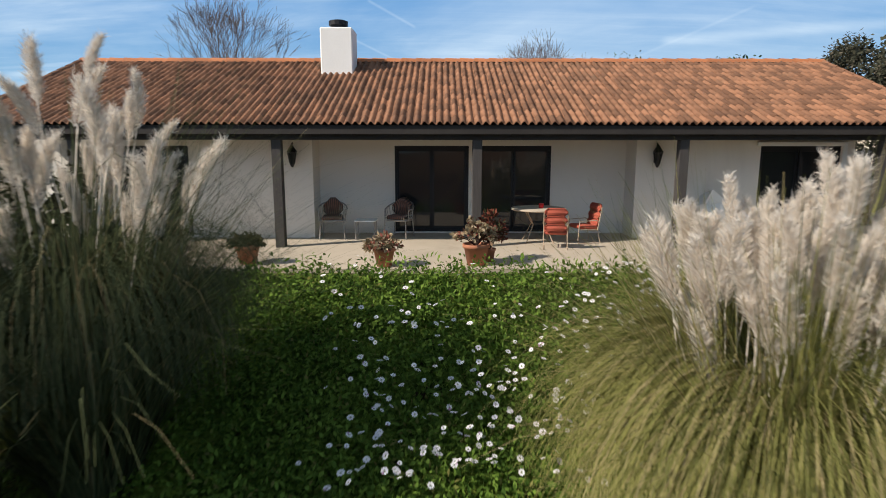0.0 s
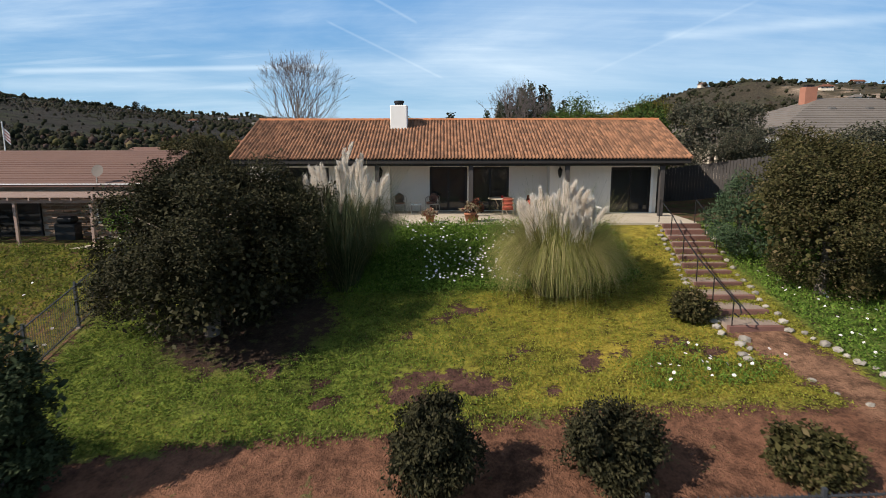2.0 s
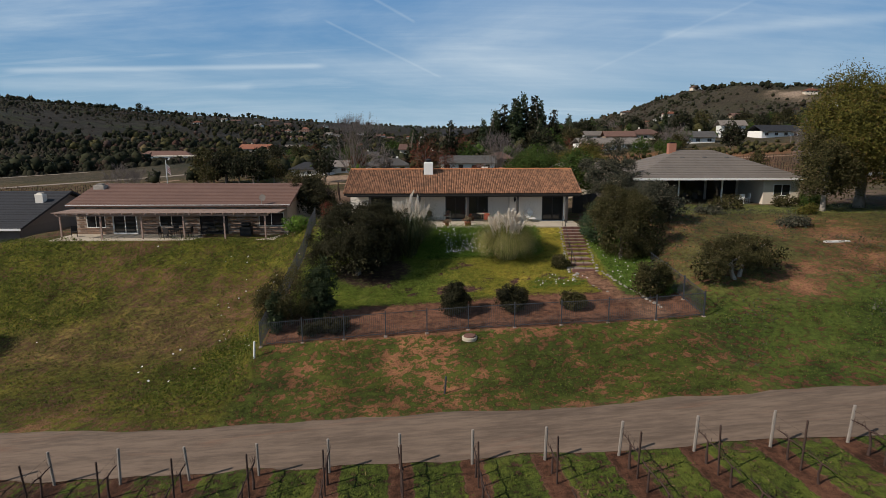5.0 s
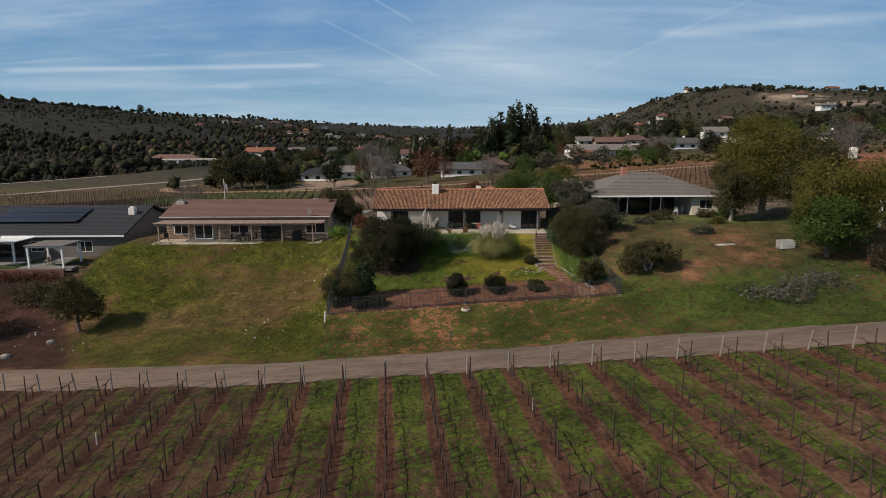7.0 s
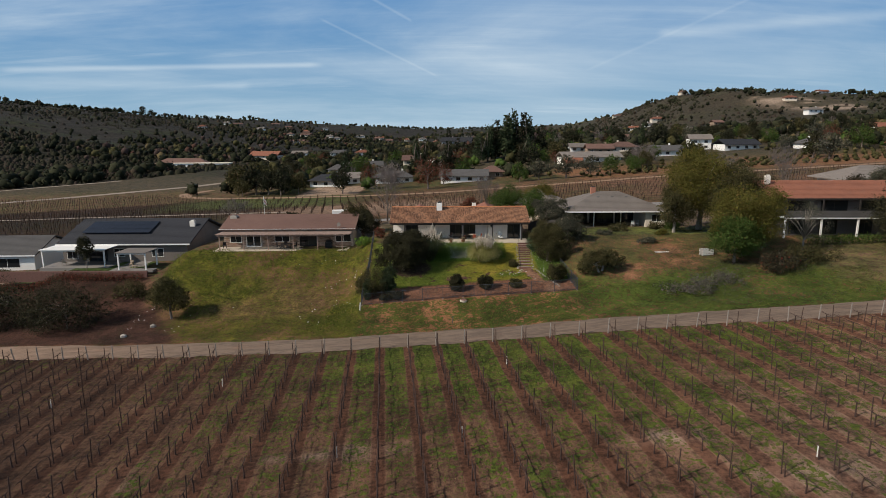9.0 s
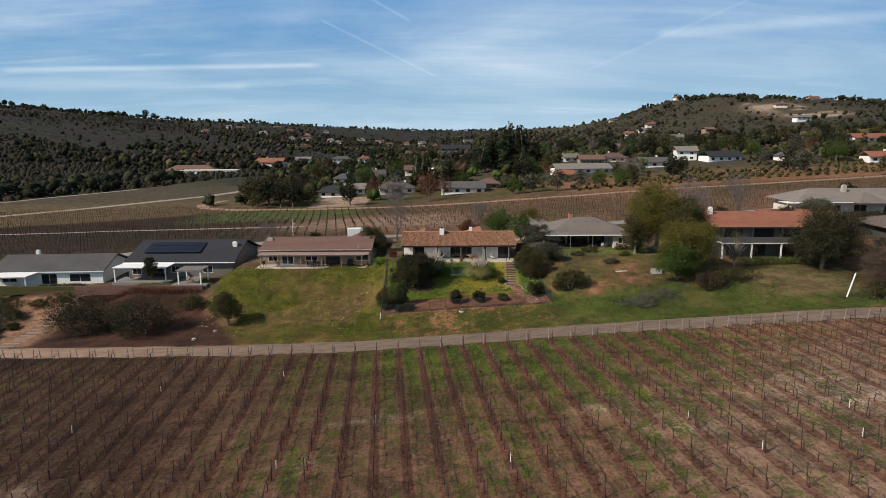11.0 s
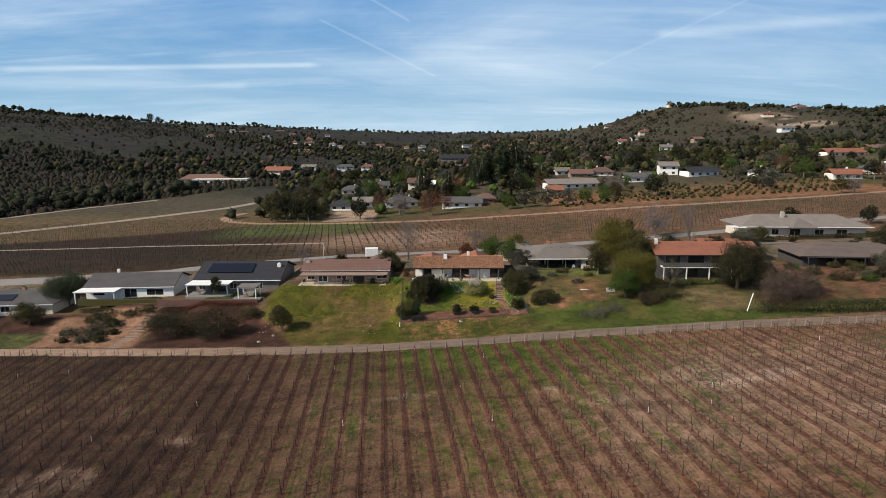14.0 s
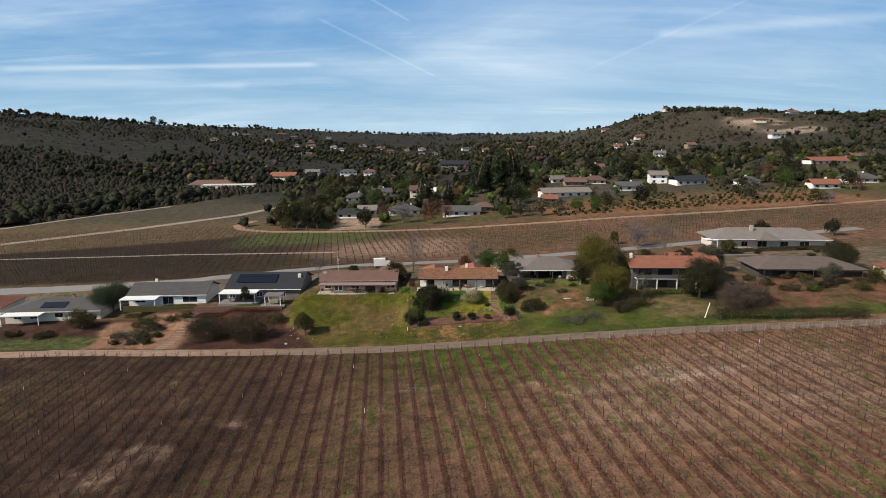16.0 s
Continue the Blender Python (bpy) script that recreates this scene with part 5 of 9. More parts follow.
# grey-green blades of the left clump, darkened: the oak's shade is in their colour
PAMPAS_SHADED = foliage("shaded_grey_green_pampas_blades", (0.030, 0.042, 0.020), (0.125, 0.145, 0.070), (0.24, 0.20, 0.11), 0.12, 0.3)
pampas(3.85, -8.9, 1.8, 3.45, 96, 0.98, 2.2, 3.7, "round pampas grass clump with pale dense plumes", 41, PAMPAS_LEAF, 7000, (2.2, 2.95), 1.6, 0.5, (0.92, 1.28), 10, 0.72)
pampas(-3.15, -8.2, 0.9, 4.5, 46, 1.0, 2.5, 5.05, "tall pampas grass clump in shade with loose plumes", 42, PAMPAS_SHADED, 4800, (2.6, 3.1), 2.8, 0.18, (0.8, 1.12), 14, 0.76)


# ---------------------------------------------------------------- bank of daisies and low ground cover
def scatter(rng, count, x0, x1, y0, y1, keep):
    x, y = rng.uniform(x0, x1, count), rng.uniform(y0, y1, count)
    m = rng.random(count) < keep(x, y)
    return x[m], y[m]


def ground_z(x, y):
    return land(x, y) + 0.05 * wave(x, y, 0.8, 3) + 0.03 * wave(x, y, 2.6, 4)


def cover_stuff(name, rng, x, y, height, leaf, per, mat, label, category, spread=0.1, up=1.2, aspect=0.5, face=False):
    z = ground_z(x, y)
    h = height * (0.55 + 0.45 * np.clip(0.5 + wave(x, y, 1.3, 51), 0, 1))
    p = np.repeat(np.stack([x, y, z], 1), per, 0)
    p = p + rng.normal(size=p.shape) * np.array((spread, spread, 0)) + np.stack([np.zeros(len(p)), np.zeros(len(p)), np.repeat(h, per) * rng.random(len(p)) ** 0.6], 1)
    out = np.tile((0, 0, up), (len(p), 1))
    v, f = leaf_arrays(p, rng, leaf, leaf * aspect, out, 0.0, face)
    return tagged(array_mesh(name, v, f, mat), label, category, kind="stuff")


rng = np.random.default_rng(60)
bank = lambda x, y: inside(x, y, -3.3, 6.6, -8.7, -4.6, 0.6) * (0.35 + 0.65 * smooth01((x + 4) / 1.5))
x, y = scatter(rng, 9500, -3.6, 7.2, -9.2, -4.0, bank)
cover_stuff("daisy_bush_leaves", rng, x, y, 0.40, 0.085, 7, BANK_LEAF, "bank of bright green daisy bushes below the patio", "ground cover", 0.10, face=True)
# no cover leaves under the oak, where the shade-coloured ground shows
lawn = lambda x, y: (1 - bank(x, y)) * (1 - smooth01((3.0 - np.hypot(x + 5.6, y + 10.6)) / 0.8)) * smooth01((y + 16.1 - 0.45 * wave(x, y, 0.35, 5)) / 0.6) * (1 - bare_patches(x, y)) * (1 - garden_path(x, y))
greener = lambda x, y: smooth01((3.0 - x + 2.5 * wave(x, y, 0.35, 5)) / 5)
x, y = scatter(rng, 70000, -10.6, 10.2, -16.4, -5.5, lambda x, y: lawn(x, y) * (1 - greener(x, y)))
cover_stuff("ground_cover", rng, x, y, 0.06, 0.055, 2, COVER_LEAF, "yellow-green creeping ground cover on the garden slope", "ground cover", 0.06, 1.0, 0.5, True)
x, y = scatter(rng, 70000, -10.6, 10.2, -16.4, -5.5, lambda x, y: lawn(x, y) * greener(x, y))
cover_stuff("ground_cover", rng, x, y, 0.08, 0.065, 2, COVER_GREEN, "fresh green creeping ground cover on the garden slope", "ground cover", 0.06, 1.0, 0.5, True)
x, y = scatter(rng, 5000, -10.6, 10.2, -16.4, -5.5, lambda x, y: bare_patches(x, y))
cover_stuff("dead_ground_cover", rng, x, y, 0.05, 0.06, 3, DEAD_LEAF, "dead purple-brown ground cover in patches", "ground cover", 0.06, 0.8, 0.4)
x, y = scatter(rng, 3800, 9.9, 13.6, -17, -4.5, lambda x, y: 0.9 * smooth01((x - 10.1 + 0.02 * (y + 4)) / 0.3) * (1 - garden_path(x, y)))
cover_stuff("weed_leaves", rng, x, y, 0.26, 0.085, 5, BANK_LEAF, "bright green weeds under the shrubs by the path", "ground cover", 0.1)
x, y = scatter(rng, 900, 4.6, 8.6, -14.8, -11.8, lambda x, y: smooth01((wave(x, y, 1.2, 62) + 0.1) / 0.3))
cover_stuff("weed_leaves", rng, x, y, 0.18, 0.07, 5, BANK_LEAF, "green daisy weeds at the foot of the slope", "ground cover", 0.1)
x, y = scatter(rng, 26000, -16, 46, -33, -19.9, lambda x, y: smooth01((y - road_line(x)) / 0.5) * smooth01((wave(x, y, 0.9, 6) + 0.5 * wave(x, y, 2.4, 63) + 0.25) / 0.5))
cover_stuff("grass_tufts", rng, x, y, 0.10, 0.11, 3, GRASS_LEAF, "short green weeds and grass on the strip by the track", "grass", 0.14, 1.0, 0.3)
x, y = scatter(rng, 30000, -41, -11.2, -26, -1.8, lambda x, y: smooth01((y - road_line(x) - 1) / 2) * np.clip(lush_bank(x, y), 0.06, 1) * smooth01((x + 31 + 0.55 * (y + 24)) / 3))
cover_stuff("bank_weeds", rng, x, y, 0.42, 0.15, 4, GRASS_LEAF, "tall green weeds on the neighbouring bank", "grass", 0.2, 0.9, 0.35)
x, y = scatter(rng, 20000, 13.6, 60, -30, 2, lambda x, y: smooth01((y - road_line(x) - 1) / 2) * np.clip(0.2 + 0.9 * wave(x, y, 0.5, 65), 0.02, 0.9))
cover_stuff("slope_weeds", rng, x, y, 0.24, 0.14, 4, LEAF_GREY, "dull grey-green weeds on the rough slope", "grass", 0.22, 0.9, 0.35)

x, y = scatter(rng, 26000, -40, -11.2, -26, -1.8, lambda x, y: smooth01((y - road_line(x) - 0.5) / 1.5) * np.clip(0.55 + 0.5 * wave(x, y, 1.1, 68) - 0.3 * lush_bank(x, y), 0, 1) * smooth01((x + 31 + 0.55 * (y + 24)) / 3))
cover_stuff("dry_grass", rng, x, y, 0.12, 0.14, 3, DRY_GRASS, "dry yellowish grass on the neighbouring bank", "grass", 0.2, 1.2, 0.18)
x, y = scatter(rng, 26000, 13.6, 56, -30, -1, lambda x, y: smooth01((y - road_line(x) - 0.5) / 1.5) * np.clip(0.35 + 0.6 * wave(x, y, 0.9, 69), 0, 1))
cover_stuff("dry_grass", rng, x, y, 0.12, 0.14, 3, DRY_GRASS, "dry grass on the rough slope", "grass", 0.2, 1.2, 0.18)


def daisies(name, rng, x, y, z, r, label):
    k, n = 8, len(x)
    c = np.stack([x, y, z], 1)
    nrm = unit(rng.normal(0, 0.35, (n, 3)) + np.array((0, -0.25, 1)))
    a = unit(np.cross(nrm, rng.normal(size=(n, 3))))
    b = np.cross(nrm, a)
    vs = []
    size = r * rng.uniform(0.75, 1.25, (n, 1))
    for j in range(k):
        t0 = 2 * math.pi * j / k
        d = math.cos(t0) * a + math.sin(t0) * b
        s = -math.sin(t0) * a + math.cos(t0) * b
        vs.append(np.stack([c + d * size * 0.12, c + d * size * 0.65 - s * size * 0.30 + nrm * 0.006, c + d * size + nrm * 0.002, c + d * size * 0.65 + s * size * 0.30 + nrm * 0.006], 1))
    v = np.stack(vs, 1).reshape(-1, 3)
    return tagged(array_mesh(name, v, np.arange(4 * k * n).reshape(-1, 4), PETAL), label, "flowers", kind="stuff")


x, y = scatter(rng, 1300, -2.0, 4.6, -8.8, -4.3, lambda x, y: bank(x, y) * np.clip(0.35 + 0.7 * wave(x, y, 0.9, 66) + 0.25 * smooth01((-5.2 - y) / 1.0), 0.03, 1) * smooth01((x + 1.6 + 0.2 * y) / 1.2 + 1.0))
daisies("white_daisies", rng, x, y, ground_z(x, y) + 0.36 + 0.12 * rng.random(len(x)), 0.042, "white daisies open on the green bank")
x, y = scatter(rng, 75, 4.6, 8.6, -14.8, -11.8, lambda x, y: smooth01((wave(x, y, 1.2, 62) + 0.1) / 0.3))
daisies("white_daisies", rng, x, y, ground_z(x, y) + 0.28, 0.045, "white daisies at the foot of the slope")
x, y = scatter(rng, 140, 10.4, 13, -16, -6, lambda x, y: 0.5 + 0 * x)
daisies("white_daisies", rng, x, y, ground_z(x, y) + 0.3, 0.04, "scattered white daisies under the shrubs")
x, y = scatter(rng, 420, -40, -11.5, -22, -2, lambda x, y: np.clip(wave(x, y, 0.5, 64), 0, 1))
daisies("white_daisies", rng, x, y, ground_z(x, y) + 0.25, 0.06, "scattered white flowers on the neighbouring bank")


# ---------------------------------------------------------------- steps, stones and hand rail
def stair_x(y):
    return float(np.interp(-y, (4.4, 8.0, 12.2), (9.55, 9.2, 8.75)))


def rock_data(seed, r=0.16):
    rg = random.Random(seed)
    bm = bmesh.new()
    bmesh.ops.create_icosphere(bm, subdivisions=1, radius=r)
    s = Vector((rg.uniform(0.8, 1.3), rg.uniform(0.8, 1.2), rg.uniform(0.55, 0.85)))
    for v in bm.verts:
        v.co = Vector((v.co.x * s.x, v.co.y * s.y, v.co.z * s.z)) * rg.uniform(0.82, 1.15)
    return bmesh_data("edging_stone", bm, STONE)


ROCKS = [rock_data(k) for k in range(6)]


def make_steps():
    st = thing("garden_steps", (0, 0, 0), 0, "timber-edged garden steps with gravelly treads", "steps")
    ys = np.arange(-4.3, -12.3, -0.01)
    zs = land(np.array([stair_x(v) for v in ys]), ys)
    level, k, y_prev = 0.0, 0, -4.3
    while True:
        i = np.argmax(zs < level - 0.10)
        if not zs[i] < level - 0.10:
            break
        y = float(ys[i])
        x = stair_x(y)
        w = 0.74
        bm = bmesh.new()
        box(bm, x - w, x + w, y, y_prev, level - 0.22, level - 0.012 + 0.03)
        part("tread", bm, TREAD, st)
        bm = bmesh.new()
        box(bm, x - w - 0.03, x + w + 0.03, y - 0.14, y - 0.002, level - 0.19, level + 0.035, bevel=0.015)
        part("riser", bm, SLEEPER, st)
        y_prev, level, k = y - 0.142, level - 0.165, k + 1
        if k > 13 or y < -12.1:
            break
    return y_prev


make_steps()
rnd = random.Random(8)
stones = [(stair_x(-4.6 - 0.34 * k) - 0.92 + rnd.uniform(-0.08, 0.06), -4.6 - 0.34 * k) for k in range(23)]
stones += [(stair_x(-4.6 - 0.5 * k) + 0.92 + rnd.uniform(-0.06, 0.1), -4.6 - 0.5 * k) for k in range(16)]
stones += [(float(np.interp(k, (0, 20), (9.9, 11.9))) + rnd.uniform(-0.07, 0.07), -12.3 - 0.32 * k) for k in range(20)]
stones += [(8.0 + rnd.uniform(-0.3, 0.3), -12.5 - 0.25 * k) for k in range(5)] + [(9.0, -15.2), (9.4, -15.7), (8.8, -14.6)]
for k, (x, y) in enumerate(stones):
    ob = new("edging_stone", ROCKS[k % 6])
    s = rnd.uniform(0.5, 1.0)
    ob.matrix_basis = pose(x, y, float(land(x, y)) + 0.03, 0, 0, rnd.uniform(0, 360)) @ Matrix.Diagonal((s, s, s * 0.9, 1))
    tagged(ob, "pale rounded stone edging the steps and path", "stone", "edging stones")


def hand_rail(side, y0, y1, count, label):
    r = thing("hand_rail", (0, 0, 0), 0, label, "railing")
    pts = []
    for k in range(count):
        y = y0 + (y1 - y0) * k / (count - 1)
        x = stair_x(y) + side
        z = float(land(x, y))
        bm = bmesh.new()
        tube(bm, [(x, y, z - 0.2), (x, y, z + 0.92)], 0.019, 7)
        part("post", bm, BLACK, r)
        pts.append(Vector((x, y, z + 0.92)))
    end = [pts[-1] + Vector((0.04, -0.25, -0.1)), pts[-1] + Vector((0.05, -0.36, -0.28)), pts[-1] + Vector((0.04, -0.25, -0.42)), pts[-1] + Vector((0.02, -0.06, -0.38))]
    bm = bmesh.new()
    tube(bm, pts + end, 0.021, 7)
    part("rail", bm, BLACK, r)


hand_rail(-0.66, -3.9, -12.0, 6, "black iron hand rail along the steps")
hand_rail(0.70, -4.1, -6.6, 3, "short black iron hand rail at the top of the steps")

# board fence in the shade at the end of the house
bf = thing("board_fence", (0, 0, 0), 0, "weathered grey board fence beside the house", "fence")
for k in range(48):
    x, y = 11.6 + 0.105 * k, 4.6 - 0.115 * k
    z = float(land(x, y))
    bm = bmesh.new()
    box(bm, -0.07, 0.07, -0.012, 0.012, -0.1, 1.75 + 0.03 * math.sin(k * 2.3))
    ob = part("board", bm, WOOD_GREY, bf)
    ob.matrix_basis = pose(x, y, z, 0, 0, -47.5)
# ---------------------------------------------------------------- metal picket fence round the garden
def upright(name, size, h):
    bm = bmesh.new()
    box(bm, -size, size, -size, size, 0, h)
    return bmesh_data(name, bm, FENCE_PAINT)


PICKET, FENCE_POST = upright("picket", 0.0068, 1.30), upright("post", 0.031, 1.50)


bm = bmesh.new()
box(bm, -0.10, 0.10, -0.09, 0.09, -0.1, 0.09, bevel=0.03)
FOOTING = bmesh_data("footing", bm, TREAD)


def picket_fence(a, b, panels, label, gap=0.105, end_post=True):
    f = thing("picket_fence", (0, 0, 0), 0, label, "fence", "garden fence")
    a, b = Vector(a), Vector(b)
    turn = math.degrees(math.atan2(b.y - a.y, b.x - a.x))
    foot = lambda p: float(land(p.x, p.y)) + 0.02
    for k in range(panels + (1 if end_post else 0)):
        p = a.lerp(b, k / panels)
        ob = new("post", FENCE_POST)
        ob.parent, ob.matrix_basis = f, pose(p.x, p.y, foot(p) - 0.06, 0, 0, turn)
        ob = new("footing", FOOTING)
        ob.parent, ob.matrix_basis = f, pose(p.x, p.y, foot(p) - 0.06, 0, 0, turn + 11 * (k % 3))
    for k in range(panels):
        p, q = a.lerp(b, k / panels), a.lerp(b, (k + 1) / panels)
        zp, zq = foot(p), foot(q)
        for h in (0.14, 1.32):
            bm = bmesh.new()
            c = [(p.x, p.y, zp + h), (q.x, q.y, zq + h)]
            d = (q - p).normalized()
            s = Vector((-d.y, d.x)) * 0.016
            slab(bm, [(c[0][0] - s.x, c[0][1] - s.y, c[0][2]), (c[1][0] - s.x, c[1][1] - s.y, c[1][2]), (c[1][0] + s.x, c[1][1] + s.y, c[1][2]), (c[0][0] + s.x, c[0][1] + s.y, c[0][2])], 0.026, Vector((0, 0, -1)))
            part("rail", bm, FENCE_PAINT, f)
        # wire mesh along the foot
        bm = bmesh.new()
        ln, hi = (q - p).length, 0.55
        for j in range(int(ln / 0.09)):
            for lean in (-1, 1):
                s0 = (j + 0.5) * 0.09
                s1 = min(max(s0 + lean * hi * 0.6, 0.02), ln - 0.02)
                h1 = hi * abs(s1 - s0) / (hi * 0.6)
                e = [p.lerp(q, s / ln) for s in (s0, s1)]
                tube(bm, [(e[0].x, e[0].y, zp + (zq - zp) * s0 / ln + 0.02), (e[1].x, e[1].y, zp + (zq - zp) * s1 / ln + 0.02 + h1)], 0.0022, 3, False)
        part("wire_mesh", bm, FENCE_PAINT, f)["kind"] = "stuff"
        n = int((q - p).length / gap)
        for j in range(1, n):
            m = p.lerp(q, j / n)
            ob = new("picket", PICKET)
            ob.parent, ob.matrix_basis = f, pose(m.x, m.y, zp + (zq - zp) * j / n + 0.06, 0, 0, turn)


picket_fence((-10.85, -20.0), (0.62, -19.55), 5, "blue-grey metal picket fence at the foot of the garden", end_post=False)
picket_fence((0.62, -19.55), (13.45, -20.1), 5, "blue-grey metal picket fence below the path")
picket_fence((13.45, -20.1), (12.9, -13.0), 3, "blue-grey metal picket fence up the slope", end_post=False)
picket_fence((-10.85, -20.0), (-11.2, -3.0), 7, "blue-grey metal picket fence between two gardens")

# small things on the strip below the fence
bm = bmesh.new()
mc = thing("drain_cover", (0.66, -20.45, float(land(0.66, -20.45))), 0, "brown iron drain lid in a pale concrete ring", "drain cover")
lathe(bm, [(0.42, -0.05), (0.42, 0.10), (0.39, 0.14), (0.30, 0.14)], 22)
part("ring", bm, CONCRETE, mc, "pale concrete ring")
bm = bmesh.new()
lathe(bm, [(0.33, 0.143), (0.33, 0.20), (0.30, 0.22), (0.0001, 0.225)], 22)
part("lid", bm, SLEEPER, mc, "brown iron lid")
for x, y, h, r, mat, lab, nm in ((-10.95, -20.9, 0.95, 0.055, WHITE_PAINT, "white plastic stand pipe in the grass", "stand_pipe"), (-0.72, -24.9, 0.85, 0.045, FENCE_PAINT, "pale blue-grey marker post by the track", "marker_post"), (51.9, -25.7, 3.4, 0.09, WHITE_PAINT, "leaning white timber post", "white_post")):
    bm = bmesh.new()
    tube(bm, [(0, 0, -0.2), (0, 0, h * 0.96), (0, 0, h)], [r, r, r * 0.7], 10)
    ob = part(nm, bm, mat, None)
    ob.matrix_basis = pose(x, y, float(land(x, y)), 0, 14 if nm == "white_post" else 4, 0)
    tagged(ob, lab, "post")
for x, y in ((-35.5, -18.0), (-37.5, -20.8)):
    ob = new("boulder", ROCKS[1])
    ob.matrix_basis = pose(x, y, float(land(x, y)) + 0.1, 0, 0, 40) @ Matrix.Diagonal((3, 2.4, 2.2, 1))
    tagged(ob, "pale boulder lying on bare earth", "stone")
# ---------------------------------------------------------------- things on the patio
STRIPE, nn, ll, pp = nodes_of("striped_cushion")
co = nn.new("ShaderNodeTexCoord").outputs["Object"]
wv = nn.new("ShaderNodeTexWave")
wv.inputs["Scale"].default_value = 7.0
ll.new(co, wv.inputs["Vector"])
ll.new(mix_node(nn, ll, step_node(nn, ll, wv.outputs["Fac"], 0.4, 0.6), (0.035, 0.03, 0.03), mix_node(nn, ll, step_node(nn, ll, noise_node(nn, ll, co, 2.5).outputs["Fac"], 0.45, 0.55), (0.22, 0.10, 0.07), (0.40, 0.35, 0.27))), pp.inputs["Base Color"])
pp.inputs["Roughness"].default_value = 0.9
WICKER = surface("grey_painted_metal", (0.34, 0.32, 0.29), (0.27, 0.25, 0.23), 0.3, 0.5, 0.1, metal=0.3)
FRAME_TAN = surface("tan_painted_metal", (0.46, 0.36, 0.26), (0.38, 0.29, 0.21), 0.3, 0.5, 0.1, metal=0.2)


def cushion(bm, w, d, h, at, tilt=0.0):
    before = set(bm.verts)
    box(bm, -w / 2, w / 2, -d / 2, d / 2, -h / 2, h / 2, bevel=h * 0.38)
    m = Matrix.Translation(at) @ Matrix.Rotation(tilt, 4, "X")
    for v in bm.verts:
        if v not in before:
            v.co = m @ v.co


def barrel_chair(x, y, turn):
    c = thing("patio_chair", (x, y, 0.0), turn, "round-backed metal patio chair with striped cushion", "chair", "striped patio chairs")
    for sx, sy in ((-0.25, -0.24), (0.25, -0.24), (-0.22, 0.24), (0.22, 0.24)):
        bm = bmesh.new()
        tube(bm, [(sx * 1.12, sy * 1.12, 0), (sx, sy, 0.42)], 0.014, 6)
        part("leg", bm, WICKER, c)
    bm = bmesh.new()
    arc = [(0.33 * math.cos(a), 0.31 * math.sin(a), 0.66 + 0.16 * max(0, math.sin(a))) for a in np.linspace(-0.5, math.pi + 0.5, 15)]
    tube(bm, [(arc[0][0], arc[0][1], 0.42)] + arc + [(arc[-1][0], arc[-1][1], 0.42)], 0.015, 6)
    for p in arc[1:-1]:
        tube(bm, [(p[0] * 0.85, p[1] * 0.85, 0.41), p], 0.006, 4)
    part("backrest", bm, WICKER, c)
    bm = bmesh.new()
    lathe(bm, [(0.29, 0.40), (0.30, 0.42), (0.29, 0.44)], 16)
    part("seat", bm, WICKER, c)
    bm = bmesh.new()
    cushion(bm, 0.46, 0.46, 0.09, (0, -0.02, 0.48))
    cushion(bm, 0.44, 0.09, 0.42, (0, 0.20, 0.68), 0.15)
    part("cushion", bm, STRIPE, c, "dark striped cushion", True)


barrel_chair(-1.85, -0.85, 6)
barrel_chair(-0.35, -0.75, -20)
t = thing("side_table", (-1.10, -0.85, 0), 0, "small square pale metal side table", "table")
bar("tabletop", WHITE_PAINT, t, (-0.24, 0.24, -0.24, 0.24, 0.40, 0.43), bevel=0.006)
for sx in (-0.21, 0.21):
    for sy in (-0.21, 0.21):
        bar("leg", WICKER, t, (sx - 0.015, sx + 0.015, sy - 0.015, sy + 0.015, 0, 0.40))
t = thing("round_table", (2.72, -1.30, 0), 0, "round patio table with pale top on metal legs", "table")
bm = bmesh.new()
lathe(bm, [(0.58, 0.70), (0.60, 0.715), (0.60, 0.735), (0.58, 0.745)], 28)
part("tabletop", bm, CONCRETE, t)
for k in range(4):
    a = math.pi / 4 + k * math.pi / 2
    bm = bmesh.new()
    tube(bm, [(0.42 * math.cos(a), 0.42 * math.sin(a), 0), (0.18 * math.cos(a), 0.18 * math.sin(a), 0.4), (0.40 * math.cos(a), 0.40 * math.sin(a), 0.70)], 0.014, 6)
    part("leg", bm, FRAME_TAN, t)
bm = bmesh.new()
lathe(bm, [(0.045, 0.746), (0.055, 0.78), (0.055, 0.84), (0.05, 0.85)], 12)
ob = part("candle_jar", bm, RED_WAX, None)
ob.matrix_basis = pose(2.76, -1.4, 0)
tagged(ob, "small bright red candle jar on the round table", "candle")


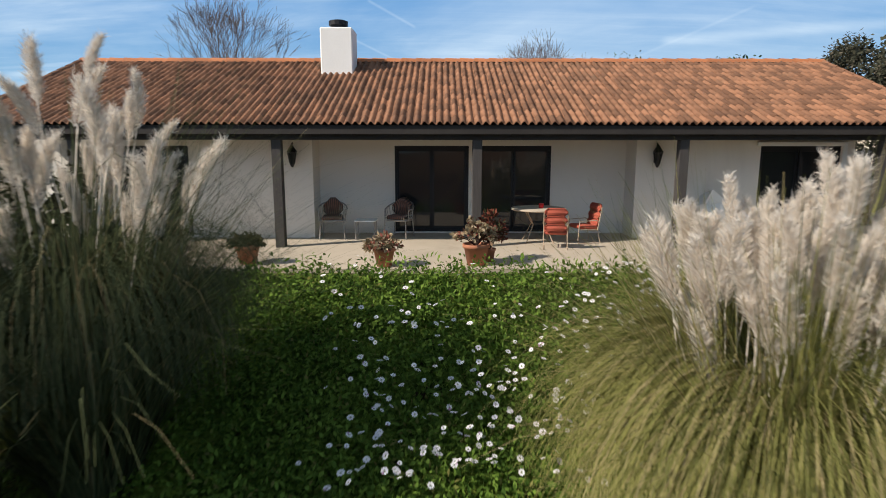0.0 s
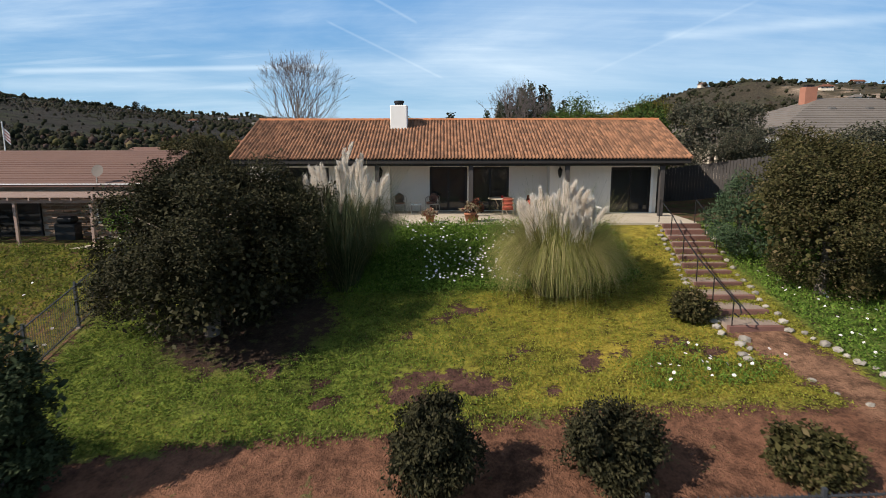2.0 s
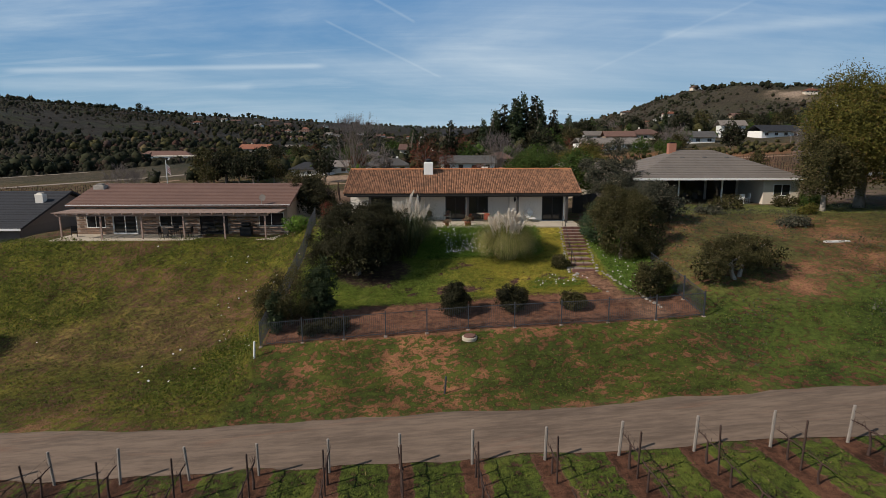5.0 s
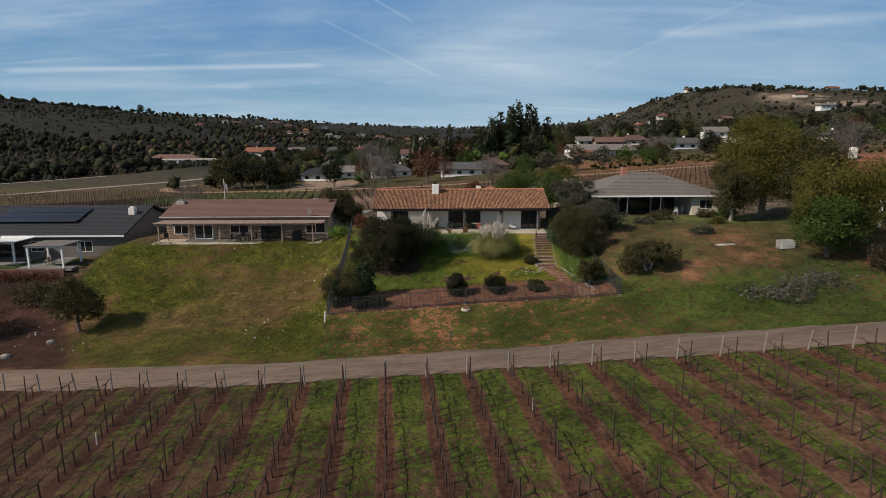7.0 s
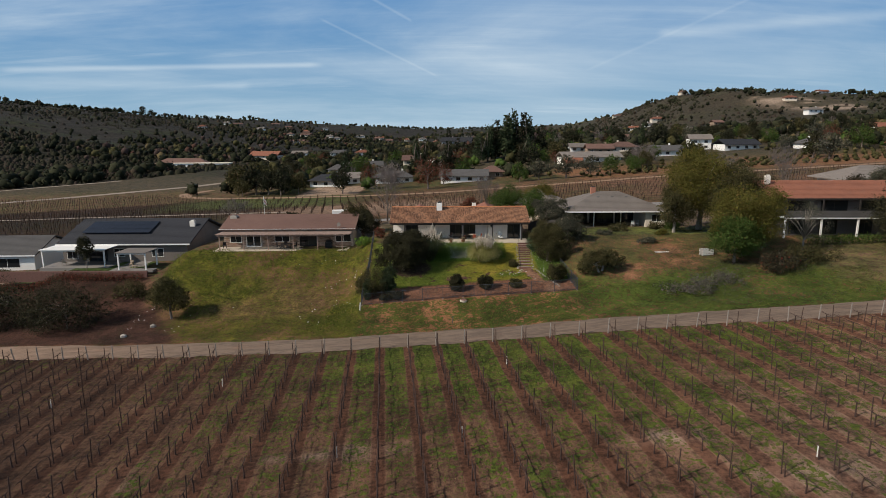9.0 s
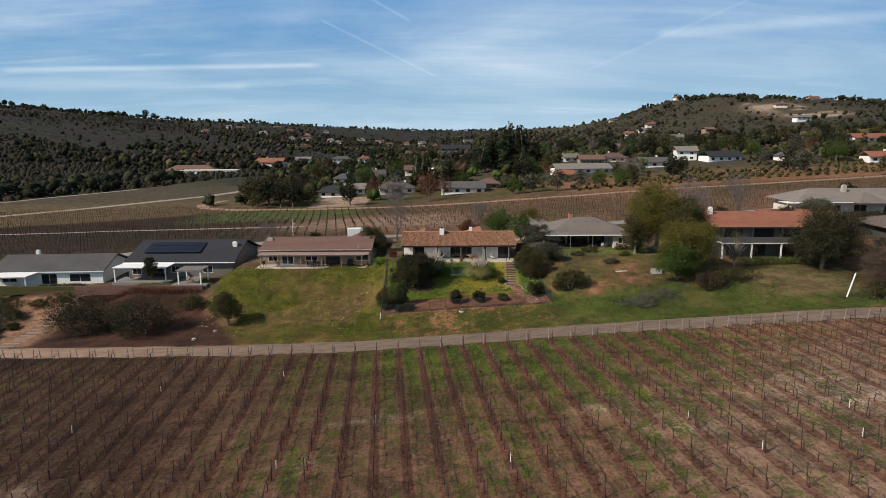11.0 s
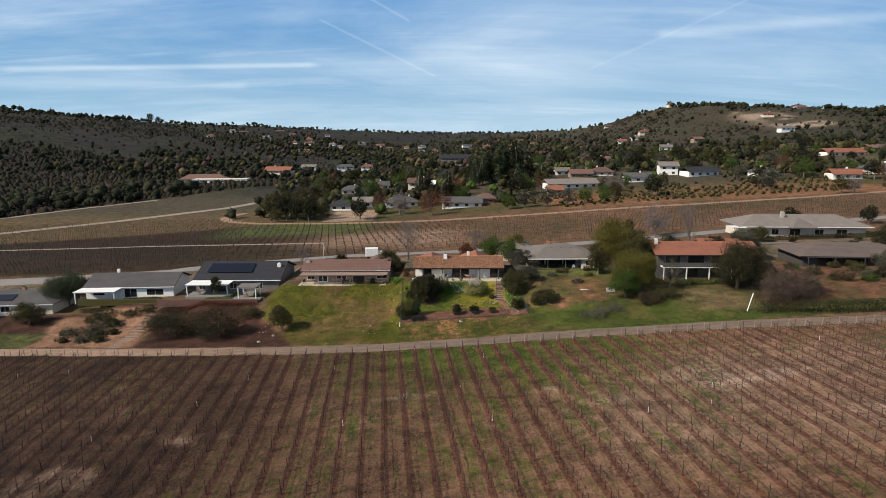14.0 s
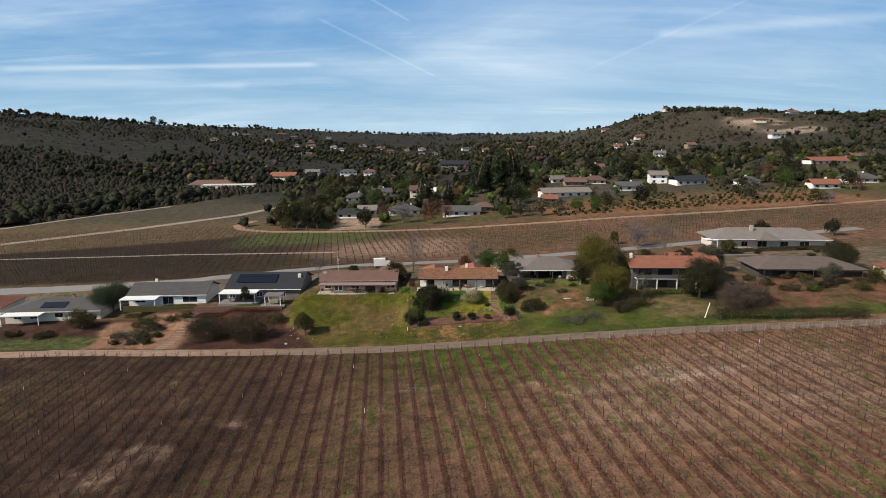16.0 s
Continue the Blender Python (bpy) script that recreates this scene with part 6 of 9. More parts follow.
def cushion_chair(x, y, turn, label):
    c = thing("cushioned_chair", (x, y, 0.0), turn, label, "chair", "red chairs round the table")
    c.scale = (0.88, 0.88, 0.83)
    for s in (-0.27, 0.27):
        bm = bmesh.new()
        tube(bm, [(s, 0.30, 0.012), (s, -0.28, 0.012), (s, -0.30, 0.10), (s, -0.27, 0.58), (s, 0.18, 0.60), (s, 0.27, 0.54)], 0.013, 6)
        part("leg", bm, FRAME_TAN, c)
        bm = bmesh.new()
        tube(bm, [(s, 0.22, 0.35), (s, 0.32, 0.95)], 0.013, 6)
        tube(bm, [(s, -0.27, 0.37), (s, 0.22, 0.35), (s, 0.30, 0.012)], 0.013, 6)
        part("side_frame", bm, FRAME_TAN, c)
    bm = bmesh.new()
    cushion(bm, 0.52, 0.54, 0.10, (0, -0.03, 0.42), -0.06)
    part("seat", bm, RED_CLOTH, c, "coral red seat cushion", True)
    bm = bmesh.new()
    for k in range(3):
        cushion(bm, 0.52, 0.10, 0.21, (0, 0.245 + 0.03 * k, 0.53 + 0.195 * k), -0.16)
    part("backrest", bm, RED_CLOTH, c, "coral red tufted back cushion", True)


cushion_chair(2.95, -2.10, 170, "tan metal chair with coral red cushions")
cushion_chair(3.72, -1.35, -75, "tan metal chair with coral red cushions facing the table")
c = thing("lounge_chair", (6.75, -1.45, 0), 20, "pale canvas lounge chair beside the glass door", "chair")
bm = bmesh.new()
cushion(bm, 0.6, 0.75, 0.08, (0, 0, 0.34), 0.1)
part("seat", bm, WHITE_PAINT, c)
bm = bmesh.new()
cushion(bm, 0.6, 0.08, 0.75, (0, 0.5, 0.68), -0.4)
part("backrest", bm, WHITE_PAINT, c)
for sx in (-0.28, 0.28):
    bm = bmesh.new()
    tube(bm, [(sx, -0.35, 0), (sx, -0.3, 0.32), (sx, 0.4, 0.34), (sx, 0.5, 0.0)], 0.016, 6)
    part("leg", bm, WICKER, c)


def potted(x, y, r, h, leaf_mat, spread, tall, label, seed, leaf=0.09):
    rng = np.random.default_rng(seed)
    p = thing("potted_plant", (x, y, 0.0), 0, label, "plant", "potted plants")
    bm = bmesh.new()
    lathe(bm, [(r * 0.68, 0.0), (r * 0.95, h * 0.82), (r * 1.06, h * 0.83), (r * 1.06, h), (r * 0.92, h), (r * 0.9, h * 0.9), (0.01, h * 0.9)], 18)
    part("pot", bm, TERRACOTTA, p, "terracotta pot", True)
    n = 42
    az, el = rng.uniform(0, 6.3, n), rng.uniform(0.4, 1.4, n)
    end = np.stack([spread * np.cos(az) * np.cos(el), spread * np.sin(az) * np.cos(el), h * 0.9 + tall * np.sin(el) * rng.uniform(0.5, 1, n)], 1)
    bm = bmesh.new()
    for e in end[:18]:
        tube(bm, [(0, 0, h * 0.88), (e[0] * 0.5, e[1] * 0.5, h + (e[2] - h) * 0.6), tuple(e)], [0.012, 0.009, 0.005], 5)
    part("stems", bm, VINE_WOOD, p)
    pts = np.repeat(end, 12, 0) + rng.normal(0, 0.035, (n * 12, 3))
    v, f = leaf_arrays(pts, rng, leaf, leaf * 0.55, unit(np.repeat(end - np.array((0, 0, h)), 12, 0)))
    array_mesh("leaves", v, f, leaf_mat, p)


potted(-0.40, -3.95, 0.19, 0.32, SUCCULENT, 0.30, 0.22, "terracotta pot with low grey succulent on the patio edge", 71)
potted(1.22, -3.85, 0.23, 0.38, SUCCULENT, 0.38, 0.45, "large terracotta pot with branching pale succulent", 72)
potted(1.47, -3.52, 0.12, 0.24, LEAF_RED, 0.28, 0.75, "pot with tall dark red-leaved plant", 73)
potted(-2.85, -3.75, 0.21, 0.34, LEAF_OLIVE, 0.30, 0.20, "terracotta pot with low green plant beside the post", 74)
potted(5.2, -3.9, 0.19, 0.32, LEAF_GREY, 0.3, 0.3, "terracotta pot with grey-leaved plant behind the plumes", 75)


def wall_lantern(x, y):
    w = thing("wall_lantern", (x, y, 1.62), 0, "dark iron lantern hung on the white wall", "lamp", "wall lanterns")
    bm = bmesh.new()
    lathe(bm, [(0.02, -0.02), (0.05, 0.04), (0.05, 0.05)], 10, (0, -0.14, 0))
    lathe(bm, [(0.10, 0.30), (0.12, 0.32), (0.05, 0.42), (0.02, 0.47)], 10, (0, -0.14, 0))
    for k in range(6):
        a = k * math.pi / 3
        tube(bm, [(0.05 * math.cos(a), -0.14 + 0.05 * math.sin(a), 0.05), (0.10 * math.cos(a), -0.14 + 0.10 * math.sin(a), 0.30)], 0.008, 5)
    part("cage", bm, BLACK, w)
    bm = bmesh.new()
    lathe(bm, [(0.045, 0.052), (0.09, 0.295)], 10, (0, -0.14, 0))
    part("glass", bm, GLASS, w)
    bm = bmesh.new()
    tube(bm, [(0, -0.002, 0.2), (0, -0.07, 0.52), (0, -0.14, 0.47)], 0.012, 6)
    box(bm, -0.04, 0.04, -0.02, -0.002, 0.08, 0.34)
    part("bracket", bm, BLACK, w)


wall_lantern(-2.70, -0.75)
wall_lantern(5.40, -0.75)
# ---------------------------------------------------------------- houses of the row
def stepped_gable(bm, x0, x1, y0, y1, eave, ridge, course=0.36, lap=0.035, thick=0.16):
    """A gable roof with lapped courses, ridge along x: one closed profile drawn along x."""
    ym = (y0 + y1) / 2
    n = max(4, int(math.hypot(ym - y0, ridge - eave) / course))
    prof = []
    for k in range(n):
        a, b = k / n, (k + 1) / n
        prof += [(y0 + (ym - y0) * a, eave + (ridge - eave) * a + lap), (y0 + (ym - y0) * b, eave + (ridge - eave) * b)]
    prof += [(2 * ym - y, z) for y, z in reversed(prof)]
    prof += [(y1, eave - thick), (ym, ridge - thick * 1.2), (y0, eave - thick)]
    ring = [[bm.verts.new((x, y, z)) for y, z in prof] for x in (x0, x1)]
    m = len(prof)
    for i in range(m):
        bm.faces.new((ring[0][i], ring[0][(i + 1) % m], ring[1][(i + 1) % m], ring[1][i]))
    bm.faces.new(list(reversed(ring[0])))
    bm.faces.new(ring[1])


def stepped_hip(bm, x0, x1, y0, y1, eave, ridge, inset, course=0.4, lap=0.04, thick=0.16):
    """A hipped roof in lapped courses."""
    ym, run = (y0 + y1) / 2, (y1 - y0) / 2
    n = max(4, int(math.hypot(run, ridge - eave) / course))
    rings = []
    loop = lambda s, z: [bm.verts.new(p) for p in ((x0 + inset * s, y0 + run * 0.985 * s, z), (x1 - inset * s, y0 + run * 0.985 * s, z), (x1 - inset * s, y1 - run * 0.985 * s, z), (x0 + inset * s, y1 - run * 0.985 * s, z))]
    rings.append(loop(0, eave - thick))
    for k in range(n):
        a, b = k / n, (k + 1) / n
        rings.append(loop(a, eave + (ridge - eave) * a + lap))
        rings.append(loop(b, eave + (ridge - eave) * b))
    for u, w in zip(rings, rings[1:]):
        for i in range(4):
            bm.faces.new((u[i], u[(i + 1) % 4], w[(i + 1) % 4], w[i]))
    bm.faces.new(list(reversed(rings[0])))
    bm.faces.new(rings[-1])


def window(parent, x0, x1, y, z0, z1, frame, name="window"):
    """A window that stands 3 cm out of a wall facing -y, its glass set back in the frame."""
    w = bar(name, frame, parent, (x0, x1, y - 0.03, y - 0.002, z1 - 0.07, z1), (x0, x1, y - 0.03, y - 0.002, z0, z0 + 0.06), (x0, x0 + 0.06, y - 0.03, y - 0.002, z0 + 0.06, z1 - 0.07), (x1 - 0.06, x1, y - 0.03, y - 0.002, z0 + 0.06, z1 - 0.07), ((x0 + x1) / 2 - 0.025, (x0 + x1) / 2 + 0.025, y - 0.03, y - 0.002, z0 + 0.06, z1 - 0.07))
    bar("pane", GLASS, w, (x0 + 0.058, x1 - 0.058, y - 0.014, y - 0.004, z0 + 0.058, z1 - 0.068))
    return w


def ranch_house(name, at, turn, w, d, wall_h, rise, over, roof_kind, wall, roof, frame, label, wins=(), chimneys=(), porch=None, gable_mat=None, hip_in=None):
    """A house w wide (x) and d deep (y), its front wall at y = 0 facing -y."""
    h = thing(name, at, turn, label, "house")
    for side in ((0, w, 0, 0.2), (0, 0.2, 0.2, d - 0.2), (w - 0.2, w, 0.2, d - 0.2), (0, w, d - 0.2, d)):
        bar("wall", wall, h, side + (-0.6, wall_h))
    bm = bmesh.new()
    if roof_kind == "gable":
        fo = porch["roof"] if porch and porch.get("roof") else over
        eave = wall_h + 0.05
        ym = (d - fo + over) / 2
        stepped_gable(bm, -over, w + over, -fo, d + over, eave, eave + rise)
        part("roof", bm, roof, h)
        for x in (0.0, w - 0.2):
            bm = bmesh.new()
            slab(bm, [(x, 0.21, wall_h), (x, d - 0.21, wall_h), (x, ym, eave + rise - 0.25)], 0.2, Vector((1, 0, 0)))
            part("gable", bm, gable_mat or wall, h)
    else:
        fo = porch["roof"] if porch and porch.get("roof") else over
        stepped_hip(bm, -over, w + over, -fo, d + over, wall_h + 0.05, wall_h + rise, hip_in or d / 2 + over)
        part("roof", bm, roof, h)
    if frame is not None:
        bar("fascia", frame, h, (-over, w + over, -fo - 0.04, -fo - 0.004, wall_h - (porch or {}).get("fascia", 0.14), wall_h + 0.06))
    for x0, x1, z0, z1 in wins:
        window(h, x0, x1, 0.0, z0, z1, WHITE_PAINT if frame is None else frame)
    for x, y, top, mat, s in chimneys:
        c = bar("chimney", mat, h, (x - s, x + s, y - s * 0.8, y + s * 0.8, wall_h, top), bevel=0.02)
        bar("chimney_cap", BLACK if mat is BRICK else mat, c, (x - s * 0.6, x + s * 0.6, y - s * 0.5, y + s * 0.5, top + 0.002, top + 0.14))
    if porch:
        mat = porch.get("mat", WHITE_PAINT)
        for x in porch["posts"]:
            bar("post", mat, h, (x - 0.06, x + 0.06, -porch["depth"] - 0.06, -porch["depth"] + 0.06, -0.3, porch["h"]))
        bar("porch_beam", mat, h, (min(porch["posts"]) - 0.3, max(porch["posts"]) + 0.3, -porch["depth"] - 0.06, -porch["depth"] + 0.06, porch["h"] + 0.002, porch["h"] + 0.16))
        if porch.get("slab", True):
            bar("porch_floor", CONCRETE, h, (min(porch["posts"]) - 0.8, max(porch["posts"]) + 0.8, -porch["depth"] - 0.6, -0.003, -0.45, 0.0))
    return h


def patio_cover(h, x0, x1, y0, y1, z, mat, top=None):
    """A slatted or solid cover on posts in front of a house."""
    for x in (x0 + 0.12, x1 - 0.12):
        bar("post", mat, h, (x - 0.09, x + 0.09, y0 + 0.03, y0 + 0.21, -0.3, z))
    bar("porch_beam", mat, h, (x0, x1, y0 + 0.02, y0 + 0.22, z + 0.002, z + 0.2))
    bar("patio_cover", top or mat, h, (x0 - 0.15, x1 + 0.15, y0 - 0.2, y1, z + 0.203, z + 0.28))


def solar_array(h, x0, x1, y0, z0, y1, z1, cols, rows):
    panel = surface_cache("solar")
    n = Vector((0, -(z1 - z0), (y1 - y0))).normalized()
    for i in range(cols):
        for j in range(rows):
            a, b = x0 + (x1 - x0) * i / cols + 0.02, x0 + (x1 - x0) * (i + 1) / cols - 0.02
            u, v = j / rows + 0.01, (j + 1) / rows - 0.01
            q = lambda x, s: Vector((x, y0 + (y1 - y0) * s, z0 + (z1 - z0) * s)) + n * 0.16
            bm = bmesh.new()
            slab(bm, [q(a, u), q(b, u), q(b, v), q(a, v)], 0.05, -n)
            part("solar_panel", bm, panel, h)


CACHE = {}


def surface_cache(key):
    if key not in CACHE:
        m, n, l, p = nodes_of("solar_glass")
        p.inputs["Base Color"].default_value = (0.010, 0.011, 0.018, 1)
        p.inputs["Roughness"].default_value = 0.16
        CACHE[key] = m
    return CACHE[key]


# the house with the brown roof and the salmon pergola
BZ = -1.52
BRICK_SKIP = ((0.9, 2.6, 0.6, 1.9), (7.5, 9.7, 0.7, 1.95), (16.5, 18.8, 0.7, 1.95))
MORTAR = surface("pale_weeping_mortar", (0.38, 0.30, 0.24), (0.30, 0.24, 0.19), 0.5, 0.95, 0.3)
BLOCK = surface("tan_slump_block", (0.27, 0.175, 0.12), (0.19, 0.12, 0.085), 0.3, 0.95, 0.4, each=0.3)
hb = ranch_house("brown_roof_house", (-33.9, 2.1, BZ), 0, 19.1, 9.6, 2.68, 1.53, 0.45, "gable", MORTAR, BROWN_ROOF, WHITE_PAINT, "long tan block ranch house with brown shingle roof and pergola", BRICK_SKIP, ((0.55, 3.4, 4.2, STONE, 0.5),), {"posts": (0.35, 3.8, 7.3, 10.9, 14.4, 17.9), "depth": 2.85, "h": 2.0, "mat": PINK_BEAM, "roof": 0.7, "fascia": -0.01}, gable_mat=TAN_PAINT)
for x0, x1 in ((3.3, 5.5), (11.2, 13.7)):
    sliding_door(hb, x0, x1, -0.10, 0.02, 2.05, 2, WHITE_PAINT if x0 < 5 else BLACK)
# courses of rough slump block round the openings
bm = bmesh.new()
box(bm, 0.01, 0.42, -0.035, -0.001, 0.012, 0.150, bevel=0.012)
BLOCK_DATA = bmesh_data("brick", bm, BLOCK)
rg = random.Random(77)
for c in range(11):
    for k in range(44):
        x = 0.02 + 0.435 * (k + 0.5 * (c % 2))
        if x > 18.6 or any(a - 0.42 < x < b and z0 - 0.13 < 0.2 * c + 0.02 < z1 for a, b, z0, z1 in BRICK_SKIP + ((3.3, 5.5, 0, 2.05), (11.2, 13.7, 0, 2.05))):
            continue
        ob = new("brick", BLOCK_DATA)
        ob.parent, ob.matrix_basis = hb, pose(x, rg.uniform(0, 0.008), 0.2 * c + 0.02 + rg.uniform(-0.012, 0.012), 0, rg.uniform(-0.8, 0.8), 0) @ Matrix.Diagonal((1, 1, rg.uniform(0.92, 1.12), 1))
for k in range(20):
    bar("pergola_rafter", PINK_BEAM, hb, (0.2 + 0.95 * k, 0.27 + 0.95 * k, -3.35, -0.04, 2.165, 2.29))
for k in range(16):
    bar("pergola_slat", PINK_BEAM, hb, (-0.1, 19.1, -3.30 + 0.2 * k, -3.19 + 0.2 * k, 2.293, 2.34))
bm = bmesh.new()
stepped_hip(bm, 13.5, 20.3, 9.2, 16.5, 2.4, 4.2, 3.4)
part("roof", bm, BROWN_ROOF, hb)
bar("wall", TAN_PAINT, hb, (14.0, 19.8, 9.61, 16.0, -0.6, 2.3))
dish = thing("satellite_dish", (-16.9, 1.5, BZ + 2.75), 0, "grey satellite dish on the brown roof edge", "dish")
bm = bmesh.new()
tube(bm, [(0, 0, -0.1), (0, 0, 0.5)], 0.03, 8)
part("mast", bm, WICKER, dish)
bm = bmesh.new()
rings = [[bm.verts.new((r * math.cos(a) + 0.15, -0.12 + r * r * 0.5 * -0.6 + r * math.sin(a) * 0.35, 0.62 + r * math.sin(a))) for a in np.linspace(0, 2 * math.pi, 17)[:-1]] for r in (0.04, 0.18, 0.29)]
for u, w in zip(rings, rings[1:]):
    for i in range(16):
        bm.faces.new((u[i], u[(i + 1) % 16], w[(i + 1) % 16], w[i]))
bm.faces.new(rings[0])
part("reflector", bm, GREY_ROOF, dish, "", True)
flag = thing("flag_pole", (-31.8, 16.0, float(land(-31.8, 16))), 0, "tall pole with a limp striped flag", "flag")
bm = bmesh.new()
tube(bm, [(0, 0, 0), (0, 0, 6.3)], 0.04, 8)
part("pole", bm, WHITE_PAINT, flag)
for k in range(7):
    bm = bmesh.new()
    slab(bm, [(0.05, 0, 5.0 + 0.12 * k), (0.05, 0, 5.12 + 0.12 * k), (0.40, 0.1, 4.72 + 0.12 * k), (0.40, 0.1, 4.60 + 0.12 * k)], 0.02, Vector((0, 1, 0)))
    part("stripe", bm, RED_CLOTH if k % 2 else WHITE_PAINT, flag)


def garden_set(x, y, z, seed, label):
    t = thing("garden_table", (x, y, z), 0, label, "table")
    bar("tabletop", WOOD_DARK, t, (-0.7, 0.7, -0.45, 0.45, 0.70, 0.75))
    for sx in (-0.6, 0.6):
        for sy in (-0.36, 0.36):
            bar("leg", WOOD_DARK, t, (sx - 0.03, sx + 0.03, sy - 0.03, sy + 0.03, 0, 0.70))


def garden_chair(x, y, z, turn, mat, label):
    c = thing("garden_chair", (x, y, z), turn, label, "chair")
    bar("seat", mat, c, (-0.24, 0.24, -0.24, 0.24, 0.40, 0.46), bevel=0.01)
    bar("backrest", mat, c, (-0.24, 0.24, 0.20, 0.26, 0.463, 0.95), bevel=0.01)
    for sx in (-0.21, 0.21):
        for sy in (-0.21, 0.21):
            bar("leg", mat, c, (sx - 0.02, sx + 0.02, sy - 0.02, sy + 0.02, 0, 0.40))


garden_set(-24.2, 0.3, BZ, 1, "dark wooden table on the neighbouring porch")
for x, y, a in ((-25.4, 0.3, 90), (-23.0, 0.3, -90), (-24.6, -0.5, 180), (-24.6, 1.1, 0), (-33.3, 0.6, 30), (-22.0, 1.0, 0)):
    garden_chair(x, y, BZ, a, WOOD_DARK, "dark wooden porch chair")
g = thing("barbecue", (-18.2, 0.9, BZ), 0, "dark covered barbecue against the tan wall", "barbecue")
bar("cart", BLACK, g, (-0.5, 0.5, -0.3, 0.3, 0.05, 0.85), bevel=0.02)
bar("lid", BLACK, g, (-0.42, 0.42, -0.28, 0.28, 0.853, 1.2), bevel=0.1)

# the house with the solar roof
SZ = -3.75
# wall grey carries the shade under eaves and covers in its colour
hs = ranch_house("solar_roof_house", (-58.2, 2.6, SZ), 0, 18.6, 15.0, 2.7, 2.75, 0.6, "gable", GREY_ROOF, DARK_ROOF, WHITE_PAINT, "ranch house with shade-greyed walls, slate-grey roof and solar panels", ((0.6, 2.2, 0.4, 2.1), (7.6, 9.2, 0.7, 2.0), (13.2, 15.0, 0.7, 2.0)), ((17.6, 5.0, 5.4, STUCCO, 0.4),))
solar_array(hs, 1.8, 12.0, 2.2, 3.88, 6.2, 5.09, 10, 3)
patio_cover(hs, -0.6, 8.4, -4.0, -0.05, 2.3, WHITE_PAINT)
patio_cover(hs, 11.3, 15.3, -6.2, -2.6, 2.25, WHITE_PAINT, GREY_ROOF)
bar("post", WHITE_PAINT, hs, (11.35, 11.53, -2.85, -2.67, -0.3, 2.25))
bar("post", WHITE_PAINT, hs, (15.07, 15.25, -2.85, -2.67, -0.3, 2.25))
bar("porch_floor", ASPHALT, hs, (-0.8, 9, -4.4, -0.003, -0.45, 0.02), (10.2, 16.2, -6.4, -0.003, -0.25, 0.02))
sliding_door(hs, 3.4, 6.6, -0.08, 0.05, 2.1, 2, BLACK)
for x, y, a in ((-46.2, -1.2, 0), (-45.2, -2.2, 90), (-56.5, 0.0, 180), (-53.5, 0.5, 0)):
    garden_chair(x, y, SZ, a, FRAME_TAN, "tan patio chair under a white cover")
bar("garden_wall", SLEEPER, None, (-64, -42.5, -4.4, -4.1, -5.2, -3.72))
tagged(bpy.data.objects["garden_wall"], "low dark timber retaining wall below a lawn", "wall", kind="structure")
make_tree("garden_tree", -51.8, -2.6, 4.2, [(0, 0, 2.9, 0.9, 0.9, 1.6), (0.1, 0, 4.2, 0.4, 0.4, 0.7)], 260, 26, 0.11, LEAF_DARK, "slender young tree on a small lawn", seed=81, spread=0.2, trunk_r=0.06, trunk_h=2.2, limbs=5)

# houses farther down the row
GZ = -5.85
hg = ranch_house("grey_roof_house", (-84.6, 5.1, GZ), 3, 19.6, 11.0, 2.5, 2.2, 0.5, "gable", WHITE_PAINT, MID_ROOF, WHITE_PAINT, "white ranch house with weathered grey roof", ((8.6, 11.4, 0.1, 2.1), (13.6, 17.4, 0.5, 2.0), (1.6, 4.2, 0.6, 2.0)), ((5.0, 6.0, 5.4, STUCCO, 0.35),))
patio_cover(hg, -0.5, 8.2, -4.0, -0.05, 2.2, WHITE_PAINT)
bar("hedge", LEAF_OLIVE, None, (-84, -66, 0.6, 1.3, -6.4, -5.0))
tagged(bpy.data.objects["hedge"], "clipped hedge in front of a white house", "hedge", kind="structure")
hw = ranch_house("solar_bungalow", (-113, -0.5, -8.4), 4, 23.0, 12.0, 2.4, 2.0, 0.6, "hip", CREAM_PAINT, MID_ROOF, WHITE_PAINT, "cream bungalow with grey-brown hipped roof and solar panels", ((2, 4, 0.5, 2.0), (6, 8, 0.5, 2.0), (12, 14, 0.7, 2.0), (16, 18, 0.7, 2.0)), ((14, 6, 5.0, BRICK, 0.4),), hip_in=7)
solar_array(hw, 8.0, 14.0, 1.0, 2.95, 3.6, 3.75, 5, 1)
patio_cover(hw, 1.0, 10.0, -3.6, -0.05, 2.1, WHITE_PAINT)
ranch_house("orange_roof_bungalow", (-138, 6, -9.6), 6, 18, 11, 2.4, 2.2, 0.5, "hip", CREAM_PAINT, TILE_FAR, None, "cream bungalow with orange tile roof", ((3, 5, 0.6, 2),), hip_in=6)

# the house with the grey hipped roof
NZ = 0.83
hn = ranch_house("grey_hip_house", (17.3, 8.8, NZ), 0, 15.2, 6.8, 2.45, 2.5, 0.5, "hip", CREAM_PAINT, GREY_ROOF, WHITE_PAINT, "cream house with grey hipped roof and deep shaded porch", (), ((5.2, 0.8, 5.6, BRICK, 0.38),), {"posts": (0.3, 4.3, 8.4, 12.6), "depth": 3.95, "h": 2.25, "roof": 5.4, "slab": True}, hip_in=6.4)
# wide dark doors added over the cream wall to stand for the porch's shade
for x0, x1 in ((0.4, 4.2), (4.6, 8.4), (8.7, 11.6)):
    sliding_door(hn, x0, x1, -0.10, 0.02, 2.2, 2, WOOD_DARK)
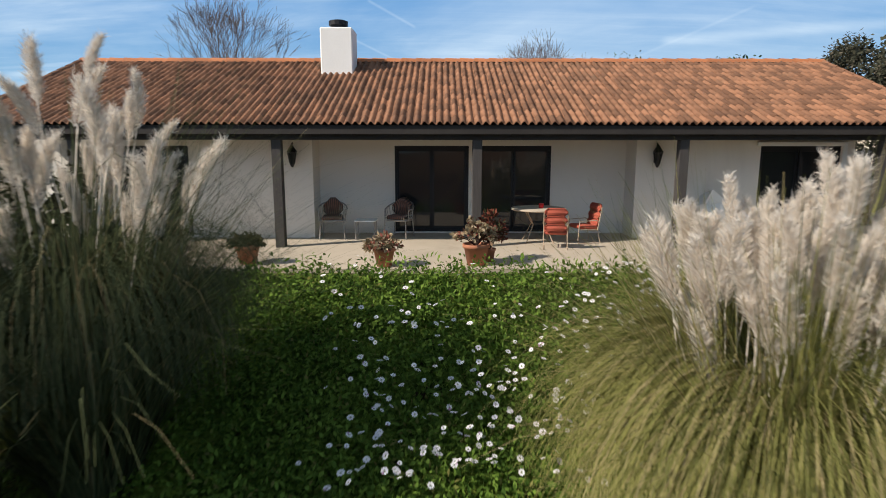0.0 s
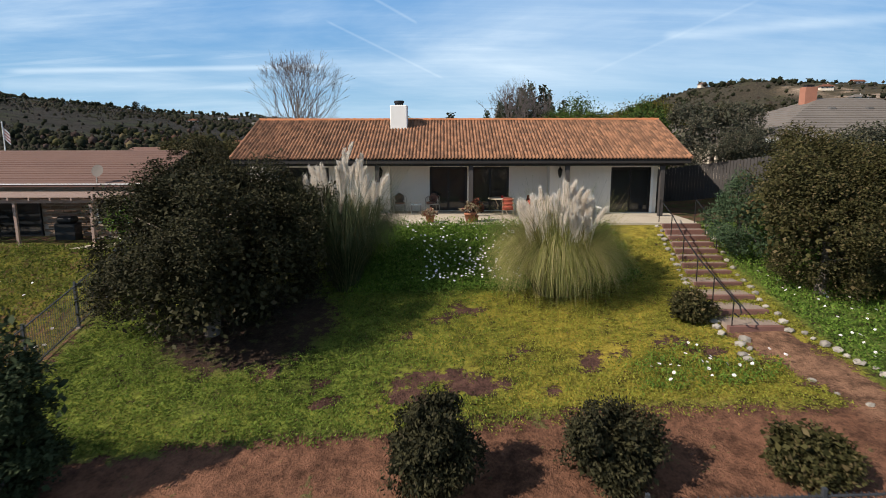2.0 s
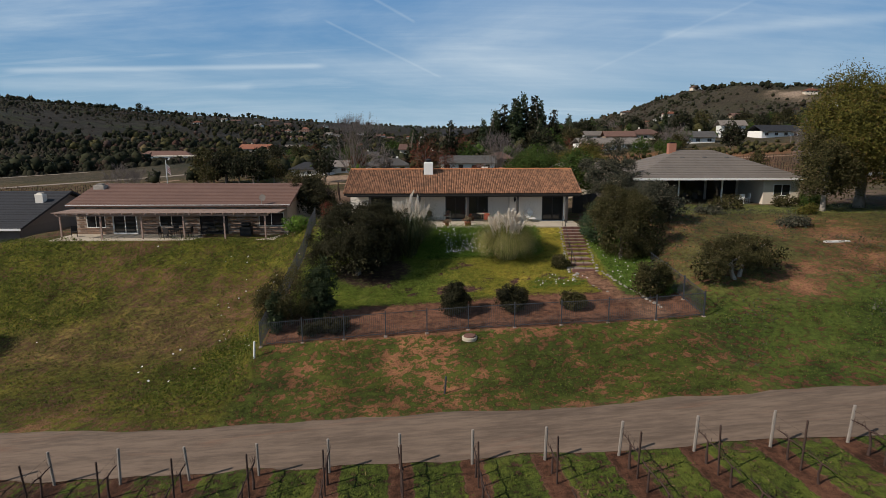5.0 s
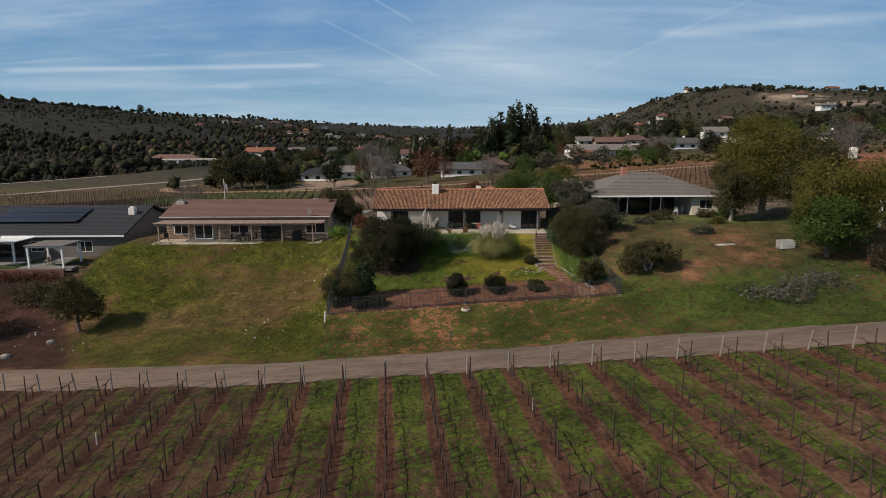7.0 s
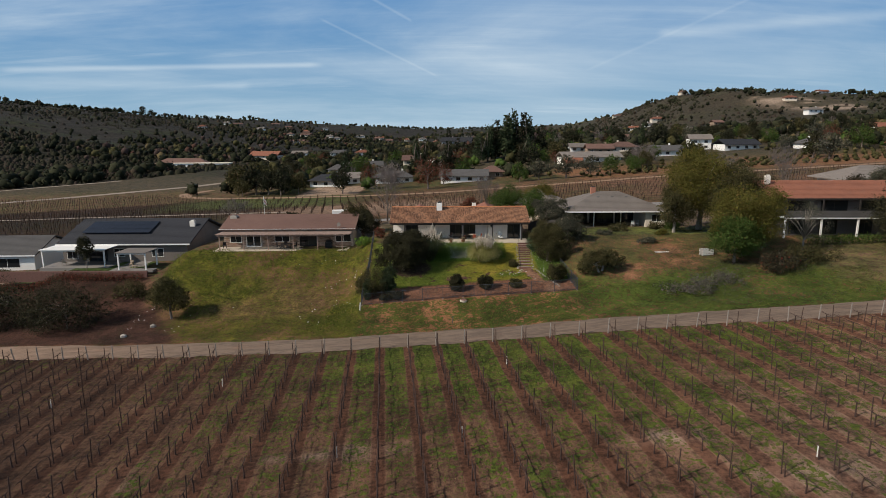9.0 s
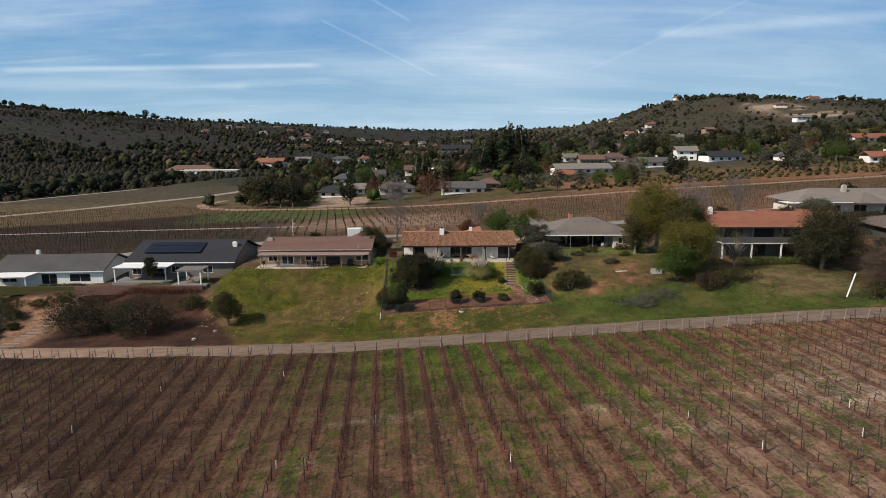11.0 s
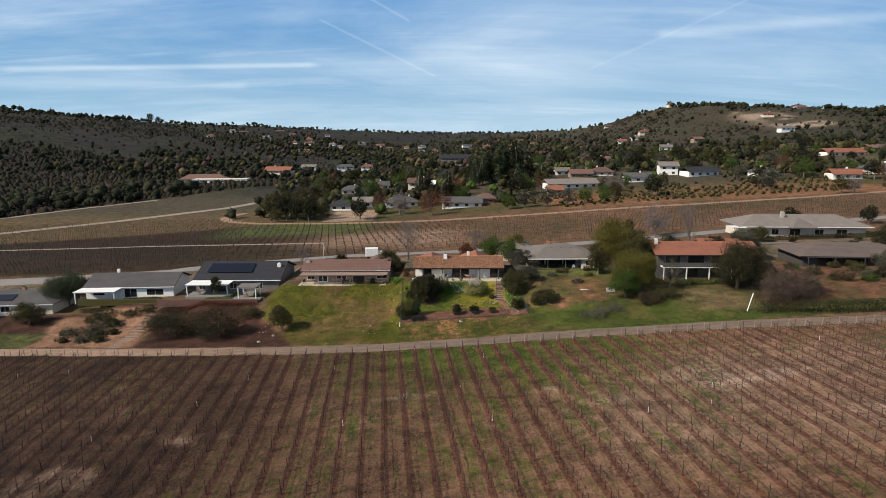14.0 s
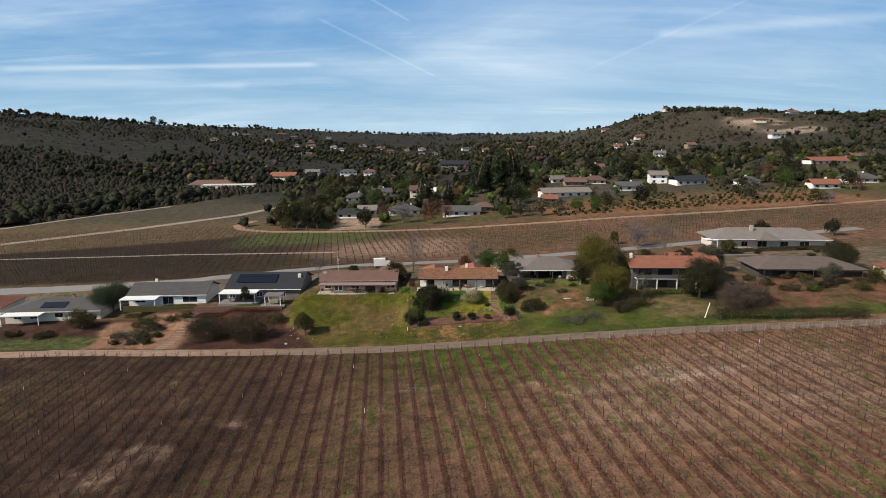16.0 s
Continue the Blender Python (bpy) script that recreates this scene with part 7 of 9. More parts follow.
for x in (5.6, 7.8, 10.0):
    v = bar("roof_vent", MID_ROOF, hn, (x - 0.24, x + 0.24, -1.15, -0.75, 4.1, 4.33), bevel=0.08, label="low grey roof vent")
bar("wall", CREAM_PAINT, hn, (11.9, 15.19, -4.8, -0.003, -0.6, 2.4))
window(hn, 12.8, 14.4, -4.8, 0.8, 1.9, WHITE_PAINT)
bm = bmesh.new()
stepped_hip(bm, -6.5, 3.0, 6.3, 16.8, 2.5, 4.6, 4.6)
part("roof", bm, GREY_ROOF, hn)
bar("wall", CREAM_PAINT, hn, (-6, 2.5, 6.81, 16.3, -0.6, 2.4))
garden_set(27.2, 5.4, NZ, 2, "dark porch table in deep shade")
for x, y, a, m in ((26.2, 5.4, 90, WOOD_DARK), (28.3, 5.2, -90, WHITE_PAINT), (27.4, 4.5, 180, WHITE_PAINT), (22.6, 5.6, 0, WOOD_DARK), (23.6, 5.6, 0, WOOD_DARK)):
    garden_chair(x, y, NZ, a, m, "white porch chair by a table" if m is WHITE_PAINT else "dark porch chair in deep shade")

# the two-storey house with the orange tile roof
TZ = 1.2
ht = ranch_house("two_storey_house", (42.6, -6.6, TZ), -2, 20.5, 9.0, 5.0, 2.0, 0.9, "gable", MID_ROOF, TILE_FAR, WOOD_DARK, "two-storey grey house with orange tile roof and balcony", ((2, 4, 0.2, 2.2), (6.0, 8.4, 0.2, 2.2), (11, 13, 0.2, 2.2), (1.5, 4.5, 2.9, 4.7), (6.0, 9.5, 2.9, 4.7), (11, 14, 2.9, 4.7)), ((0.4, 3.4, 7.75, STUCCO, 0.33),))
bar("balcony", WHITE_PAINT, ht, (0.5, 15.0, -1.6, -0.003, 2.45, 2.62))
bar("balcony_rail", MID_ROOF, ht, (0.5, 15.0, -1.62, -1.56, 2.623, 3.5))
for x in (0.8, 5.5, 10.2, 14.8):
    bar("post", WHITE_PAINT, ht, (x - 0.1, x + 0.1, -1.5, -1.3, -0.3, 2.448))
    bar("post", WOOD_DARK, ht, (x - 0.08, x + 0.08, -1.5, -1.34, 2.623, 4.9))
bm = bmesh.new()
stepped_gable(bm, 12.0, 21.5, 6.0, 16.0, 4.2, 6.6)
part("roof", bm, TILE_FAR, ht)
bar("wall", STUCCO, ht, (12.6, 20.9, 9.01, 15.4, -0.6, 4.1))

# long white house and low brown house on the rise
hl = ranch_house("long_white_house", (84.5, 40.0, 2.3), -4, 34.0, 12.0, 2.9, 2.8, 1.5, "hip", CREAM_PAINT, GREY_ROOF, WHITE_PAINT, "long white house with pale grey hipped roof", ((2, 4.5, 0.5, 2.1), (8, 10, 0.5, 2.1), (13, 16, 0.3, 2.3), (20, 22.5, 0.5, 2.1), (26, 29, 0.5, 2.1)), ((12.5, 4.0, 6.6, STONE, 0.5),), hip_in=7)
patio_cover(hl, -3.5, 0.0, -2.0, 2.0, 2.5, WHITE_PAINT)
bm = bmesh.new()
stepped_hip(bm, 12, 19, -3.5, 5, 3.0, 5.3, 3.4)
part("roof", bm, GREY_ROOF, hl)
ranch_house("low_brown_house", (75.0, -3.6, 2.85), -5, 24.0, 11.0, 2.4, 2.0, 1.2, "hip", WOOD_GREY, TAUPE_ROOF, WOOD_DARK, "low brown timber house with long shallow grey-brown roof", ((3, 6, 0.3, 2.1), (9, 13, 0.3, 2.1), (16, 19, 0.3, 2.1)), (), {"posts": (0.5, 6, 12, 18, 23.4), "depth": 1.4, "h": 2.2, "mat": WOOD_GREY, "slab": False})
ranch_house("pink_villa", (102, -14, 3.2), 0, 12, 9, 3.2, 2.0, 0.4, "hip", STUCCO, TILE_FAR, None, "white villa wall with tile roof at the end of the row", ((2, 4, 0.6, 2.2),), hip_in=4)
for x, y in ((77, 26), (92, 22)):
    bar("retaining_wall", STONE, None, (x, x + 14, y, y + 0.4, 0.5, 2.8))
for ob in [o for o in scene.objects if o.name.startswith("retaining_wall")]:
    tagged(ob, "low stone terrace wall", "wall", kind="structure")
# ---------------------------------------------------------------- the vineyard in front
ROW_SHIFT = 0.051


def rod(name, r, h, mat, n=6):
    bm = bmesh.new()
    tube(bm, [(0, 0, -0.3), (0, 0, h * 0.98), (0, 0, h)], [r, r, r * 0.8], n)
    return bmesh_data(name, bm, mat)


END_POST, LINE_POST, STAKE = rod("end_post", 0.055, 1.45, POST_WOOD), rod("line_post", 0.036, 1.8, RUST, 5), rod("stake", 0.03, 0.75, WHITE_PAINT, 5)


def vine_template(seed):
    """Trunk and two arms of a pruned vine, with short spurs: corners and faces."""
    rg = random.Random(seed)
    bm = bmesh.new()
    bend = lambda s: rg.uniform(-s, s)
    head = Vector((bend(0.04), bend(0.04), 0.82))
    tube(bm, [(0, 0, -0.05), (bend(0.05), bend(0.05), 0.4), head], [0.055, 0.042, 0.04], 5, False)
    for s in (-1, 1):
        pts = [head, head + Vector((bend(0.03), 0.3 * s, 0.05)), head + Vector((bend(0.04), 0.72 * s, 0.03))]
        tube(bm, pts, [0.034, 0.027, 0.018], 4, False)
        for k in range(4):
            p = head.lerp(pts[2], 0.2 + 0.22 * k)
            tube(bm, [p, p + Vector((bend(0.08), bend(0.08), rg.uniform(0.12, 0.3)))], [0.012, 0.006], 3, False)
    bm.verts.index_update()
    v = np.array([x.co[:] for x in bm.verts])
    f = np.array([[x.index for x in q.verts] for q in bm.faces if len(q.verts) == 4])
    bm.free()
    return v, f


VINES = [vine_template(k) for k in range(5)]


def vine_rows():
    rng = np.random.default_rng(90)
    d = np.array((-math.sin(ROW_TURN), math.cos(ROW_TURN)))
    nrm = np.array((math.cos(ROW_TURN), math.sin(ROW_TURN)))
    for k in range(-36, 37):
        s = (k + ROW_SHIFT) * ROW_GAP
        # where this row meets the track
        t = -30.0
        for _ in range(6):
            t = (float(road_line(nrm[0] * s + d[0] * t)) - 4.25 - nrm[1] * s) / d[1]
        place = lambda u: nrm * s + d * (t - u)
        row = thing("trellis_row", (0, 0, 0), 0, "row of pruned leafless vines on wires and posts", "vine row", "vine rows")
        length = 66 if abs(k) < 30 else 40
        p = place(0)
        ob = new("end_post", END_POST)
        ob.parent, ob.matrix_basis = row, pose(p[0], p[1], float(land(*p)), rng.normal(6, 3), rng.normal(0, 2), 0)
        ob["label"] = "weathered wooden end post"
        posts = []
        for j in range(int(length / 4.6)):
            p = place(1.6 + 4.6 * j)
            z = float(land(*p))
            posts.append((p[0], p[1], z))
            ob = new("line_post", LINE_POST)
            ob.parent, ob.matrix_basis = row, pose(p[0], p[1], z, rng.normal(0, 2), rng.normal(0, 2), 0)
        if rng.random() < 0.25:
            p = place(rng.uniform(6, 40)) + nrm * 0.1
            ob = new("stake", STAKE)
            ob.parent, ob.matrix_basis = row, pose(p[0], p[1], float(land(*p)))
            ob["label"] = "short white stake"
        first = place(0)
        for h in (0.86, 1.30):
            bm = bmesh.new()
            tube(bm, [(first[0], first[1], float(land(*first)) + h * 0.95)] + [(x, y, z + h) for x, y, z in posts], 0.005, 3, False)
            part("wire", bm, RUST, row)
        vs, fs, base = [], [], 0
        for u in np.arange(0.9, length - 2, 1.5):
            if rng.random() < 0.05:
                continue
            p = place(u + rng.normal(0, 0.05))
            v, f = VINES[rng.integers(5)]
            a = ROW_TURN + (math.pi if rng.random() < 0.5 else 0)
            c, sn = math.cos(a), math.sin(a)
            sc = rng.uniform(0.85, 1.12)
            w = np.stack([c * v[:, 0] - sn * v[:, 1], sn * v[:, 0] + c * v[:, 1], v[:, 2]], 1) * sc + np.array((p[0], p[1], float(land(*p))))
            vs.append(w)
            fs.append(f + base)
            base += len(v)
        tagged(array_mesh("vines", np.concatenate(vs), np.concatenate(fs), VINE_WOOD, row), kind="stuff")


vine_rows()
rng = np.random.default_rng(91)
mid_row = lambda x, y: smooth01((np.abs((((x * math.cos(ROW_TURN) + y * math.sin(ROW_TURN)) / ROW_GAP - ROW_SHIFT) % 1.0) - 0.5) * -1 + 0.5 - 0.22) / 0.1)
x, y = scatter(rng, 60000, -50, 50, -80, -31, lambda x, y: smooth01((road_line(x) - 4.4 - y) / 0.6) * mid_row(x, y) * np.clip(1.6 * lushness(x, y) - 0.45, 0, 1))
cover_stuff("vineyard_grass", rng, x, y, 0.10, 0.15, 2, GRASS_LEAF, "green weeds between the vine rows", "grass", 0.16, 0.9, 0.35)
# ---------------------------------------------------------------- trees and shrubs round the row of houses
for k, (x, y, h, r, mat, leaf, lab) in enumerate((
        (35.2, -14.0, 8.6, 4.1, LEAF_GOLD, 0.26, "large rounded yellow-green tree on the slope"), (33.0, -16.0, 5.6, 3.0, LEAF_GREEN, 0.24, "bright green tree on the slope"),
        (35.8, 0.6, 11.6, 4.7, LEAF_GOLD, 0.28, "tall loose yellow-green tree between two houses"), (39.2, -3.0, 9.4, 4.0, LEAF_OLIVE, 0.26, "olive-green tree between two houses"),
        (31.4, -1.4, 6.4, 2.6, LEAF_OLIVE, 0.22, "small pale-trunked tree by the grey-roofed house"), (55.5, -14.6, 8.6, 5.0, LEAF_DARK, 0.28, "large dense dark green tree before the balcony house"),
        (-34.4, -15.6, 4.8, 2.2, LEAF_OLIVE, 0.20, "lone olive tree on the grass slope"), (66.0, 4.0, 7.5, 3.4, LEAF_GREY, 0.26, "grey bushy tree beside the brown house"),
        (88.0, -11.0, 4.6, 2.6, LEAF_GREY, 0.22, "grey-green tree before the brown house"), (99.0, 3.0, 7.0, 4.0, LEAF_DARK, 0.28, "dark round tree beside the brown house"),
        (-90.6, 8.0, 7.4, 4.8, LEAF_PINE, 0.26, "dark spreading pine between two bungalows"), (-91.0, -5.5, 4.2, 3.0, LEAF_OLIVE, 0.22, "round clipped green tree by the bungalow"),
        (10.0, 17.0, 6.0, 3.0, LEAF_GREEN, 0.22, "green tree behind the white house"), (15.5, 19.0, 5.4, 3.2, LEAF_GOLD, 0.22, "yellow-green tree behind the white house"),
        (-15.8, 14.0, 5.0, 2.4, LEAF_OLIVE, 0.20, "olive shrub tree between two houses"), (-13.4, 6.5, 4.2, 1.8, LEAF_DARK, 0.18, "dark shrub tree beside the white house"),
        (-28.0, 18.0, 3.0, 1.8, LEAF_DARK, 0.18, "dark round bush behind the brown roof"), (4.0, 21.0, 4.0, 2.0, LEAF_RED, 0.18, "russet bush behind the white house"),
        (105.0, -20.0, 5.5, 4.0, LEAF_OLIVE, 0.24, "olive tree at the end of the track"), (84.0, 30.0, 4.0, 2.6, LEAF_OLIVE, 0.22, "round bush in front of the white house"))):
    make_tree("tree", x, y, h, [(0, 0, h * 0.58, r, r * 0.95, h * 0.40), (r * 0.4, 0.1 * r, h * 0.48, r * 0.7, r * 0.7, h * 0.32), (-r * 0.42, -0.1 * r, h * 0.5, r * 0.68, r * 0.68, h * 0.33), (0.1 * r, 0.2 * r, h * 0.78, r * 0.55, r * 0.55, h * 0.22)], int(190 + 15 * r * h), 38, leaf * 0.68, mat, lab, "tree", 100 + k, spread=0.15 * r, trunk_r=0.035 * h, trunk_h=h * 0.5, limbs=8, shell=0.5, bark=PALE_BARK if k in (2, 4) else BARK)
for k, (x, y, h, r, mat, lab) in enumerate(((-56.0, -14.6, 6.2, 5.0, LEAF_DARK, "sprawling grey-green scrub bush above the track"), (-46.5, -16.6, 5.8, 4.6, LEAF_DARK, "sprawling brown-green scrub bush above the track"), (-42.5, -9.0, 2.2, 2.4, LEAF_OLIVE, "olive shrub on the bare bank"), (-61, -9.0, 1.6, 2.6, SAGE, "grey scrub on the bare bank"),
        (-72.0, -9.0, 1.4, 3.2, LEAF_GREY, "low grey-green shrubs on bare earth"), (-77.0, -11.0, 1.3, 3.4, LEAF_GREY, "low grey-green shrubs on bare earth"), (-74.0, -6.0, 1.3, 3.0, LEAF_OLIVE, "low olive shrubs on bare earth"), (-66.0, -5.0, 1.5, 2.2, LEAF_OLIVE, "olive shrub beside a path"), (-98, -9, 1.6, 2.2, LEAF_DARK, "dark round shrub before a bungalow"), (-106, -8, 1.4, 2.0, LEAF_DARK, "dark round shrub before a bungalow"),
        (24.5, -22.3, 0.42, 3.2, SAGE, "low purple-grey scrub on the grass"), (28.5, -21.0, 0.45, 3.6, SAGE, "low purple-grey scrub on the grass"), (36.6, -19.6, 2.8, 2.4, LEAF_BERRY, "dark shrub with red leaves under the trees"), (41.0, -17.6, 1.9, 3.2, LEAF_OLIVE, "olive hedge-like shrub under the trees"),
        (24.0, 0.2, 1.0, 1.6, LEAF_OLIVE, "low clipped shrub on the lawn edge"), (30.0, 2.0, 1.3, 1.2, LEAF_OLIVE, "round shrub by the porch"), (32.4, 1.6, 1.2, 1.1, LEAF_GREEN, "round shrub by the porch"), (21.0, -3.0, 0.6, 1.2, LEAF_GREY, "small grey shrub on the slope"), (29.0, -3.2, 0.7, 1.0, LEAF_GOLD, "small yellowish shrub on the slope"), (25.5, -7.5, 0.5, 1.4, LEAF_GREY, "small grey shrub on the slope"),
        (83.0, -12.0, 1.0, 2.4, LEAF_GREY, "silver shrub on the garden slope"), (76.0, -15.0, 1.8, 2.2, LEAF_DARK, "dark shrub on the garden slope"), (92.0, -16.0, 2.0, 2.6, LEAF_OLIVE, "olive shrub on the garden slope"), (-10.7, 0.6, 1.6, 0.8, LEAF_RED, "red-leaved shrub at the corner of the house"), (-12.5, -3.5, 1.3, 1.2, BANK_LEAF, "bright green daisy bush at the bank top"))):
    make_tree("shrub", x, y, h, [(0, 0, h * 0.45, r, r * 0.75, h * 0.5), (r * 0.45, 0.1, h * 0.4, r * 0.6, r * 0.6, h * 0.45), (-r * 0.5, -0.1, h * 0.38, r * 0.6, r * 0.6, h * 0.42)], int(80 + 17 * r * h), 20, 0.10 + 0.014 * min(r, 4), mat, lab, "shrub", 140 + k, spread=0.10 * r + 0.05, trunk_r=0.04 + 0.012 * h, trunk_h=h * 0.5, limbs=9, shell=0.5)
make_tree("bare_scrub", 62.0, -22.0, 7.0, [(0, 0, 3.2, 5.2, 3.6, 3.2), (3.6, 0.5, 2.4, 3.2, 2.6, 2.2), (-3.2, -0.3, 2.6, 3.0, 2.6, 2.4)], 620, 22, 0.75, TWIG_LEAF, "wide leafless grey-brown shrub tree above the hedge", seed=7, spread=0.5, trunk_r=0.2, trunk_h=3.0, limbs=40, shell=0.15, aspect=0.05, bark=TWIG)
make_tree("bare_scrub", 42.6, -13.6, 5.8, [(0, 0, 3.4, 2.8, 2.4, 2.0), (1.0, 0, 2.6, 2.0, 1.8, 1.6)], 260, 22, 0.15, LEAF_GREY, "thin grey tree with pale bare branches", seed=18, spread=0.4, trunk_r=0.12, trunk_h=2.2, limbs=26, shell=0.3, aspect=0.22, bark=PALE_BARK)
rng = np.random.default_rng(178)
for k in range(26):
    x, y = rng.uniform(58, 112), rng.uniform(-19, -5)
    if (x - 62) ** 2 + (y + 22) ** 2 < 30:
        continue
    h, r = rng.uniform(0.7, 2.2), rng.uniform(0.8, 2.2)
    make_tree("shrub", x, y, h, [(0, 0, h * 0.45, r, r * 0.85, h * 0.5), (r * 0.4, 0.1, h * 0.4, r * 0.6, r * 0.6, h * 0.45)], int(60 + 12 * r * h), 20, 0.15, (LEAF_DARK, LEAF_OLIVE, LEAF_GREEN, LEAF_BERRY)[k % 4], ("dark shrub", "olive shrub", "green shrub", "dark shrub with red leaves")[k % 4] + " in the terraced garden", "shrub", 700 + k, "terrace shrubs", spread=0.1 * r + 0.05, trunk_r=0.05, trunk_h=h * 0.5, limbs=5, shell=0.5)
for k in range(30):
    x, y = rng.uniform(28, 122), rng.uniform(16, 40)
    if 80 < x and y > 33:
        continue
    h, r = rng.uniform(0.7, 1.9), rng.uniform(0.8, 1.7)
    make_tree("shrub", x, y, h, [(0, 0, h * 0.45, r, r * 0.85, h * 0.5)], int(50 + 12 * r * h), 18, 0.15, (LEAF_DARK, LEAF_OLIVE, LEAF_BERRY)[k % 3], ("dark shrub", "olive shrub", "brown-green shrub")[k % 3] + " beside the lane behind the houses", "shrub", 760 + k, "lane shrubs", spread=0.1 * r + 0.05, trunk_r=0.05, trunk_h=h * 0.5, limbs=5, shell=0.5)
for k, (x, y, h, r, mat, lab) in enumerate(((58.5, 1.0, 7.5, 3.2, LEAF_BERRY, "grey-brown tree between two houses"), (51.0, 9.0, 6.5, 2.8, LEAF_DARK, "dark tree behind the balcony house"), (101.5, -8.0, 2.6, 2.2, LEAF_GOLD, "yellow-green clipped bush by a pale wall"), (105.0, -11.0, 2.2, 2.0, LEAF_GOLD, "yellow-green clipped bush by a pale wall"), (-88.0, 14.0, 5.0, 4.0, LEAF_DARK, "dark spreading tree behind the bungalow"), (13.5, 12.5, 5.6, 2.4, LEAF_GREEN, "green tree behind the white house"))):
    make_tree("tree", x, y, h, [(0, 0, h * 0.56, r, r * 0.95, h * 0.40), (r * 0.4, 0.1, h * 0.45, r * 0.7, r * 0.7, h * 0.3)], int(120 + 12 * r * h), 24, 0.18, mat, lab, "tree", 800 + k, spread=0.13 * r, trunk_r=0.03 * h, trunk_h=h * 0.5, limbs=7, shell=0.5)
for k in range(16):
    x, y = rng.uniform(-82, -68.5), rng.uniform(-15, -5)
    h, r = rng.uniform(0.7, 1.5), rng.uniform(0.9, 1.9)
    make_tree("shrub", x, y, h, [(0, 0, h * 0.45, r, r * 0.85, h * 0.5)], int(60 + 12 * r * h), 20, 0.15, (LEAF_GREY, LEAF_OLIVE)[k % 2], ("grey-green shrub", "olive shrub")[k % 2] + " planted on the bare earth slope", "shrub", 740 + k, "slope shrubs", spread=0.1 * r + 0.05, trunk_r=0.05, trunk_h=h * 0.5, limbs=5, shell=0.5)
bare_tree("bare_tree", 63.0, 26.0, 9.0, 0.5, "leafless grey tree behind the balcony house", 8, 0.16, 7, depth=5)
bare_tree("bare_tree", -37.5, 17.0, 5.0, 0.7, "small leafless tree behind the brown roof", 9, 0.09, 6, depth=5)
bare_tree("bare_tree", 5.8, 19.5, 6.5, 0.7, "leafless pinkish tree behind the white house", 10, 0.1, 7, depth=5)


def hedge(x0, y0, x1, y1, h, w, mat, label, seed):
    rng = np.random.default_rng(seed)
    n = int(math.hypot(x1 - x0, y1 - y0) * (h + w) * 85)
    s = rng.random(n)
    x, y = x0 + (x1 - x0) * s + rng.normal(0, w * 0.3, n), y0 + (y1 - y0) * s + rng.normal(0, w * 0.35, n)
    z = land(x, y) + h * rng.random(n) ** 0.6 * (1 + 0.12 * wave(x, y, 0.8, seed))
    v, f = leaf_arrays(np.stack([x, y, z], 1), rng, 0.19, 0.13)
    t = thing("hedge", (0, 0, 0), 0, label, "hedge")
    array_mesh("leaves", v, f, mat, t)["kind"] = "stuff"
    bm = bmesh.new()
    for k in range(14):
        u = (k + 0.5) / 14
        px, py = x0 + (x1 - x0) * u, y0 + (y1 - y0) * u
        z0 = float(land(px, py))
        tube(bm, [(px, py, z0 - 0.1), (px + 0.1, py, z0 + h * 0.8)], [0.05, 0.02], 5)
    part("stems", bm, BARK, t)["kind"] = "stuff"


hedge(53.7, -26.6, 82, -31.2, 2.1, 1.7, LEAF_DARK, "long dark olive-green hedge along the track", 161)
hedge(44.5, -11.8, 60, -11.5, 1.1, 1.2, LEAF_GREEN, "clipped green hedge before the balcony house", 162)
hedge(-63.5, -5.2, -43, -4.9, 0.7, 0.9, LEAF_RED, "low russet hedge below the small lawn", 163)
hedge(84, 34, 118, 31, 1.3, 1.6, LEAF_DARK, "dark shrub border before the white house", 164)
hedge(-84, 1.2, -66, 2.0, 1.0, 0.9, LEAF_OLIVE, "clipped olive hedge before the grey roof", 165)
hedge(-34, 20.5, -14, 22, 1.2, 1.0, LEAF_DARK, "dark hedge along the lane", 166)

# garden steps of rail ties on the bare slope
st = thing("hillside_steps", (0, 0, 0), 0, "rough timber steps up a bare earth slope", "steps")
for k in range(16):
    x, y = -65.9 + 0.11 * k, -20.0 + 1.1 * k
    bm = bmesh.new()
    z = float(land(x, y))
    box(bm, x - 1.25, x + 1.25, y - 0.13, y + 0.13, z - 0.1, z + 0.17, bevel=0.02)
    part("riser", bm, TREAD, st)

# a white box van parked on the lane
van = thing("box_van", (-22.0, 38.0, float(land(-22, 38)) + 0.0), 8, "white box van parked on the lane", "van")
bar("cargo_box", WHITE_PAINT, van, (-2.2, 1.4, -1.0, 1.0, 0.6, 2.9), bevel=0.05)
bar("cab", WHITE_PAINT, van, (1.403, 2.9, -0.95, 0.95, 0.5, 2.0), bevel=0.15)
bar("windscreen", GLASS, van, (2.3, 2.93, -0.8, 0.8, 1.2, 1.75))
for x in (-1.4, 2.1):
    for y in (-0.95, 0.75):
        bm = bmesh.new()
        tube(bm, [(x, y, 0.36), (x, y + 0.2, 0.36)], 0.36, 16)
        part("wheel", bm, BLACK, van)

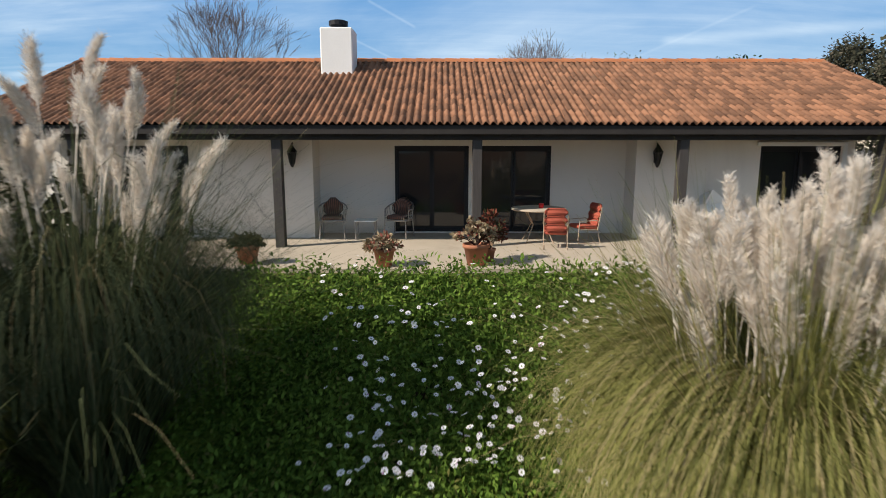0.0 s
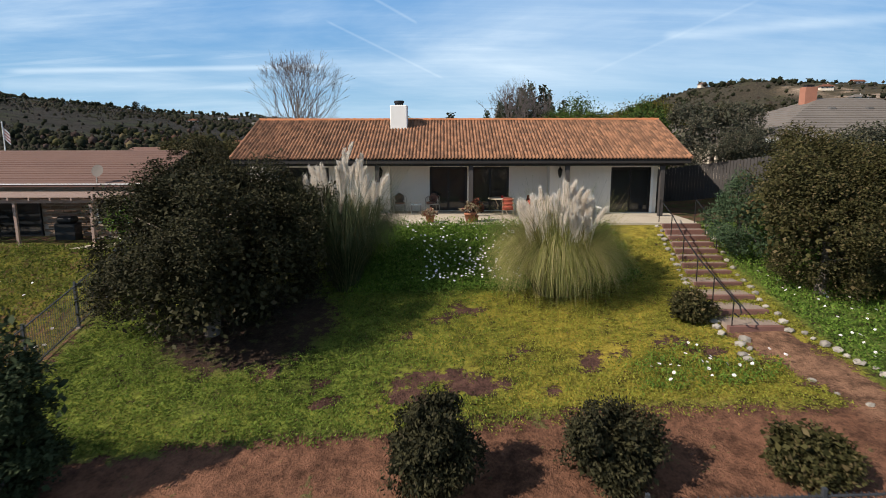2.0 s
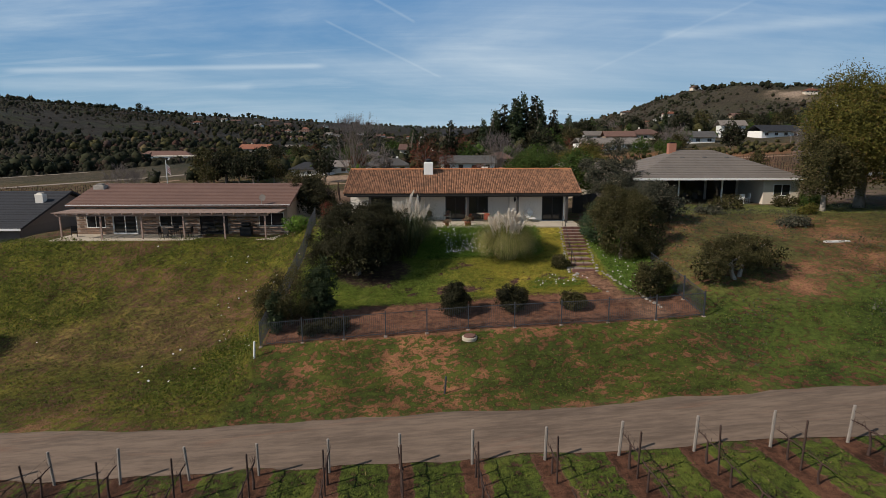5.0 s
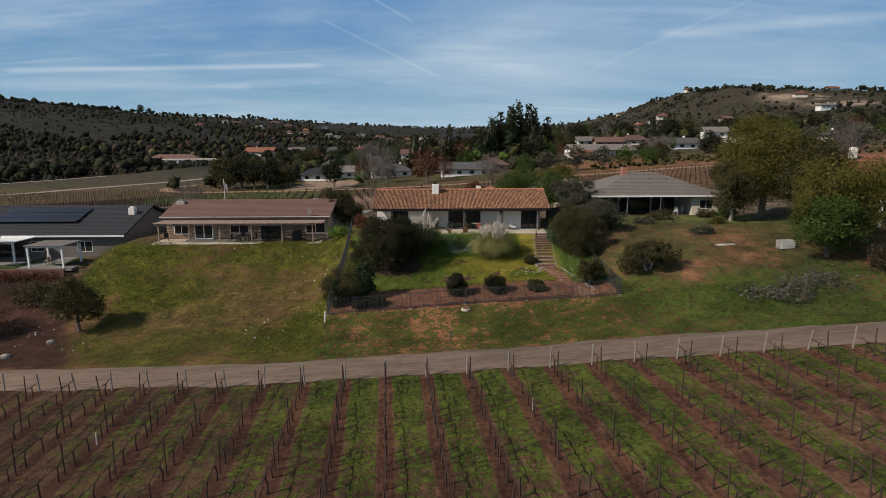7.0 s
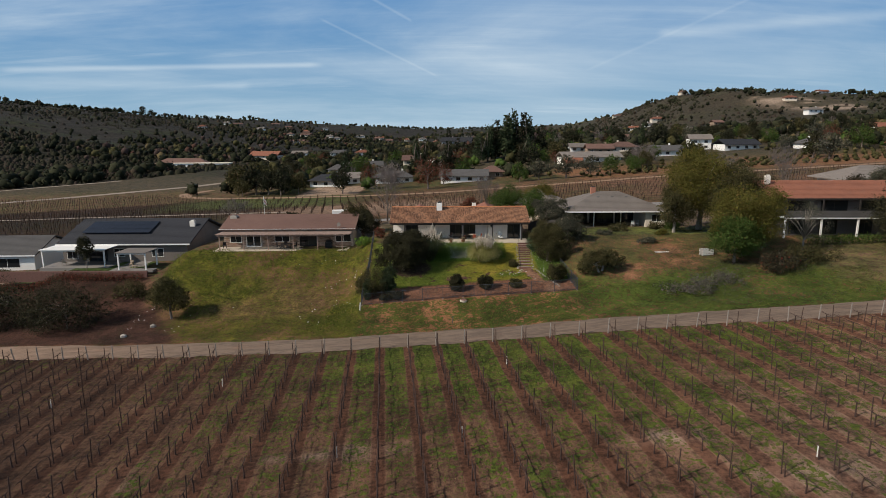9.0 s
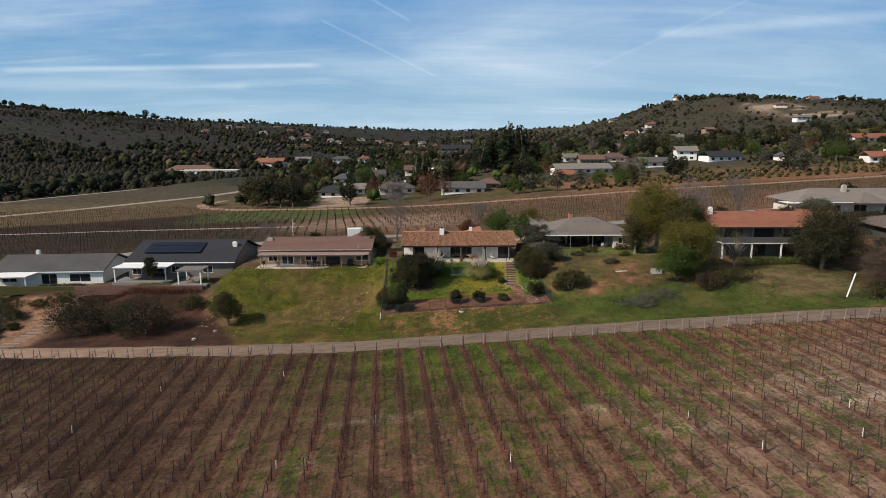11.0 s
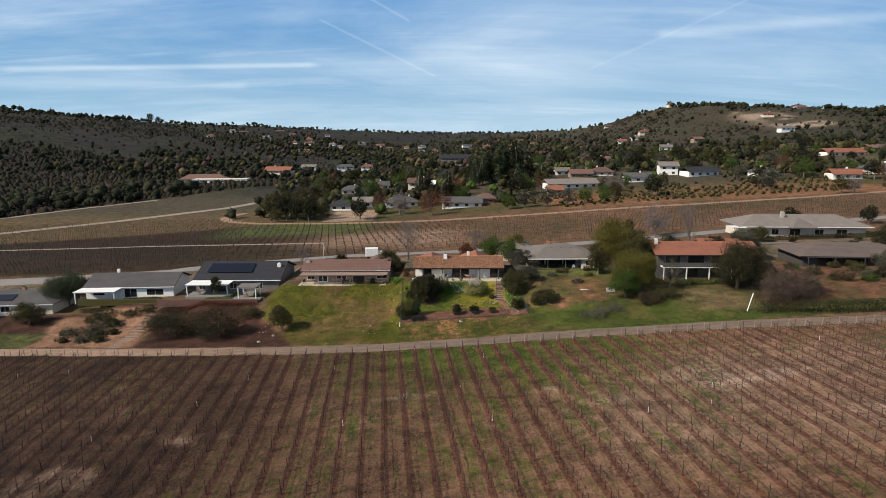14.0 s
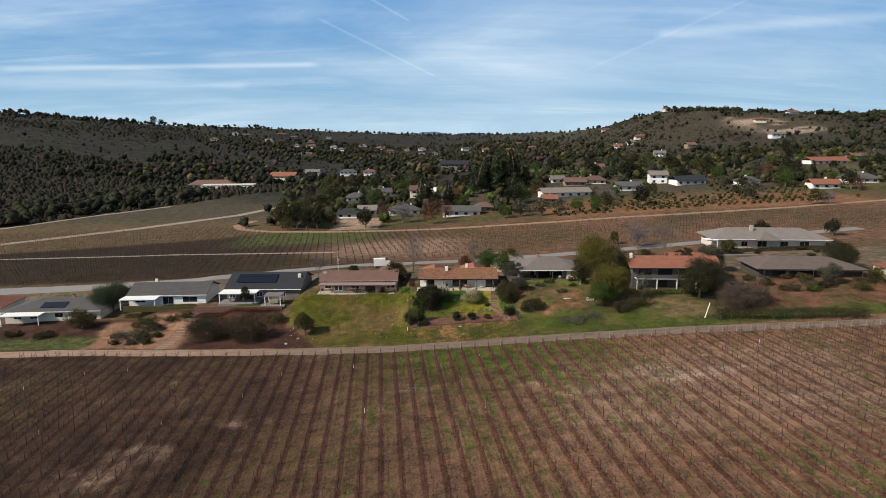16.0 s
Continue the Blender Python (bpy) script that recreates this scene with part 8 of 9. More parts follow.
# ---------------------------------------------------------------- lanes and tracks of the valley
ribbon("lane", [(-190, 32), (-137, 31), (-103, 31.7), (-73, 34.5), (-48, 40), (-29, 44), (-3, 44), (30, 46), (70, 52), (101, 58), (150, 66)], 5.5, 0.12, ASPHALT, "pale grey asphalt lane behind the houses", "road", 0.2, 5)
ribbon("farm_track", [(-260, 95), (-207, 128), (-163, 171), (-125, 215), (-105, 262), (-98, 317), (-80, 400), (-49, 512)], 7.0, 0.2, TRACK_FAR, "pale farm track across the valley fields", "road", 0.4, 6)
ribbon("farm_track", [(-268, 145), (-245, 183), (-220, 230), (-191, 270), (-152, 321), (-124, 367), (-90, 425)], 5.0, 0.2, TRACK_FAR, "pale track along the foot of the hill", "road", 0.4, 7)
ribbon("farm_track", [(-220, 84), (-174, 82.5), (-108, 82), (-41, 71)], 2.6, 0.12, TRACK_FAR, "narrow pale track between vine blocks", "road", 0.3, 8)
ribbon("earth_track", [(-106, 188), (-112, 172), (-104, 156), (-88, 145), (-51, 136), (3, 131), (54, 123.5), (106, 123.5), (160, 126.5), (209, 134), (260, 150)], 4.5, 0.15, EARTH_TRACK, "orange earth track along the far field edge", "road", 0.5, 9)


# ---------------------------------------------------------------- vines of the far fields, woods and scrub
def far_vines():
    rng = np.random.default_rng(170)
    pts = []
    a = radians(10)
    for k in range(-95, 70):
        s = np.arange(34, 190, 2.2)
        x = k * 2.7 * math.cos(a) - s * math.sin(a) + 12
        y = k * 2.7 * math.sin(a) * 0.3 + s * math.cos(a)
        edge = np.interp(x, (-250, -110, -85, 0, 60, 200), (160, 165, 138, 126, 118, 122))
        lane = np.interp(x, (-190, -103, -48, -3, 70, 150), (36, 36, 45, 49, 57, 71))
        m = (y > lane) & (y < edge) & (np.abs(y - np.interp(x, (-174, -108, -41, -35), (82.5, 82, 71, 60))) > 2.0)
        pts.append(np.stack([x[m], y[m]], 1))
    p = np.concatenate(pts) + rng.normal(0, 0.1, (sum(map(len, pts)), 2))
    p = p[rng.random(len(p)) < 0.92]
    n = len(p)
    z = land(p[:, 0], p[:, 1])
    h, w = rng.uniform(0.9, 1.5, n), 0.07
    t = rng.uniform(0, math.pi, n)
    dx, dy = np.cos(t) * w, np.sin(t) * w
    o = np.stack([p[:, 0], p[:, 1], z - 0.1], 1)
    s1, s2 = np.stack([dx, dy, 0 * dx], 1), np.stack([-dy, dx, 0 * dx], 1)
    up = np.stack([0 * h, 0 * h, h], 1)
    arm = np.stack([rng.uniform(-0.2, 0.2, n), rng.choice((-0.7, 0.7), n), 0.9 * h], 1)
    q = lambda s: np.stack([o - s, o + s, o + s * 0.6 + up, o - s * 0.6 + up], 1)
    r = np.stack([o + up * 0.7 - s1, o + up * 0.7 + s1, o + arm + s1 * 0.4, o + arm - s1 * 0.4], 1)
    v = np.concatenate([q(s1), q(s2), r], 0).reshape(-1, 3)
    tagged(array_mesh("far_vines", v, np.arange(len(v)).reshape(-1, 4), VINE_WOOD), "rows of bare vines on the valley floor", "vines", kind="stuff")


far_vines()


def tree_template(name, kind, seed, mat, label, leaf, height=9.0):
    """A tree for the distance, built at the origin far below the ground's edge and then copied to its places."""
    rng = np.random.default_rng(seed)
    t = thing(name, (0, 0, 0), 0, label, "tree")
    h = height
    if kind == "round":
        blobs = [(0, 0, h * 0.56, h * 0.42, h * 0.40, h * 0.40), (h * 0.18, 0, h * 0.45, h * 0.3, h * 0.3, h * 0.3), (-h * 0.2, h * 0.05, h * 0.5, h * 0.3, h * 0.3, h * 0.32), (0.03 * h, 0, h * 0.8, h * 0.22, h * 0.22, h * 0.2)]
        tree_mesh_parts(t, rng, h, blobs, 150, 13, leaf * 0.72, mat, spread=h * 0.06, trunk_r=h * 0.03, trunk_h=h * 0.5, limbs=5, shell=0.55)
    elif kind == "tall":
        blobs = [(0, 0, h * (0.2 + 0.1 * k), h * (0.20 - 0.021 * k), h * (0.20 - 0.021 * k), h * 0.08) for k in range(8)]
        tree_mesh_parts(t, rng, h, blobs, 220, 12, leaf * 0.72, mat, spread=h * 0.026, trunk_r=h * 0.018, trunk_h=h * 0.9, limbs=4, shell=0.4, droop=0.3)
    else:
        blobs = [(0, 0, h * 0.6, h * 0.33, h * 0.33, h * 0.38), (0.1 * h, 0, h * 0.45, h * 0.28, h * 0.28, h * 0.3)]
        tree_mesh_parts(t, rng, h, blobs, 110, 12, leaf, mat, spread=h * 0.05, trunk_r=h * 0.025, trunk_h=h * 0.5, limbs=10, shell=0.2, aspect=0.08, bark=TWIG)
    return t


TEMPLATES = {
    "oak": [tree_template("valley_oak", "round", 201, LEAF_DARK, "dark green oak in the valley", 0.55), tree_template("valley_oak", "round", 202, LEAF_OLIVE, "olive-green oak in the valley", 0.55), tree_template("valley_oak", "round", 203, WOOD_FAR, "dark spreading oak in the valley", 0.6)],
    "green": [tree_template("valley_tree", "round", 204, LEAF_GREEN, "fresh green tree among the far houses", 0.5), tree_template("valley_tree", "round", 205, LEAF_GREY, "grey-green tree among the far houses", 0.5)],
    "tall": [tree_template("tall_conifer", "tall", 206, LEAF_PINE, "tall dark conifer above the far houses", 0.8, 20), tree_template("tall_conifer", "tall", 207, WOOD_FAR, "tall dark eucalyptus above the far houses", 0.9, 20)],
    "bare": [tree_template("bare_far_tree", "bare", 208, TWIG, "leafless grey tree among the far houses", 1.1), tree_template("bare_far_tree", "bare", 209, LEAF_RED, "leafless reddish tree among the far houses", 1.0)],
}
USED = set()


def plant(kind, x, y, height, rng):
    opts = TEMPLATES[kind]
    k = int(rng.integers(len(opts)))
    s = height / (20 if kind == "tall" else 9)
    m = pose(x, y, float(land(x, y)) - 0.1, 0, 0, rng.uniform(0, 360)) @ Matrix.Diagonal((s * rng.uniform(0.9, 1.15), s * rng.uniform(0.9, 1.15), s, 1))
    if (kind, k) not in USED:
        USED.add((kind, k))
        opts[k].matrix_basis = m
    else:
        base = opts[k]
        keep = base.scale.copy()
        base.scale = (1, 1, 1)
        copy_thing(base, m)
        base.scale = keep


def plant_valley():
    rng = np.random.default_rng(210)
    # dark grove by the loop of the track, tall group behind, street trees
    for x, y, h in ((-716, 1388, 21), (-702, 1402, 15), (-772, 1368, 14), (-786, 1362, 12)):
        plant("oak", x, y, h, rng)
    for x, y, h in ((236, 742, 13), (244, 745, 11), (228, 738, 10)):
        plant("tall", x, y, h, rng)
    for x, y, h in ((-84, 158, 13), (-76, 156, 12), (-70, 152, 10), (-64, 149, 10), (-58, 152, 9), (-79, 166, 14), (-66, 160, 12)):
        plant("oak", x, y, h, rng)
    for x, y, h in ((20, 246, 17), (26, 250, 21), (31, 254, 24), (36, 250, 26), (41, 256, 28), (46, 252, 27), (50, 258, 24), (38, 262, 26), (56, 254, 19), (28, 260, 20), (62, 250, 14), (8, 480, 22), (440, 905, 9), (620, 800, 16), (-14, 235, 18), (-9, 242, 16), (60, 235, 16), (-48, 210, 15)):
        plant("tall", x, y, h, rng)
    for x, y, h in ((38, 152, 9), (48, 148, 10), (57, 146, 9), (66, 150, 8), (30, 150, 8), (75, 148, 7)):
        plant("green", x, y, h, rng)
    for x, y, h in ((-6, 150, 13), (-22, 160, 12), (-32, 168, 11), (63, 50, 11), (0, 165, 10), (180, 130, 9)):
        plant("bare", x, y, h, rng)
    for x, y, h in ((176, 133, 8), (110, 60, 6), (58, 60, 5), (132, 55, 6), (-160, 40, 5)):
        plant("oak", x, y, h, rng)
    taken = [(hx, hy) for hx, hy, *_ in FAR_HOUSES]
    count = 0
    while count < 210:
        x, y = rng.uniform(-110, 330), rng.uniform(142, 420)
        if y < 142 + 0.05 * abs(x) + (8 if x > 60 else 0) or (x < -90 and y < 200) or (y > 300 and rng.random() < 0.3):
            continue
        if any((x - a) ** 2 + (y - b - 3) ** 2 < 13 ** 2 for a, b in taken) or any(abs(x - a - 0.18 * (y - b)) < 10 and -48 < y - b < 2 for a, b in taken) or (abs(x - 14) < 18 and y > 300):
            continue
        kind = rng.choice(("oak", "oak", "oak", "green", "green", "bare", "tall"), p=(0.2, 0.2, 0.16, 0.16, 0.12, 0.11, 0.05))
        plant(kind, x, y, rng.uniform(6, 12.5) if kind != "tall" else rng.uniform(12, 19), rng)
        count += 1


def scrub(name, rng, x, y, size, per, mat, label, leaf=(0.15, 0.30)):
    n = len(x)
    z = land(x, y) + smooth01((y - 230) / 100) * (2.2 * wave(x, y, 0.03, 15) + 1.0 * wave(x, y, 0.09, 16))
    c = np.repeat(np.stack([x, y, z], 1), per, 0)
    s = np.repeat(size, per)[:, None]
    off = rng.normal(size=(n * per, 3)) * np.array((0.45, 0.45, 0.30)) * s
    off[:, 2] = np.abs(off[:, 2]) * 1.1 + 0.15 * s[:, 0]
    d = unit(off / s * 1.6 + 0.30 * rng.normal(size=(n * per, 3)) + np.array((0, 0, 0.25)))
    a = unit(np.cross(d, rng.normal(size=(n * per, 3))))
    b = np.cross(d, a)
    r = s * rng.uniform(*leaf, (n * per, 1))
    p = c + off
    v = np.stack([p + a * r, p + b * r * 0.8, p - a * r, p - b * r * 0.8], 1).reshape(-1, 3)
    return tagged(array_mesh(name, v, np.arange(len(v)).reshape(-1, 4), mat), label, "scrub", kind="stuff")


def lump_data(seed, lobes=3):
    """A crown of a few rough lobes, one unit high: corners and faces."""
    rg = np.random.default_rng(seed)
    bm = bmesh.new()
    for cx, cy, cz, r in ((0, 0, 0.55, 0.42), (0.22, 0.1, 0.42, 0.30), (-0.22, -0.08, 0.40, 0.32))[:lobes]:
        made = bmesh.ops.create_icosphere(bm, subdivisions=1, radius=r)["verts"]
        for v in made:
            v.co = v.co * rg.uniform(0.58, 1.28) + Vector((cx, cy, cz))
    bm.verts.index_update()
    v, f = np.array([x.co[:] for x in bm.verts]), np.array([[x.index for x in q.verts] for q in bm.faces])
    bm.free()
    return v, f


def domes(name, rng, x, y, size, mat, label, tall=0.75):
    """Low bushes far off: small uneven six-sided domes, all in one mesh."""
    n = len(x)
    z = land(x, y) + smooth01((y - 230) / 100) * (2.2 * wave(x, y, 0.03, 15) + 1.0 * wave(x, y, 0.09, 16))
    turn = rng.uniform(0, 6.3, n)[:, None]
    a = turn + np.arange(6)[None, :] * math.pi / 3
    rows = [np.zeros((n, 1, 3))]
    for r, h in ((0.30, 0.80), (0.5, 0.0)):
        k = r * rng.uniform(0.7, 1.3, (n, 6))
        rows.append(np.stack([k * np.cos(a + r), k * np.sin(a + r), h * rng.uniform(0.8, 1.15, (n, 6)) - 0.1], 2))
    rows[0][:, 0, 2] = rng.uniform(0.85, 1.05, n)
    v = np.concatenate(rows, 1) * np.array((1, 1, tall)) * size[:, None, None] + np.stack([x, y, z], 1)[:, None, :]
    one = [(0, 1 + k, 1 + (k + 1) % 6) for k in range(6)]
    for k in range(6):
        p, q = 1 + k, 1 + (k + 1) % 6
        one += [(p, p + 6, q), (q, p + 6, q + 6)]
    f = (np.arange(n) * 13)[:, None, None] + np.array(one)[None]
    return tagged(array_mesh(name, v.reshape(-1, 3), f.reshape(-1, 3), mat, smooth=True), label, "scrub", kind="stuff")


LUMPS = [lump_data(k) for k in range(8)]
PLAIN_LUMPS = [lump_data(k, 1) for k in range(8)]


def far_trees(name, rng, x, y, size, mat, label, sprays=26, wide=1.0, lumps=LUMPS):
    """Woods far off: rough dark crowns, each with sprays of leaves round it, as one mesh."""
    z = land(x, y) + smooth01((y - 230) / 100) * (2.2 * wave(x, y, 0.03, 15) + 1.0 * wave(x, y, 0.09, 16)) - 0.1
    vs, fs, base = [], [], 0
    for k in range(len(x)):
        v, f = lumps[k % 8]
        a = rng.uniform(0, 6.3)
        c, sn = math.cos(a), math.sin(a)
        q = np.stack([(c * v[:, 0] - sn * v[:, 1]) * wide, (sn * v[:, 0] + c * v[:, 1]) * wide, v[:, 2]], 1)
        vs.append(q * size[k] + np.array((x[k], y[k], z[k])))
        fs.append(f + base)
        base += len(v)
    v, f = np.concatenate(vs), np.concatenate(fs)
    pick = rng.integers(0, len(v), len(x) * sprays)
    s = size[np.minimum(pick // len(lumps[0][0]), len(x) - 1)][:, None]
    d = unit(rng.normal(size=(len(pick), 3)))
    e = unit(np.cross(d, rng.normal(size=d.shape)))
    p = v[pick] + rng.normal(size=d.shape) * 0.06 * s
    t = np.stack([p + d * s * 0.12, p + e * s * 0.09, p - (d + e) * s * 0.08], 1).reshape(-1, 3)
    f2 = np.arange(len(t)).reshape(-1, 3) + len(v)
    return tagged(array_mesh(name, np.concatenate([v, t]), np.concatenate([f, f2]), mat), label, "trees", kind="stuff")


def plant_hills():
    rng = np.random.default_rng(220)

    def spread(n, x0, x1, y0, y1, keep):
        x, y = rng.uniform(x0, x1, n), y0 + (y1 - y0) * rng.random(n) ** 1.15
        m = (np.abs(x) < 0.92 * (y + 160)) & (rng.random(n) < keep(x, y))
        return x[m], y[m]

    scar = lambda x, y: 1 - 0.85 * np.maximum(inside(x, y, 385, 485, 545, 695, 36), inside(x, y, 60, 140, 330, 430, 40))
    density = lambda x, y: np.clip(0.25 + 1.1 * wave(x, y, 0.014, 221) + 0.6 * wave(x, y, 0.05, 222), 0.05, 1) * scar(x, y)
    x, y = spread(30000, -1000, 1000, 230, 1150, lambda x, y: density(x, y) * np.where((x > -110) & (x < 330) & (y < 420), 0.12, 1) * smooth01((y - foot_line(x) - 6) / 8 + (x > -90)))
    domes("chaparral", rng, x, y, rng.uniform(1.6, 4.2, len(x)) * (0.8 + y / 1500), CHAPARRAL, "dark chaparral scrub on the hillsides", 0.6)
    x, y = spread(6000, -1000, 1000, 300, 1150, lambda x, y: np.clip(0.35 + 0.9 * wave(x, y, 0.02, 227), 0, 1) * scar(x, y) * np.where((x > -110) & (x < 330) & (y < 420), 0.1, 1) * smooth01((y - foot_line(x) - 6) / 8 + (x > -90)))
    domes("grey_scrub", rng, x, y, rng.uniform(1.5, 3.5, len(x)) * (0.8 + y / 1500), GREY_BRUSH, "grey leafless brush on the hillsides", 0.6)
    x, y = spread(2200, -1000, 1100, 420, 1500, lambda x, y: np.clip(0.30 + 1.1 * wave(x, y, 0.012, 223), 0, 1) * scar(x, y))
    far_trees("far_woods", rng, x, y, rng.uniform(4, 8, len(x)), WOOD_FAR, "scattered dark trees on the far hills", 18, lumps=PLAIN_LUMPS)
    wood = lambda x, y: smooth01((y - foot_line(x) - 9) / 5) * smooth01((-118 - x) / 25) * smooth01((210 + foot_line(x) - y) / 90) * np.clip(0.85 + 0.8 * wave(x, y, 0.03, 228), 0.2, 1) * (1 - inside(x, y, -250, -120, 345, 425, 14)) * (1 - inside(x, y, -190, -110, 270, 400, 10) * smooth01((foot_line(x) + 60 - y) / 10))
    wx, wy = spread(2600, -520, -110, 150, 520, wood)
    far_trees("hill_foot_woods", rng, wx, wy, rng.uniform(4, 10.5, len(wx)), WOOD_FAR, "dark woodland at the foot of the hill", 30)
    wx, wy = spread(900, -520, -110, 160, 520, wood)
    scrub("russet_woods", rng, wx, wy, rng.uniform(6, 10, len(wx)), 80, RUSSET, "leafless russet trees at the foot of the hill", (0.04, 0.08))
    wx, wy = spread(6500, -520, -110, 150, 560, lambda x, y: smooth01((y - foot_line(x) - 6) / 4) * smooth01((-118 - x) / 25))
    domes("foot_scrub", rng, wx, wy, rng.uniform(2, 5, len(wx)), CHAPARRAL, "dark brush at the foot of the hill", 0.7)
    clear = lambda x, y: np.prod([1 - np.exp(-((x - a - 0.18 * (a + 4) / 80 * (y - b)) / (3 + w / 2)) ** 4 - ((y - b + 16) / 26.0) ** 4) for a, b, w, *_ in FAR_HOUSES], axis=0) * (1 - inside(x, y, -4, 30, 300, 450, 4)) * (1 - inside(x, y, -230, -150, 300, 400, 10)) * scar(x, y)
    for k, (mat, lab) in enumerate(((WOOD_FAR, "dark trees among the valley houses"), (LEAF_OLIVE, "olive trees among the valley houses"), (LEAF_GREEN, "green trees among the valley houses"), (LEAF_BERRY, "russet trees among the valley houses"))):
        wx, wy = spread((1000, 950, 420, 160)[k], -130, 380, 150, 450, lambda x, y: clear(x, y) * smooth01((y - 152 - 0.07 * np.abs(x) - 52 * inside(x, y, 50, 215, 100, 220, 8)) / 8) * smooth01((x + 112 + 0.1 * (y - 150)) / 12) * np.clip(0.75 + 0.9 * wave(x, y, 0.05, 229), 0.15, 1))
        far_trees("valley_trees", rng, wx, wy, rng.uniform(2.5, 8.0, len(wx)) * (1.0 if k < 2 else 0.8), mat, lab, 34)
    # orchard rows on red earth
    ox, oy = np.meshgrid(np.arange(56, 208, 4.2), np.arange(139, 204, 6.0))
    ox, oy = ox.ravel() + rng.normal(0, 0.3, ox.size), (oy + 0.05 * ox).ravel() + rng.normal(0, 0.3, ox.size)
    m = (rng.random(ox.size) < 0.85 * clear(ox, oy)) & (oy > 134 + 0.06 * ox)
    far_trees("orchard_bushes", rng, ox[m], oy[m], rng.uniform(1.3, 2.4, int(m.sum())), LEAF_OLIVE, "rows of small round orchard bushes on red earth", 16, 1.1)
    apart = lambda x, y: np.prod([1 - np.exp(-((x - a) / 18.0) ** 2 - ((y - b + 18) / 26.0) ** 2) for a, b in [h[:2] for h in FAR_HOUSES[-6:]] + [(14, 440)] + HILL_HOUSES], axis=0)
    for k, (mat, count) in enumerate(((WOOD_FAR, 3400), (LEAF_OLIVE, 1100), (RUSSET, 500))):
        x, y = spread(count, -480, 330, 430, 1350, lambda x, y: smooth01((360 - np.abs(x + 60)) / 150) * np.clip(0.6 + wave(x, y, 0.03, 226), 0.1, 1) * apart(x, y))
        far_trees("valley_woods", rng, x, y, rng.uniform(4.5, 10, len(x)), mat, ("dark woods between the houses of the far valley", "olive trees in the far valley", "leafless trees in the far valley")[k], 18, lumps=PLAIN_LUMPS)
    # trees along the crest of the long ridge
    bearing = np.radians(rng.uniform(-44, 40, 1500))
    reach = np.interp(np.degrees(bearing), (-60, -37, -30, -25, -16, -10, 0, 13, 30), (1400, 1500, 1600, 1700, 1900, 2100, 2600, 2300, 2300)) * rng.uniform(0.84, 0.99, 1500)
    x, y = -2 + reach * np.sin(bearing), -90 + reach * np.cos(bearing)
    m = rng.random(1500) < np.clip(0.45 + 0.9 * wave(x, y, 0.012, 304), 0.1, 1)
    far_trees("ridge_woods", rng, x[m], y[m], 4 + 9 * rng.random(int(m.sum())) ** 2, WOOD_FAR, "dark trees along the far ridges", 18, lumps=PLAIN_LUMPS)
    x, y = spread(2400, -2300, 2300, 1100, 3000, lambda x, y: 0.8 + 0 * x)
    domes("ridge_brush", rng, x, y, rng.uniform(5, 11, len(x)), WOOD_FAR, "dark brush on the far ridges", 0.8)
    # trees on the steep hill: dense towards its crest, thin on the brushy near flank
    x, y = spread(900, 400, 1000, 800, 970, lambda x, y: np.clip(0.65 + wave(x, y, 0.03, 231), 0.1, 1))
    far_trees("hilltop_trees", rng, x, y, 4 + 8 * rng.random(len(x)) ** 1.6, WOOD_FAR, "dark trees along the crest of the steep hill", 20, lumps=PLAIN_LUMPS)
    x, y = spread(5200, 150, 950, 400, 900, lambda x, y: np.clip(0.12 + 1.2 * wave(x, y, 0.016, 232) + 0.5 * wave(x, y, 0.05, 233) + 0.35 * smooth01((x - 430) / 120), 0, 1) * scar(x, y) * apart(x, y))
    far_trees("hill_oaks", rng, x, y, 2.6 + 6.5 * rng.random(len(x)) ** 2, WOOD_FAR, "clusters of dark oaks on the steep hill", 18, lumps=PLAIN_LUMPS)
    x, y = spread(4200, -950, -150, 430, 1200, lambda x, y: np.clip(-0.05 + 1.2 * wave(x, y, 0.012, 234) + 0.7 * wave(x, y, 0.04, 235), 0, 1) * apart(x, y))
    far_trees("hill_oaks", rng, x, y, 2.6 + 6.5 * rng.random(len(x)) ** 2, WOOD_FAR, "dark oaks and brush on the long hillside", 18, lumps=PLAIN_LUMPS)


# ---------------------------------------------------------------- houses of the valley and the hills: x, y, width, depth, wall, roof, storeys
PALETTE = {"w": WHITE_PAINT, "c": CREAM_PAINT, "t": TAN_PAINT, "g": GREY_ROOF, "d": DARK_ROOF, "m": MID_ROOF, "b": BROWN_ROOF, "o": TILE_FAR}
FAR_HOUSES = [(-53, 186, 15, 9, "wd", 1), (-44, 196, 10, 9, "wg", 1), (-22, 188, 17, 9, "wm", 1), (9, 172, 20, 9, "wm", 1), (22, 180, 9, 8, "tb", 1), (-16, 262, 13, 10, "cb", 2), (-12, 275, 14, 8, "ww", 1), (14, 451, 27, 13, "gd", 2), (74, 206, 30, 9, "wg", 1), (60, 190, 8, 7, "to", 1), (114, 218, 15, 9, "wm", 1), (157, 226, 20, 10, "wd", 1), (140, 240, 11, 9, "wg", 2), (187, 212, 12, 9, "wm", 1), (216, 188, 15, 9, "wo", 1), (246, 202, 18, 10, "wm", 1), (286, 290, 30, 10, "wo", 1), (88, 248, 14, 9, "tb", 1), (80, 266, 9, 8, "wg", 1), (102, 252, 14, 9, "cb", 1), (-195, 396, 46, 16, "wc", 1), (-215, 410, 40, 14, "cb", 1), (-160, 460, 26, 14, "co", 2), (-60, 270, 15, 10, "wm", 1), (-45, 300, 14, 10, "wm", 1)]
